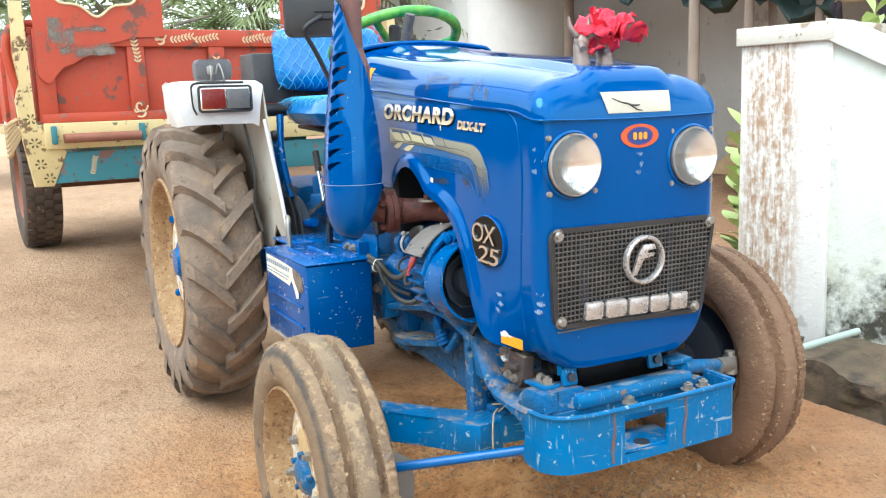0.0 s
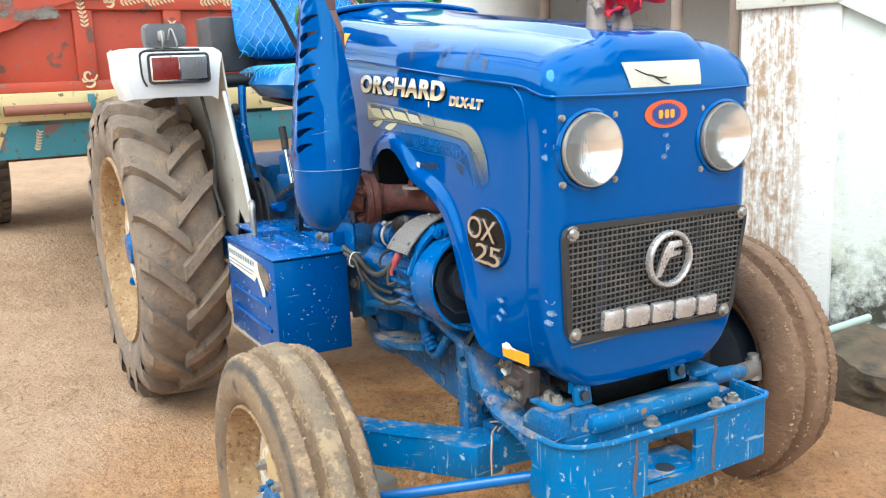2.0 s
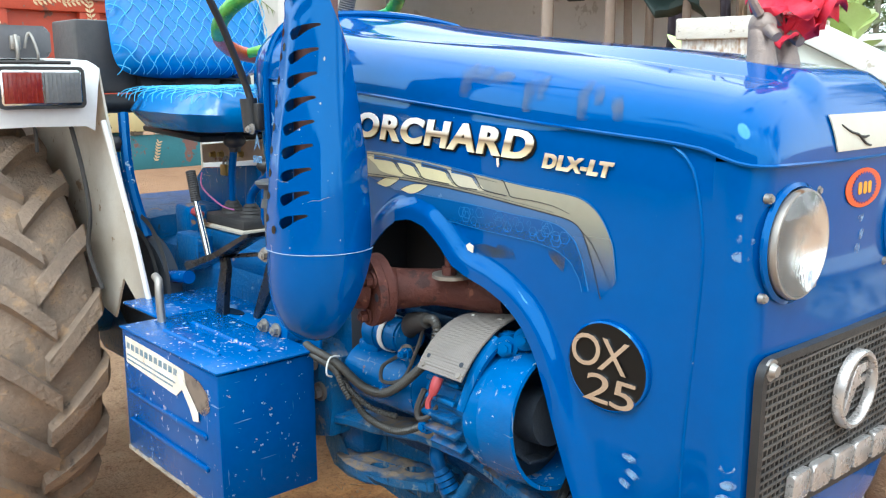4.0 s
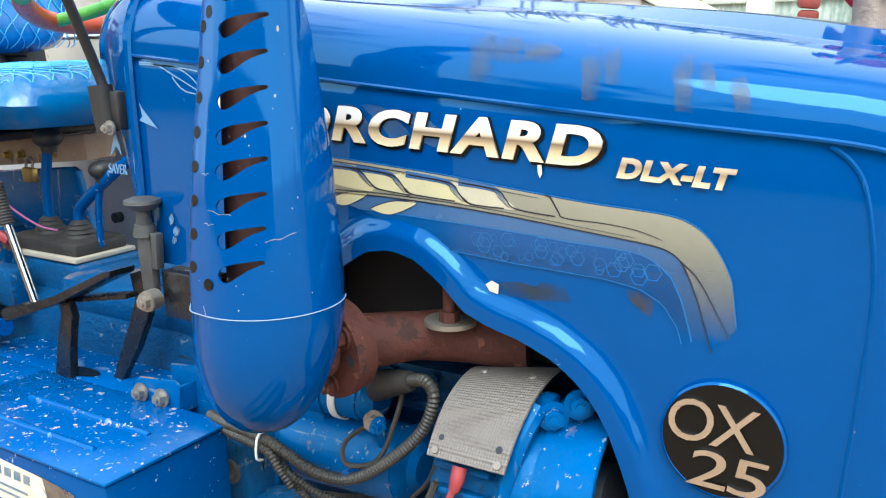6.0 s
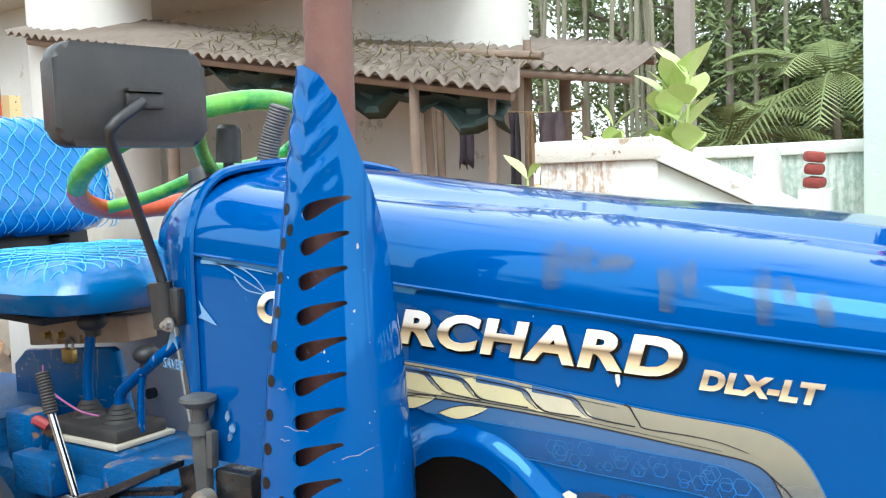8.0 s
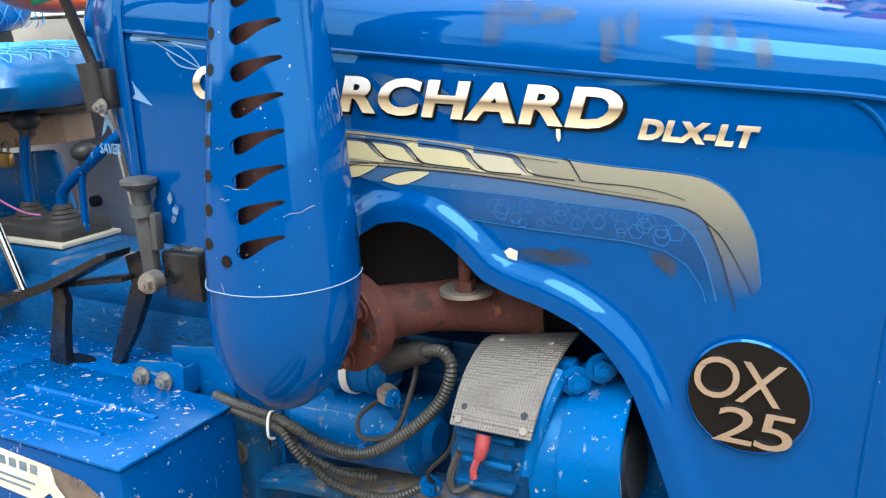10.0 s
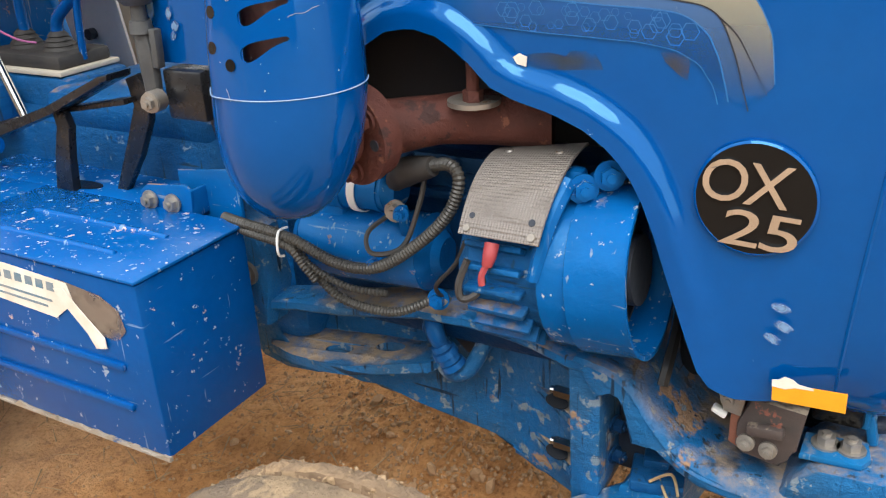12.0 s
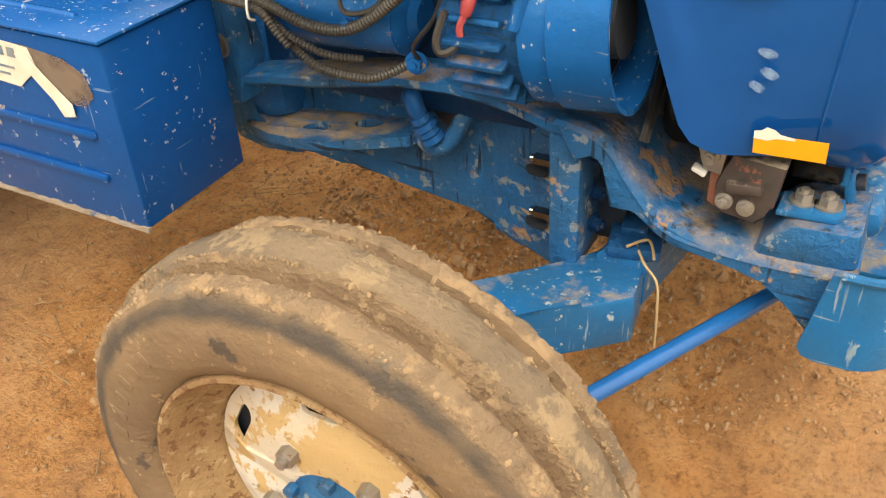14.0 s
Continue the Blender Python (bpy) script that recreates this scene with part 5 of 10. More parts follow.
    for text, w_, h_, x, z in (("OX", 0.0745, 0.0385, -0.0445, -0.003), ("25", 0.0665, 0.034, -0.0275, -0.0425)):
        bm = fit_width(lettering(text, 0.04, 0.003, 0.10, 0.88, 0.0001), w_, h_)
        bm.transform(m @ pose(x, z, 0.0075, 0, 0, -1.5))
        dpart("badge_letters", bm, M_CHROME, bd, smooth=False)
    # sticker on the shoulder of the bonnet, beside the exhaust
    bm = bmesh.new()
    rows = [[bm.verts.new(bonnet_point(1.176 + (0.022 + 0.007 * i / 6) * k / 4, 0.14 + 0.30 * i / 6, 0.0012)) for k in range(5)] for i in range(7)]
    for a, b in zip(rows, rows[1:]):
        for k in range(4):
            bm.faces.new((a[k], a[k + 1], b[k + 1], b[k]))
    tpart("yellow_sticker", bm, M_YELLOW, p, "small yellow sticker")
    # vertical seam to the nose cowl
    bm = bmesh.new()
    tube(bm, [(x, mid_y(x) - half_width(x) + lerp_table(TUCK, z), z) for x, z in ((1.800, 1.058), (1.816, 1.045), (1.828, 1.02), (1.838, 0.95), (1.834, 0.86), (1.828, 0.78), (1.822, 0.70), (1.818, 0.64), (1.816, 0.605))], 0.0022, 6)
    tpart("seam", bm, M_BLUE_WORN, p)


flank_decals()


# ---- wheels ----
def wheel_frame(c, s, toe=0.0, camber=0.0):
    """z outward; s = -1 for the right side."""
    if s < 0:
        m = Matrix(((1, 0, 0, c[0]), (0, 0, -1, c[1]), (0, 1, 0, c[2]), (0, 0, 0, 1)))
    else:
        m = Matrix(((-1, 0, 0, c[0]), (0, 0, 1, c[1]), (0, 1, 0, c[2]), (0, 0, 0, 1)))
    return Matrix.Translation(c) @ pose(0, 0, 0, 0, 0, toe) @ pose(0, 0, 0, camber) @ Matrix.Translation(-Vector(c)) @ m


def rear_wheel(c, s):
    m = wheel_frame(c, s) @ Matrix.Diagonal((0.903, 0.903, 0.95, 1))
    bm = bmesh.new()
    prof = [(0.322, -0.095), (0.335, -0.112), (0.40, -0.128), (0.455, -0.126), (0.490, -0.115), (0.503, -0.09), (0.509, -0.04), (0.510, 0.0), (0.509, 0.04), (0.503, 0.09), (0.490, 0.115), (0.455, 0.126), (0.40, 0.128), (0.335, 0.112), (0.322, 0.095)]
    lathe(bm, prof, m, 72)
    w = tpart("rear_wheel", bm, M_TYRE_REAR, label="dusty rear wheel with a worn lug tyre", angle=60)
    w.name = "rear_wheel"
    n = 19
    for side in (-1, 1):
        for k in range(n):
            bm = bmesh.new()
            a0 = 2 * math.pi * (k + (0.5 if side > 0 else 0)) / n
            rings = []
            for i, (h, da, wd, r) in enumerate(((-0.012, -0.01, 0.022, 0.537), (0.03, 0.075, 0.0215, 0.541), (0.075, 0.165, 0.022, 0.540), (0.115, 0.235, 0.024, 0.529), (0.131, 0.262, 0.026, 0.500), (0.1295, 0.275, 0.026, 0.455))):
                hh = side * h
                base = 0.500 if i < 3 else (0.490 if i == 3 else r - 0.03)
                ring = []
                for rr, ww in ((base, wd * 1.35), (r, wd), (r, -wd), (base, -wd * 1.35)):
                    ang = a0 + (da if s < 0 else math.pi - da) + ww / 0.53
                    jit = 0.003 * noise.noise((k * 1.3, i * 2.1, side + rr * 7))
                    ring.append(bm.verts.new(m @ V((rr + jit) * math.cos(ang), (rr + jit) * math.sin(ang), hh)))
                rings.append(ring)
            for a, b in zip(rings, rings[1:]):
                for j in range(3):
                    bm.faces.new((a[j], a[j + 1], b[j + 1], b[j]))
            bm.faces.new(rings[0])
            bm.faces.new(rings[-1])
            tpart("tread_bar", bm, M_TYRE_REAR, w, angle=35)
    bm = bmesh.new()
    lathe(bm, [(0.335, 0.108), (0.328, 0.120), (0.318, 0.116), (0.305, 0.100), (0.296, 0.060), (0.270, 0.045), (0.262, 0.0), (0.262, -0.05), (0.30, -0.09), (0.33, -0.11)], m, 60)
    tpart("rim", bm, M_RIM, w, "mud-caked yellow steel rim")
    bm = bmesh.new()
    lathe(bm, [(0.268, 0.028), (0.262, 0.036), (0.22, 0.040), (0.17, 0.060), (0.11, 0.066), (0.0, 0.066)], m, 48)
    tpart("disc", bm, M_DISC, w, "white wheel disc with mud splashes")
    bm = bmesh.new()
    lathe(bm, [(0.095, 0.05), (0.09, 0.064), (0.06, 0.070), (0.05, 0.084), (0.0, 0.088)], m, 28)
    tpart("hub", bm, M_BLUE_LIGHT, w)
    for k in range(8):
        a = 2 * math.pi * k / 8
        bm = bmesh.new()
        d = (m.to_3x3() @ V(0, 0, 1))
        bolt(bm, m @ V(0.215 * math.cos(a), 0.215 * math.sin(a), 0.040), d, 0.014, 0.02)
        tpart("wheel_nut", bm, M_BLUE_LIGHT if k % 2 else M_STEEL, w)


PHI = (1 + math.sqrt(5)) / 2
CRUMB = [V(*q).normalized() for q in ((-1, PHI, 0), (1, PHI, 0), (-1, -PHI, 0), (1, -PHI, 0), (0, -1, PHI), (0, 1, PHI), (0, -1, -PHI), (0, 1, -PHI), (PHI, 0, -1), (PHI, 0, 1), (-PHI, 0, -1), (-PHI, 0, 1))]
CRUMB_FACES = ((0, 11, 5), (0, 5, 1), (0, 1, 7), (0, 7, 10), (0, 10, 11), (1, 5, 9), (5, 11, 4), (11, 10, 2), (10, 7, 6), (7, 1, 8), (3, 9, 4), (3, 4, 2), (3, 2, 6), (3, 6, 8), (3, 8, 9), (4, 9, 5), (2, 4, 11), (6, 2, 10), (8, 6, 7), (9, 8, 1))


def front_wheel(c, s, toe, camber, spin=0.0, tread=None, wall=None, size=0.97):
    m = wheel_frame(c, s, toe, camber) @ Matrix.Diagonal((size, size, 0.97, 1))
    bm = bmesh.new()

    def wave(a, i):
        x, y = math.cos(a), math.sin(a)
        w_ = 0.0035 * noise.noise((x * 4, y * 4, i * 0.35 + c[0]))
        if 6 < i < 32:
            w_ += 0.0022 * noise.noise((x * 18, y * 18, i * 0.9))
            if i in (8, 9, 13, 14, 18, 19, 23, 24):
                w_ += 0.007 * (abs(noise.noise((x * 26, y * 26, i * 2.3))) - 0.2) + 0.006 * noise.noise((x * 80, y * 80, i * 3.1))
            if i in (7, 25):
                w_ += 0.006 * noise.noise((x * 40, y * 40, i * 1.3)) + 0.003 * noise.noise((x * 110, y * 110, i * 3.1))
        return w_

    prof = [(0.202, -0.060), (0.209, -0.070), (0.223, -0.077), (0.242, -0.080), (0.262, -0.078), (0.280, -0.073), (0.291, -0.068), (0.298, -0.062), (0.3005, -0.057), (0.3015, -0.046), (0.300, -0.042), (0.2875, -0.038), (0.2870, -0.026), (0.2995, -0.022),
            (0.308, -0.020), (0.312, -0.018), (0.3125, 0.0), (0.312, 0.018), (0.308, 0.020), (0.2995, 0.022), (0.2870, 0.026), (0.2875, 0.038), (0.300, 0.042), (0.3015, 0.046), (0.3005, 0.057), (0.298, 0.062), (0.291, 0.068), (0.280, 0.073), (0.262, 0.078), (0.242, 0.080), (0.223, 0.077), (0.209, 0.070), (0.202, 0.060)]
    lathe(bm, prof, m, 420, wave)
    w = tpart("front_wheel", bm, tread or M_TYRE_FRONT, label="front wheel with a mud-crusted three-rib tyre", angle=70)
    for extra in (wall or M_TYRE_SIDE, M_TYRE_RIB, tread or M_TYRE_GROOVE):
        w.data.materials.append(extra)
    npf = len(prof) - 1
    for i, f in enumerate(w.data.polygons):
        k = min(i % npf, npf - 1 - i % npf)
        if 7 < k < 14:
            k += round(0.7 * noise.noise(f.center * 13) + 0.7 * noise.noise(f.center * 90))
        f.material_index = 1 if k < 6 else 3 if 10 <= k <= 12 else 2 if k > 13 and tread is None else 0
    rub, back = w.data.attributes.new("rubbed", "FLOAT", "POINT"), (OFF @ m).inverted()
    for i, v in enumerate(w.data.vertices):
        q = back @ v.co
        r = math.hypot(q.x, q.y)
        rub.data[i].value = math.exp(-((r - 0.283) / 0.014) ** 2) if abs(q.z) > 0.058 else 0.0
    # crumbs of mud caked along the rib edges
    random.seed(int(c[1] * 100) + 60)
    bm = bmesh.new()
    for k in range(4200):
        a, e = random.uniform(0, 2 * math.pi), random.choice((0, 0, 0, 1, 2, 3, 4, 5, 5))
        r, h = ((0.2985, 0.060), (0.3005, 0.043), (0.3105, 0.020), (0.3105, -0.020), (0.3005, -0.043), (0.2985, -0.060))[e]
        if noise.noise((math.cos(a) * 6, math.sin(a) * 6, e * 3.0)) < -0.12:
            continue
        q = random.uniform(0.0007, 0.0022) if random.random() < 0.93 else random.uniform(0.0022, 0.0038)
        p = m @ V((r - random.uniform(0.0, 0.004)) * math.cos(a), (r - random.uniform(0.0, 0.004)) * math.sin(a), h + random.gauss(0, 0.0022))
        mt = Matrix.Translation(p) @ Euler((a * 3, a * 5, k)).to_matrix().to_4x4() @ Matrix.Diagonal((1.0, random.uniform(0.6, 1.6), random.uniform(0.5, 1.0), 1))
        ring = [bm.verts.new(mt @ (v * q)) for v in CRUMB]
        for tri in CRUMB_FACES:
            bm.faces.new([ring[n] for n in tri])
    tagged(tpart("mud_crust", bm, M_MUD, w, "dry tan mud crumbs", smooth=False), kind="stuff")
    # raised size marks on the wall
    for k in range(6):
        a = radians(168 - 7 * k)
        mm = m @ pose(0.248 * math.cos(a), 0.248 * math.sin(a), 0.0775, 0, 0, math.degrees(a) - 90)
        bm = slab(bmesh.new(), rounded(0.014, 0.020, 0.004, 3), mm, 0.003, 0.001)
        tpart("sidewall_mark", bm, wall or M_TYRE_SIDE, w)
    bm = bmesh.new()
    lathe(bm, [(0.206, 0.062), (0.205, 0.071), (0.200, 0.073), (0.196, 0.069), (0.192, 0.058), (0.187, 0.052), (0.183, 0.034), (0.174, 0.026), (0.166, 0.016), (0.162, -0.005), (0.162, -0.03), (0.188, -0.05), (0.204, -0.066)], m, 56)
    tpart("rim", bm, M_RIM, w, "mud-caked yellow steel rim")
    # disc with oval hand holes, bent to a shallow bowl
    holes = []
    for k in range(6):
        a = radians(60 * k + 22 + spin)
        holes.append([(q[0] * math.cos(a) - q[1] * math.sin(a), q[0] * math.sin(a) + q[1] * math.cos(a)) for q in ((x + 0.136, y) for x, y in rounded(0.020, 0.054, 0.009, 4))])
    bm = flat_shapes([ellipse(0.163, 0.163, 56)] + holes)
    for a in range(10):
        ang = math.pi * a / 10
        bmesh.ops.bisect_plane(bm, geom=bm.verts[:] + bm.edges[:] + bm.faces[:], plane_co=(0, 0, 0), plane_no=(math.cos(ang), math.sin(ang), 0))
    for v in bm.verts:
        r = math.hypot(v.co.x, v.co.y)
        v.co.z = 0.012 + 0.024 * ease(0.160, 0.100, r)
    bmesh.ops.solidify(bm, geom=bm.faces[:], thickness=0.005)
    bm.transform(m)
    tpart("disc", bm, M_DISC, w, "white wheel disc with mud splashes", angle=30)
    bm = bmesh.new()
    lathe(bm, [(0.152, 0.008), (0.152, 0.002), (0.14, 0.0), (0.0, 0.0)], m, 32)
    tpart("drum", bm, M_DARK, w)
    bm = bmesh.new()
    lathe(bm, [(0.054, 0.030), (0.052, 0.036), (0.044, 0.038), (0.038, 0.046), (0.032, 0.050), (0.0, 0.052)], m, 32)
    tpart("hub", bm, M_BLUE_GRIMY, w, "blue hub cap")
    for k in range(5):
        a = radians(72 * k + 40 + spin)
        bm = bmesh.new()
        p = V(0.082 * math.cos(a), 0.082 * math.sin(a), 0.036)
        rod(bm, m @ p, m @ (p + V(0, 0, 0.013)), 0.0115, 0.0105, 6)
        rod(bm, m @ (p + V(0, 0, 0.012)), m @ (p + V(0, 0, 0.020)), 0.006, seg=10)
        tpart("wheel_nut", bm, M_STEEL, w)
    for k in range(5):
        a = radians(72 * k + 4 + spin)
        bm = bmesh.new()
        p = V(0.050 * math.cos(a), 0.050 * math.sin(a), 0.038)
        rod(bm, m @ p, m @ (p + V(0, 0, 0.012)), 0.007, seg=6)
        tpart("hub_bolt", bm, M_BLUE_GRIMY, w)


REAR_C, FRONT_NEAR, FRONT_FAR = (0.028, -0.452, 0.556), (1.472, -0.518, 0.294), (1.568, 0.497, 0.416)
rear_wheel(REAR_C, -1)
rear_wheel((REAR_C[0], 0.452, REAR_C[2]), 1)
front_wheel(FRONT_NEAR, -1, 0, 0, 10)
front_wheel(FRONT_FAR, 1, 0, 0, 30, M_TYRE_FAR, M_TYRE_FAR, 0.925)


# ---- exhaust guard and pipe ----
def exhaust():
    cx, cy = 1.322, -0.342
    bm = bmesh.new()
    rod(bm, (cx - 0.002, cy + 0.006, 0.84), (cx + 0.010, cy + 0.008, 1.17), 0.040, 0.036, seg=24)
    rod(bm, (cx + 0.010, cy + 0.008, 1.17), (cx + 0.012, cy + 0.008, 1.21), 0.036, 0.022, seg=24)
    rod(bm, (cx + 0.012, cy + 0.008, 1.21), (cx + 0.020, cy + 0.008, 1.85), 0.022, seg=20)
    tpart("exhaust_pipe", bm, material("brown_hot_steel", (0.13, 0.055, 0.045), 0.6, alt=(0.20, 0.10, 0.08), scale=12, bump=0.2), label="brown upright exhaust silencer pipe")
    # the guard: a sheet bent about the pipe, leaning and tapering upwards, with nine swept slots
    R = 0.070
    rim_top = [(-150, 1.285), (-140, 1.300), (-120, 1.310), (-95, 1.314), (-75, 1.313), (-48, 1.304), (-22, 1.282), (0, 1.243), (24, 1.198), (46, 1.15), (56, 1.10), (64, 1.02)]
    # outline of one slot along its length: a round bulb that sweeps up to a blunt tip
    under = [(q.x, q.z) for q in smooth_line([(0.0, 0, 0.0), (0.015, 0, -0.0030), (0.06, 0, -0.0056), (0.12, 0, -0.0068), (0.20, 0, -0.0068), (0.32, 0, -0.0044), (0.45, 0, -0.0008), (0.65, 0, 0.0048), (0.85, 0, 0.0084), (0.97, 0, 0.0099), (1.0, 0, 0.0114)], 5)]
    over = [(q.x, q.z) for q in smooth_line([(0.0, 0, 0.0), (0.015, 0, 0.0028), (0.06, 0, 0.0052), (0.12, 0, 0.0068), (0.22, 0, 0.0087), (0.40, 0, 0.0107), (0.70, 0, 0.0126), (0.90, 0, 0.0134), (0.97, 0, 0.0131), (1.0, 0, 0.0114)], 5)]
    slot_from = [(0.949, -56), (1.04, -59), (1.13, -60), (1.19, -61)]
    slot_to = [(0.949, -20), (1.04, -14), (1.13, -10), (1.19, -6)]
    swell = [(0.77, 0.003, 0.0), (0.906, 0.0078, 0.0020), (0.949, 0.0074, 0.0022), (1.04, 0.0034, 0.0034), (1.13, 0.0, 0.0)]

    def place(ang, z, out=0.0):
        r = R + out + 0.003 * math.exp(-((ang + 88) / 10) ** 2) + lerp_table([(a, c) for a, b, c in swell], z)
        r += 0.0028 * math.sin((z - 0.0007 * abs(ang + 62)) * 215) * ease(-110, -92, ang) * ease(-18, -36, ang) * ease(1.205, 1.222, z) * ease(1.308, 1.292, z)
        up = max(0.0, z - 0.93)
        r *= 1 - 1.24 * up
        q = radians(ang - 28)
        return V(cx + lerp_table([(a, b) for a, b, c in swell], z) + 0.066 * up + r * math.cos(q), cy + 0.012 * up + r * math.sin(q), z)

    bm = bmesh.new()
    cols = []
    for k in range(287):
        ang = -150 + 0.75 * k
        top = lerp_table(rim_top, ang)
        zs = [0.905 + 0.025 * ease(58, 64, ang)]
        for i in range(9):
            v = 0.9460 + 0.0300 * i
            u = (ang - lerp_table(slot_from, v)) / (lerp_table(slot_to, v) - lerp_table(slot_from, v))
            u = min(max(u, 0.0), 1.0)
            zs += [v + lerp_table(under, u), v + lerp_table(over, u)]
        last = zs[-1]
        zs += [last + (top - last) * m_ / 16 for m_ in range(1, 17)]
        zs = [min(z, top) for z in zs]
        cols.append([bm.verts.new(place(ang, z)) for z in zs])
    for p_, q_ in zip(cols, cols[1:]):
        for m_ in range(len(p_) - 1):
            if m_ % 2 == 1 and m_ < 18:
                continue
            if (p_[m_ + 1].co - p_[m_].co).length + (q_[m_ + 1].co - q_[m_].co).length > 2e-4:
                bm.faces.new((p_[m_], q_[m_], q_[m_ + 1], p_[m_ + 1]))
    bmesh.ops.remove_doubles(bm, verts=bm.verts[:], dist=0.00005)
    bm.normal_update()
    for f in bm.faces:
        o = f.calc_center_median()
        if f.normal.dot(V(o.x - cx, o.y - cy, 0)) < 0:
            f.normal_flip()
    g = tpart("exhaust_guard", bm, M_BLUE, label="tall blue slotted exhaust heat guard", angle=50, solid=0.002, outward=False)
    # vent holes are flat black discs, coloured as the shade inside
    for ang, z in [(-65, 0.936), (-75, 1.171)] + [(-83, 0.949 + 0.0300 * i) for i in range(9)]:
        bm = bmesh.new()
        ring = [bm.verts.new(place(ang + 4.6 * math.cos(2 * math.pi * n / 14), z + 0.0055 * math.sin(2 * math.pi * n / 14), 0.0005)) for n in range(14)]
        bm.faces.new(ring)
        tpart("vent_hole", bm, M_BLACK_GLOSS, g, "black disc for the shade inside a round vent hole")
    # chips and scratches in the paint
    random.seed(23)
    chips = [(0, 1.155, 0.0024), (-6, 1.10, 0.0016), (-32, 1.067, 0.0013), (-29, 1.059, 0.0008), (7, 1.012, 0.0008), (2, 1.003, 0.0007), (14, 0.925, 0.0009), (-40, 0.915, 0.0009)]
    chips += [(random.uniform(-78, 40), random.uniform(0.915, 1.18), random.uniform(0.0003, 0.0006)) for _ in range(22)]
    m_chip = material("bared_primer_chip", (0.34, 0.40, 0.48), 0.7, alt=(0.40, 0.36, 0.33), scale=200)
    for ang, z, r in chips:
        bm = bmesh.new()
        deg = math.degrees(r / R)
        bm.faces.new([bm.verts.new(place(ang + deg * random.uniform(0.5, 1.1) * math.cos(q), z + 1.3 * r * random.uniform(0.5, 1.1) * math.sin(q), 0.0004)) for q in (2 * math.pi * n / 8 for n in range(8))])
        tpart("paint_chip", bm, m_chip, g)
    for ang, z, da, dz in ((-74, 1.033, 9, 0.001), (-66, 1.002, 22, -0.003), (-70, 0.990, 10, 0.0), (-20, 0.975, 24, 0.006), (-72, 0.915, 5, -0.02)):
        bm = tube(bmesh.new(), [place(ang + da * f, z + dz * f + 0.001 * math.sin(9 * f), 0.0003) for f in (0, 0.25, 0.5, 0.75, 1)], 0.00022, 4)
        tpart("scratch", bm, m_chip, g)
    # tapered lower cup
    bm = bmesh.new()
    rings = []
    for i in range(15):
        t = i / 14
        z = 0.907 - 0.137 * t
        s = math.sqrt(max(0.0, 1 - t ** 2.6))
        r = (R + 0.002) * (0.02 + 0.98 * s) + 0.0004
        ring = []
        for k in range(30):
            a = radians(-150 + (216 - 40 * t) * k / 29 - 28)
            ring.append(bm.verts.new((cx + 0.0078 - 0.011 * t + r * math.cos(a), cy - 0.006 * t + r * math.sin(a), z)))
        rings.append(ring)
    for a, b in zip(rings, rings[1:]):
        for k in range(29):
            bm.faces.new((a[k], a[k + 1], b[k + 1], b[k]))
    tpart("guard_cup", bm, M_BLUE, g, angle=50, solid=0.002)
    bm = bmesh.new()
    tube(bm, [place(a, 0.906, 0.0010) for a in range(-150, 67, 6)], 0.0005, 6, curve=False)
    tpart("seam_bead", bm, material("scratched_seam", (0.35, 0.50, 0.70), 0.5, scale=40), g)
    # manifold
    bm = bmesh.new()
    tube(bm, [(1.347, -0.268, 0.836), (1.352, -0.255, 0.836), (1.362, -0.232, 0.834), (1.405, -0.205, 0.839), (1.46, -0.185, 0.842), (1.52, -0.165, 0.842)], [0.034, 0.033, 0.030, 0.026, 0.029, 0.033], 18)
    mf = tpart("exhaust_manifold", bm, M_RUST, label="rusty brown cast exhaust manifold")
    bm = bmesh.new()
    d, fc = V(0.22, 0.97, 0.06).normalized(), V(1.345, -0.280, 0.836)
    rod(bm, fc, fc + d * 0.012, 0.052, seg=32)
    tpart("pipe_flange", bm, M_RUST, mf)
    bm = rod(bmesh.new(), fc + d * 0.0135, fc + d * 0.026, 0.050, seg=32)
    tpart("pipe_flange", bm, M_RUST, mf)
    bm = rod(bmesh.new(), V(cx + 0.005, cy + 0.015, 0.842), fc, 0.024, 0.027, seg=20)
    tpart("elbow", bm, M_RUST, mf)
    u_ = V(0, 0, 1).cross(d).normalized()
    v_ = d.cross(u_)
    for k, a in enumerate((35, 155, 275)):
        q = radians(a)
        at = fc + (-u_ * math.cos(q) + v_ * math.sin(q)) * 0.037
        bm = bmesh.new()
        rod(bm, at - d * 0.0015, at, 0.012, seg=18)
        bolt(bm, at - d * 0.0015, -d, 0.0085, 0.009)
        tpart("flange_bolt", bm, M_RUST, mf)
    # empty bolt hole: a dark disc for its shade, nothing is cut
    at = fc + (-u_ * math.cos(radians(-5)) + v_ * math.sin(radians(-5))) * 0.037
    tpart("flange_hole", rod(bmesh.new(), at - d * 0.0006, at, 0.006, seg=14), M_DARK, mf)
    bm = bmesh.new()
    rod(bm, (1.455, -0.215, 0.863), (1.455, -0.215, 0.868), 0.027, seg=24)
    tpart("gasket_plate", bm, M_STEEL, mf)
    bm = bmesh.new()
    rod(bm, (1.458, -0.222, 0.868), (1.458, -0.222, 0.915), 0.0065)
    rod(bm, (1.458, -0.222, 0.868), (1.458, -0.222, 0.879), 0.0105, seg=6)
    tpart("stud", bm, M_RUST, mf)


exhaust()


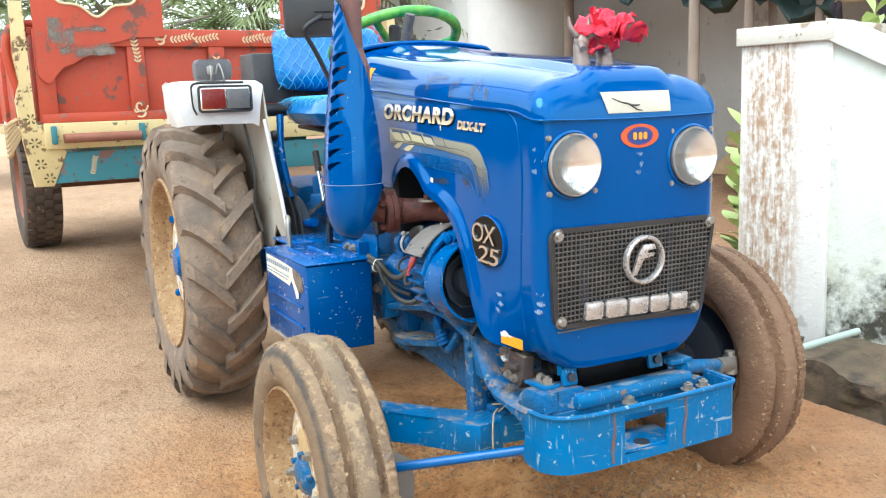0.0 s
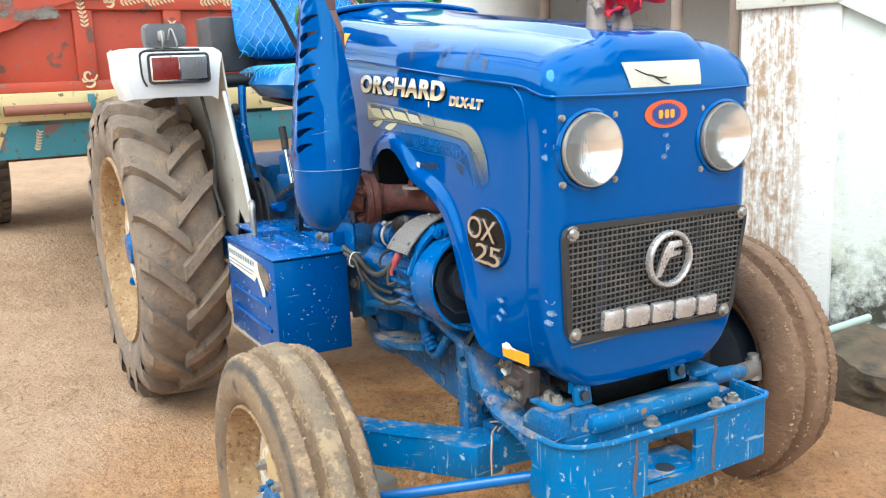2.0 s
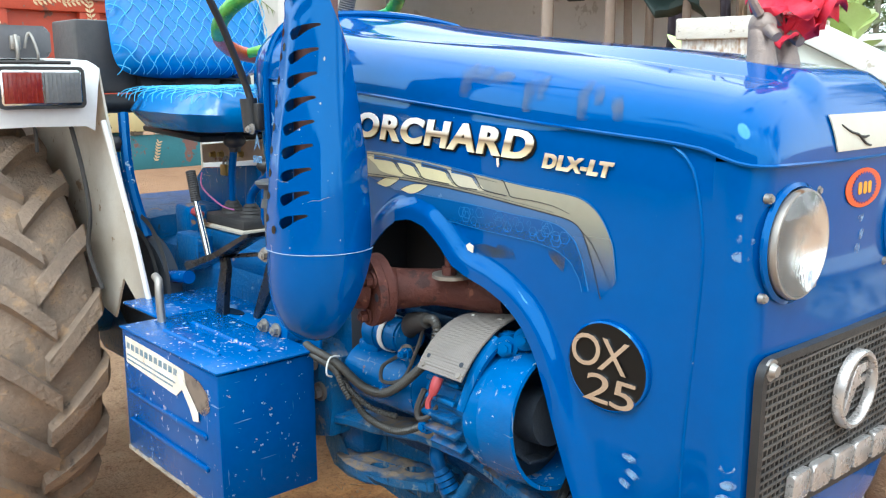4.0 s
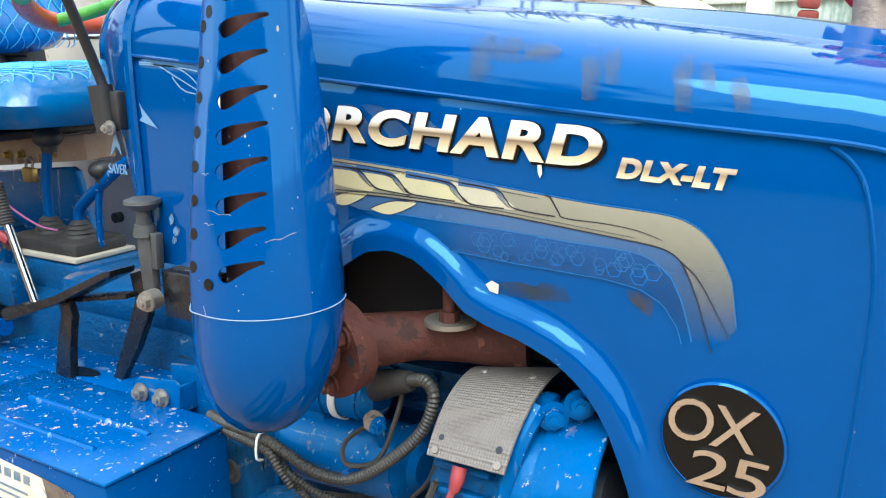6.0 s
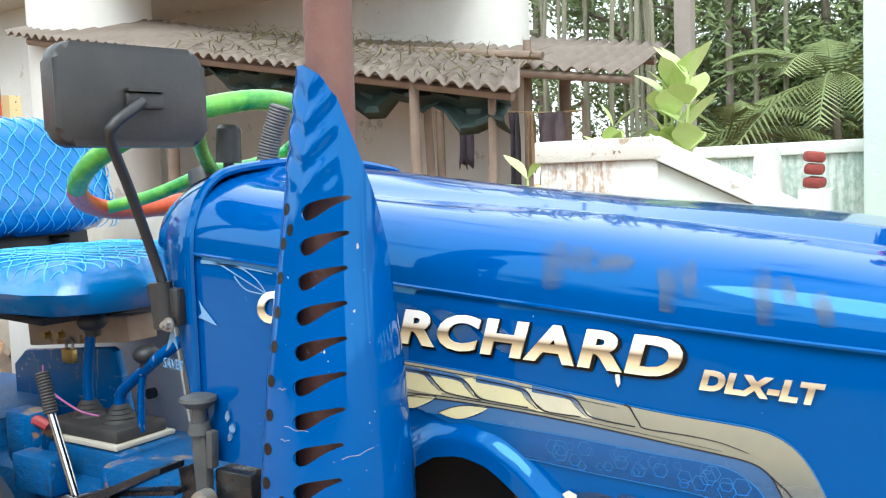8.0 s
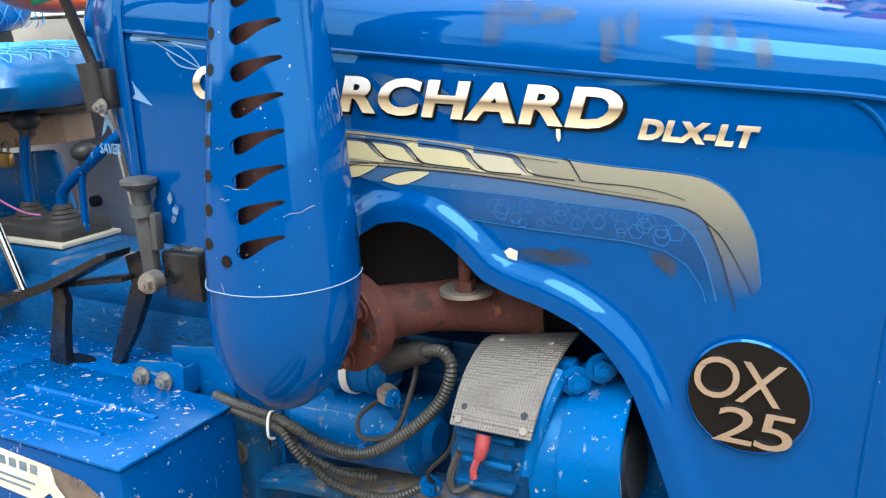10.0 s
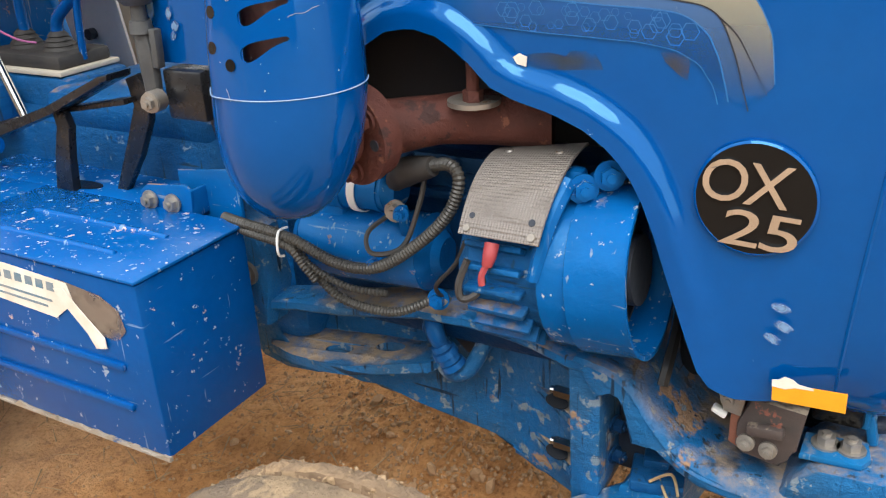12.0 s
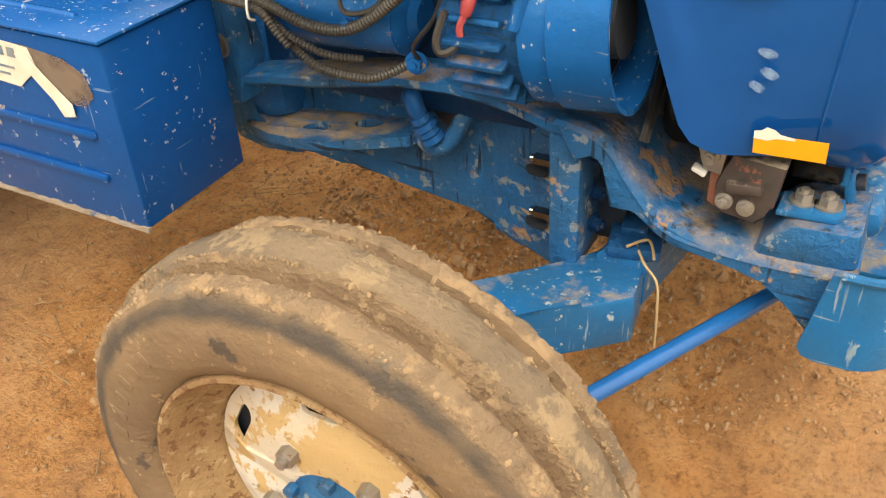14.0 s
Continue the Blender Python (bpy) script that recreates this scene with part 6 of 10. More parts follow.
# ---- engine and castings ----
def engine():
    bm = bmesh.new()
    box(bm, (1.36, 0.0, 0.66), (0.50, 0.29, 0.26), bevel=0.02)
    en = tpart("engine_block", bm, M_BLUE_OILY_SHADE, label="dusty blue cast engine block coloured darker for the shade in the bay")
    # near-black colour stands in for the deep shade above the block
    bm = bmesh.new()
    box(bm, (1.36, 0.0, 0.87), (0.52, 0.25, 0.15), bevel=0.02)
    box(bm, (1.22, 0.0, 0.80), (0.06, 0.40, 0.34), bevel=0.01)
    tpart("cylinder_head", bm, plain("bay_shade_black", (0.008, 0.010, 0.014), 0.7), en, "cylinder head coloured black for the shade under the bonnet")
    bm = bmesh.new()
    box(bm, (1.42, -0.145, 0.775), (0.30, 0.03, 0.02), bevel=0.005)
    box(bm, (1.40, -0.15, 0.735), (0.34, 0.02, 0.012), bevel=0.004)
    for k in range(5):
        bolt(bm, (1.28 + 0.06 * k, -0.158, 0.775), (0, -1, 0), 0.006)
    tpart("block_ledge", bm, M_BLUE_OILY_SHADE, en)
    # radiator plus filler blocks, near-black in place of the shade around them
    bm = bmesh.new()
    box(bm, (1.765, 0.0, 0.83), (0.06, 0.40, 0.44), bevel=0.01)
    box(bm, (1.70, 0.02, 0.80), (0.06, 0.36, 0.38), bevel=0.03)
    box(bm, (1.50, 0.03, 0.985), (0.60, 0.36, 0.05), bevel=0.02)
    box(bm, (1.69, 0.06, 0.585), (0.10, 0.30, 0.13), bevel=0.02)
    tpart("radiator", bm, plain("radiator_and_bay_shade_black", (0.008, 0.008, 0.009), 0.6), en, "radiator and shroud with filler blocks coloured black for the shade in the bay")
    bm = bmesh.new()
    rod(bm, (1.655, 0.0, 0.73), (1.675, 0.0, 0.73), 0.085, seg=28)
    rod(bm, (1.655, -0.05, 0.60), (1.675, -0.05, 0.60), 0.06, seg=28)
    lathe(bm, [(0.055, 0), (0.062, 0.006), (0.058, 0.012), (0.062, 0.018), (0.055, 0.024)], Matrix.Translation((1.652, -0.095, 0.66)) @ pose(0, 0, 0, 0, 90), 28)
    tpart("fan_pulley", bm, M_RUBBER, en)
    bm = bmesh.new()
    tube(bm, [(1.665, -0.235, 0.60), (1.668, -0.20, 0.66), (1.666, -0.175, 0.74), (1.664, -0.15, 0.80)], 0.006, 6)
    tube(bm, [(1.668, -0.155, 0.70), (1.668, -0.10, 0.60), (1.668, -0.05, 0.56)], 0.006, 6)
    tpart("fan_belt", bm, M_BLACK_GLOSS, en)
    # starter motor with its solenoid
    bm = bmesh.new()
    a, z = V(1.215, -0.185, 0.668), V(1.375, -0.18, 0.672)
    rod(bm, a, z, 0.046, seg=30)
    rod(bm, a - V(0.012, 0, 0), a, 0.038, 0.046, seg=30)
    rod(bm, z, z + V(0.012, 0, 0), 0.046, 0.030, seg=30)
    rod(bm, z + V(0.012, 0, 0), z + V(0.02, 0, 0), 0.028, 0.02, seg=20)
    box(bm, (1.245, -0.19, 0.71), (0.05, 0.03, 0.03), bevel=0.006)
    st = tpart("starter_motor", bm, M_BLUE_LIGHT, label="blue starter motor")
    bm = bmesh.new()
    a, z = V(1.245, -0.19, 0.741), V(1.330, -0.188, 0.746)
    rod(bm, a, z, 0.0265, seg=24)
    rod(bm, z, z + V(0.014, 0, 0), 0.0265, 0.018, seg=24)
    for q in (0.3, 0.9):
        p = a.lerp(z, q)
        rod(bm, p - V(0.003, 0, 0), p + V(0.003, 0, 0), 0.0285, seg=24)
    tpart("solenoid", bm, M_BLUE_LIGHT, st)
    bm = bmesh.new()
    lathe(bm, [(0.0275, -0.005), (0.0292, -0.005), (0.0292, 0.005), (0.0275, 0.005)], Matrix.Translation(a.lerp(z, 0.55)) @ pose(0, 0, 0, 0, 90), 24)
    box(bm, a.lerp(z, 0.55) + V(0, -0.02, 0.026), (0.013, 0.010, 0.009), (45, 0, 0), bevel=0.001)
    tpart("cable_tie", bm, M_TIE, st, "white nylon tie")
    bm = bmesh.new()
    tube(bm, [(1.340, -0.195, 0.758), (1.365, -0.210, 0.778), (1.405, -0.218, 0.792)], [0.011, 0.017, 0.011], 12)
    tpart("rubber_boot", bm, M_RUBBER, st)
    for p, r in (((1.345, -0.205, 0.728), 0.009), ((1.400, -0.214, 0.632), 0.0088), ((1.33, -0.232, 0.672), 0.008), ((1.365, -0.225, 0.735), 0.006)):
        bm = bmesh.new()
        bolt(bm, p, (0.2, -1, 0.1), r, 0.010)
        tpart("terminal_bolt", bm, M_BLUE_LIGHT if r < 0.009 else M_STEEL, st)
    bm = bmesh.new()
    box(bm, (1.362, -0.215, 0.722), (0.012, 0.012, 0.04), (20, 0, 15), bevel=0.003)
    tpart("terminal_lug", bm, M_BLUE_LIGHT, st)
    bm = bmesh.new()
    box(bm, (1.402, -0.21, 0.630), (0.018, 0.012, 0.014), (0, 30, 0), bevel=0.003)
    tpart("terminal_block", bm, M_STEEL, st)
    # alternator
    c0, c1 = V(1.452, -0.205, 0.690), V(1.625, -0.203, 0.706)
    ax = (c1 - c0).normalized()
    bm = bmesh.new()
    rod(bm, c0 + ax * 0.02, c0 + ax * 0.10, 0.070, seg=36)
    rod(bm, c0, c0 + ax * 0.02, 0.052, 0.070, seg=36)
    al = tpart("alternator", bm, M_BLUE_CAST, label="blue alternator with cooling fins")
    mm = Matrix.Translation(c0) @ ax.to_track_quat("Z", "Y").to_matrix().to_4x4()
    for k in range(22):
        q = 2 * math.pi * k / 22
        bm = box(bmesh.new(), mm @ V(0.074 * math.cos(q), 0.074 * math.sin(q), 0.052), (0.062, 0.0065, 0.0205), None, 0.002)
        bmesh.ops.rotate(bm, verts=bm.verts[:], cent=mm @ V(0.074 * math.cos(q), 0.074 * math.sin(q), 0.052), matrix=Matrix.Rotation(math.atan2((mm.to_3x3() @ V(math.cos(q), math.sin(q), 0)).z, (mm.to_3x3() @ V(math.cos(q), math.sin(q), 0)).y) - math.pi / 2, 3, "X"))
        tpart("cooling_fin", bm, M_BLUE_CAST, al)
    bm = bmesh.new()
    lathe(bm, [(0.030, 0.105), (0.078, 0.105), (0.082, 0.100), (0.082, 0.128), (0.079, 0.132)], mm, 44)
    tpart("end_frame", bm, M_BLUE_LIGHT, al)
    bm = bmesh.new()
    lathe(bm, [(0.083, 0.128), (0.087, 0.130), (0.0875, 0.185), (0.089, 0.190), (0.084, 0.190), (0.084, 0.130), (0.083, 0.128)], mm, 48)
    tpart("fan_shroud", bm, M_BLUE_LIGHT, al, "bright blue sheet fan shroud")
    bm = bmesh.new()
    rod(bm, mm @ V(0, 0, 0.135), mm @ V(0, 0, 0.178), 0.036, seg=24)
    # added dark disc closes the shroud and stands in for the shade inside
    rod(bm, mm @ V(0, 0, 0.133), mm @ V(0, 0, 0.140), 0.083, seg=36)
    tpart("fan", bm, M_DARK, al)
    for k in range(11):
        q = 2 * math.pi * k / 11
        bm = box(bmesh.new(), mm @ V(0.058 * math.cos(q), 0.058 * math.sin(q), 0.150), (0.020, 0.004, 0.034), (math.degrees(q), 0, 0))
        tpart("fan_blade", bm, M_DARK, al)
    bm = bmesh.new()
    box(bm, mm @ V(0, 0, 0.10) + V(0.012, -0.012, 0.088), (0.022, 0.02, 0.045), (0, 0, 0), 0.006)
    tube(bm, [(1.562, -0.232, 0.800), (1.556, -0.262, 0.770), (1.548, -0.285, 0.715)], [0.011, 0.009, 0.006], 8)
    box(bm, (1.60, -0.20, 0.805), (0.10, 0.014, 0.022), (0, -35, 0), 0.004)
    tpart("tension_arm", bm, M_BLUE_LIGHT, al)
    for p in ((1.578, -0.232, 0.795), (1.60, -0.222, 0.808)):
        bm = bmesh.new()
        bolt(bm, p, (0.5, -0.9, 0.1), 0.010, 0.010)
        tpart("arm_bolt", bm, M_BLUE_LIGHT, al)
    # chequered sheet laid over the alternator
    def sheet(t, f):
        q = radians(100 - 62 * t)
        return V(1.468 + 0.006 * t + (0.098 - 0.014 * t) * f, -0.205 - 0.103 * math.cos(q) - 0.008 * t, 0.716 + 0.096 * math.sin(q) - 0.018 * t * t + 0.016 * f * (1 - t))

    bm = bmesh.new()
    rows = [[bm.verts.new(sheet(i / 14, k / 8)) for k in range(9)] for i in range(15)]
    for p_, q_ in zip(rows, rows[1:]):
        for k in range(8):
            bm.faces.new((p_[k], p_[k + 1], q_[k + 1], q_[k]))
    sh = tpart("heat_shield", bm, M_ALU, label="bent grey chequered sheet metal shield", solid=0.0025)
    # rivets, and dark discs painted as the shade of empty rivet holes
    for t, f, r, mt in ((0.86, 0.13, 0.0036, M_DARK), (0.86, 0.86, 0.0042, M_DARK), (0.955, 0.10, 0.0044, M_STEEL), (0.955, 0.90, 0.0048, M_STEEL), (0.15, 0.20, 0.0048, M_STEEL), (0.20, 0.80, 0.0048, M_STEEL)):
        p_ = sheet(t, f)
        n_ = (sheet(t, min(f + 0.02, 1)) - sheet(t, f)).cross(sheet(max(t - 0.02, 0), f) - sheet(t, f)).normalized()
        bm = rod(bmesh.new(), p_ - n_ * 0.001, p_ + n_ * (0.0006 if mt is M_DARK else 0.0018), r, r * 0.8, 12)
        tpart("rivet_hole" if mt is M_DARK else "rivet", bm, mt, sh)
    # loose red terminal
    bm = bmesh.new()
    tube(bm, [(1.506, -0.285, 0.748), (1.506, -0.291, 0.737), (1.504, -0.294, 0.727)], [0.0075, 0.0072, 0.0052], 10)
    tube(bm, [(1.504, -0.294, 0.728), (1.500, -0.298, 0.717), (1.501, -0.299, 0.708)], 0.0036, 6)
    tpart("red_terminal", bm, M_WIRE_RED, al, "loose red cable end")
    bm = bmesh.new()
    tube(bm, [(1.478, -0.285, 0.725), (1.471, -0.292, 0.70), (1.474, -0.292, 0.685), (1.487, -0.285, 0.69), (1.49, -0.26, 0.71)], 0.004, 6)
    tpart("lead", bm, M_RUBBER, al)
    # conduits
    for pts, r in (([(1.10, -0.225, 0.690), (1.144, -0.24, 0.694), (1.217, -0.243, 0.688), (1.284, -0.245, 0.669), (1.339, -0.244, 0.673), (1.393, -0.240, 0.709), (1.431, -0.236, 0.749), (1.443, -0.232, 0.785), (1.430, -0.226, 0.799), (1.405, -0.218, 0.793)], 0.0068),
                   ([(1.10, -0.222, 0.680), (1.138, -0.235, 0.684), (1.211, -0.238, 0.675), (1.245, -0.238, 0.645), (1.282, -0.235, 0.616), (1.346, -0.228, 0.610), (1.392, -0.215, 0.630)], 0.0055),
                   ([(1.12, -0.232, 0.685), (1.156, -0.245, 0.686), (1.218, -0.250, 0.680), (1.238, -0.250, 0.660), (1.252, -0.246, 0.640)], 0.0050),
                   ([(1.215, -0.245, 0.676), (1.250, -0.242, 0.652), (1.29, -0.232, 0.632), (1.33, -0.215, 0.625)], 0.0045)):
        bm = tube(bmesh.new(), pts, r * 0.84, 12, True, 8, 0.0014)
        tpart("conduit", bm, M_CABLE, en, "black ribbed wiring conduit", smooth=False)
    bm = bmesh.new()
    tube(bm, [(1.345, -0.21, 0.728), (1.325, -0.235, 0.71), (1.335, -0.245, 0.69), (1.37, -0.235, 0.70), (1.385, -0.22, 0.745), (1.39, -0.212, 0.775)], 0.003, 6)
    tube(bm, [(1.405, -0.215, 0.636), (1.41, -0.235, 0.66), (1.445, -0.25, 0.70), (1.46, -0.255, 0.73)], 0.0025, 6)
    tpart("thin_wire", bm, M_RUBBER, en)
    bm = bmesh.new()
    tube(bm, [(1.206, -0.232, 0.696), (1.208, -0.250, 0.698), (1.212, -0.260, 0.688), (1.214, -0.262, 0.674), (1.213, -0.252, 0.668)], 0.0016, 6)
    tpart("conduit_tie", bm, M_TIE, en)


engine()


def castings():
    """The chassis side with its flange and ledge, the fork with ribs, and the saddle that runs to the bumper."""
    bm = bmesh.new()
    foot = [(1.024, 0.43), (1.078, 0.406), (1.153, 0.410), (1.20, 0.414), (1.228, 0.398), (1.29, 0.395), (1.333, 0.399), (1.40, 0.391), (1.452, 0.371), (1.508, 0.358), (1.56, 0.35)]
    side_plate(bm, foot + [(1.575, 0.575), (1.40, 0.595), (1.16, 0.56), (1.13, 0.66), (1.03, 0.66)], -0.105, 0.105, 0.010)
    cs = tpart("side_casting", bm, M_BLUE_GRIMY, label="dusty blue cast chassis side")
    bm = bmesh.new()
    edge = [(1.10, 0.556), (1.162, 0.568), (1.24, 0.580), (1.30, 0.593), (1.362, 0.604), (1.427, 0.607), (1.47, 0.604), (1.505, 0.598), (1.551, 0.585), (1.575, 0.583)]
    rows = []
    for x, z in edge:
        w = 0.200 - 0.012 * ease(1.30, 1.12, x)
        rows.append([bm.verts.new((x, y, zz)) for y, zz in ((-w + 0.004, z - 0.016), (-w, z - 0.012), (-w, z - 0.003), (-w + 0.004, z), (-0.15, z + 0.002), (-0.09, z + 0.004), (-0.09, z - 0.03), (-0.15, z - 0.022))])
    for p, q in zip(rows, rows[1:]):
        for k in range(8):
            bm.faces.new((p[k], p[(k + 1) % 8], q[(k + 1) % 8], q[k]))
    bm.faces.new(rows[0])
    bm.faces.new(rows[-1])
    tpart("top_flange", bm, M_BLUE_GRIMY, cs)
    bm = bmesh.new()
    side_plate(bm, [(1.045, 0.50), (1.115, 0.520), (1.128, 0.58), (1.118, 0.66), (1.09, 0.682), (1.05, 0.68)], -0.195, -0.10, 0.008)
    tpart("mount_lug", bm, M_BLUE_GRIMY, cs)
    for p in ((1.098, -0.197, 0.600), (1.075, -0.197, 0.65)):
        bm = bmesh.new()
        rod(bm, V(*p), V(*p) + V(0, -0.003, 0), 0.017, seg=20)
        bolt(bm, V(*p) + V(0, -0.003, 0), (0, -1, 0), 0.011, 0.010)
        tpart("mount_bolt", bm, M_STEEL, cs)
    # web under the flange, curving into a ledge with two holes
    bm = bmesh.new()
    side_plate(bm, [(1.02, 0.57), (1.03, 0.47), (1.055, 0.435), (1.10, 0.425), (1.16, 0.43), (1.14, 0.46), (1.09, 0.475), (1.075, 0.57)], -0.150, -0.10, 0.010)
    tpart("web", bm, M_BLUE_GRIMY, cs)
    bm = flat_shapes([[(1.06, -0.09), (1.065, -0.135), (1.085, -0.160), (1.13, -0.172), (1.20, -0.186), (1.235, -0.188), (1.345, -0.162), (1.352, -0.152), (1.352, -0.09)], ellipse(0.0225, 0.0125, 20, (1.195, -0.146)), ellipse(0.0225, 0.0125, 20, (1.268, -0.128))], 0.014)
    for v in bm.verts:
        v.co.z += 0.462 + 0.16 * max(0.0, v.co.x - 1.13)
    tpart("ledge", bm, M_BLUE_GRIMY, cs)
    for x in (1.155, 1.29):
        bm = bmesh.new()
        rows = [(-0.10, 0.555), (-0.135, 0.560), (-0.10, 0.50)]
        f = [[bm.verts.new((x + dx, y, z)) for y, z in rows] for dx in (-0.006, 0.006)]
        bm.faces.new(f[0])
        bm.faces.new(f[1][::-1])
        for k in range(3):
            bm.faces.new((f[0][k], f[0][(k + 1) % 3], f[1][(k + 1) % 3], f[1][k]))
        tpart("gusset", bm, M_BLUE_GRIMY, cs)
    # pocket with the drain plug; a dark plate gives the pocket its shade
    bm = bmesh.new()
    tube(bm, [(1.352, -0.118, 0.545), (1.350, -0.135, 0.520), (1.358, -0.142, 0.496), (1.375, -0.145, 0.487), (1.395, -0.143, 0.497), (1.410, -0.134, 0.525), (1.416, -0.118, 0.552)], 0.011, 10)
    tpart("plug_boss", bm, M_BLUE_GRIMY, cs)
    bm = bmesh.new()
    side_plate(bm, [(1.356, 0.552), (1.356, 0.515), (1.375, 0.497), (1.396, 0.508), (1.408, 0.552)], -0.1075, -0.10, 0.001)
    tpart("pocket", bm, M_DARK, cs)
    m_plug = material("bright_blue_plug", (0.003, 0.095, 0.32), 0.3, alt=(0.02, 0.09, 0.24), scale=40, tint=(0.25, 0.62, 1.0))
    bm = bmesh.new()
    for k, r in enumerate((0.017, 0.015, 0.017, 0.013)):
        p = V(1.378, -0.150, 0.502) + V(-0.004, -0.002, 0.0085) * k
        rod(bm, p, p + V(-0.0032, -0.0016, 0.0070), r, r * 0.93, 20)
    tpart("drain_plug", bm, m_plug, cs)
    bm = bmesh.new()
    tube(bm, [(1.364, -0.157, 0.535), (1.360, -0.160, 0.548), (1.355, -0.157, 0.560), (1.347, -0.15, 0.556), (1.343, -0.148, 0.545)], [0.010, 0.012, 0.012, 0.010, 0.009], 10)
    tpart("plug_cap", bm, m_plug, cs)
    # fork: an upright plate, triangular ribs and shiny bolts beside it
    bm = bmesh.new()
    side_plate(bm, [(1.547, 0.579), (1.586, 0.575), (1.587, 0.405), (1.580, 0.378), (1.565, 0.366), (1.551, 0.380)], -0.192, -0.095, 0.005)
    tpart("fork", bm, M_BLUE_GRIMY, cs)
    bm = slab(bmesh.new(), [(1.40, -0.100), (1.44, -0.109), (1.50, -0.135), (1.55, -0.160), (1.55, -0.095)], pose(0, 0, 0.362), 0.205, 0.003)
    for v in bm.verts:
        v.co.z += 0.14 * max(0.0, 1.50 - v.co.x) * (1 if v.co.z < 0.46 else 0.1)
    tpart("flared_wall", bm, M_BLUE_GRIMY, cs)
    for z, y0 in ((0.490, -0.188), (0.418, -0.186), (0.368, -0.150)):
        bm = bmesh.new()
        pts = [(1.435, -0.10, z - 0.004), (1.475, -0.118, z - 0.002), (1.55, y0, z + 0.006), (1.55, -0.10, z + 0.006)]
        up = [bm.verts.new(p) for p in pts]
        dn = [bm.verts.new((x, y, zz - 0.013)) for x, y, zz in pts]
        bm.faces.new(up)
        bm.faces.new(dn[::-1])
        for k in range(4):
            bm.faces.new((up[k], up[(k + 1) % 4], dn[(k + 1) % 4], dn[k]))
        bmesh.ops.bevel(bm, geom=bm.edges[:], offset=0.003, segments=2, affect="EDGES")
        tpart("rib", bm, M_BLUE_GRIMY, cs)
    for z in (0.504, 0.432):
        # flat black ovals drawn as the shaded hollows below the bolts
        bm = flat_shapes([ellipse(0.017, 0.011, 18)], 0.001)
        bm.transform(Matrix.Translation((1.524, -0.166, z - 0.0046)) @ pose(0, 0, 0, 0, 0, -32))
        tpart("bolt_pocket", bm, plain("pocket_shade_black", (0.01, 0.012, 0.016), 0.8), cs)
        bm = bmesh.new()
        rod(bm, (1.524, -0.168, z + 0.012), (1.548, -0.172, z + 0.014), 0.0080, seg=6)
        rod(bm, (1.518, -0.167, z + 0.0115), (1.548, -0.172, z + 0.014), 0.0052, seg=10)
        tpart("shiny_bolt", bm, M_CHROME, cs)
    # saddle: arch leg and lip sweeping down to the bumper
    up = [(1.560, 0.586), (1.571, 0.585), (1.604, 0.577), (1.622, 0.564), (1.642, 0.535), (1.664, 0.507), (1.678, 0.490), (1.707, 0.477), (1.745, 0.472), (1.80, 0.470), (1.880, 0.474)]
    lo = [(1.880, 0.40), (1.85, 0.394), (1.826, 0.428), (1.796, 0.451), (1.769, 0.459), (1.747, 0.460), (1.70, 0.4645), (1.675, 0.478), (1.655, 0.502), (1.644, 0.496), (1.625, 0.497), (1.619, 0.545), (1.612, 0.555), (1.600, 0.559), (1.589, 0.553), (1.585, 0.54)]
    su = None
    for s in (-1, 1):
        bm = bmesh.new()
        side_plate(bm, up + lo, *((-0.205, -0.150) if s < 0 else (0.150, 0.205)), 0.0035)
        o = tpart("front_support", bm, M_BLUE_GRIMY, label="curved blue cast front support arm")
        su = su or o
    bm = bmesh.new()
    line = smooth_line([(x, 0, z) for x, z in up], 4)
    rows = []
    for q in line:
        ys = (-0.207, -0.2035, -0.196, -0.186, -0.170, 0.170, 0.186, 0.196, 0.2035, 0.207)
        hs = (-0.004, 0.001, 0.003, 0.001, -0.002, -0.002, 0.001, 0.003, 0.001, -0.004)
        rows.append([bm.verts.new((q.x + 0.4 * h, y, q.z + h + 0.0035 + 0.010 * ease(-0.205, -0.18, y) * ease(1.60, 1.68, q.x))) for y, h in zip(ys, hs)])
    for p, q in zip(rows, rows[1:]):
        for k in range(9):
            bm.faces.new((p[k], p[k + 1], q[k + 1], q[k]))
    tpart("saddle", bm, M_BLUE_GRIMY, su, "dusty blue cast saddle", solid=0.008)
    bm = bmesh.new()
    side_plate(bm, [(1.772, 0.47), (1.790, 0.500), (1.802, 0.515), (1.815, 0.520), (1.875, 0.522), (1.880, 0.47)], -0.198, -0.10, 0.007)
    tpart("bolt_boss", bm, M_BLUE_GRIMY, su)
    # dark plate behind the slot, in place of the shade within it
    bm = bmesh.new()
    side_plate(bm, [(1.586, 0.55), (1.62, 0.55), (1.625, 0.50), (1.62, 0.40), (1.586, 0.40)], -0.125, -0.10, 0.002)
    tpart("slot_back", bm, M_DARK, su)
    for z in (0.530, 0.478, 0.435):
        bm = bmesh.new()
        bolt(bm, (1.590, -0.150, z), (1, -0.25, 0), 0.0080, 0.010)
        tpart("slot_bolt", bm, M_BLUE_OILY_SHADE, su)
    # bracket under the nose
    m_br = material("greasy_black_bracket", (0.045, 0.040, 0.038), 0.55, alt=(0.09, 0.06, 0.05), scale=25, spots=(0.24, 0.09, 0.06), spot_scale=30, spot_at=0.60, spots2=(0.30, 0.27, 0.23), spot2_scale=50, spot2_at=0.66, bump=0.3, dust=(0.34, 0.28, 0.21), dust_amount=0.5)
    bm = bmesh.new()
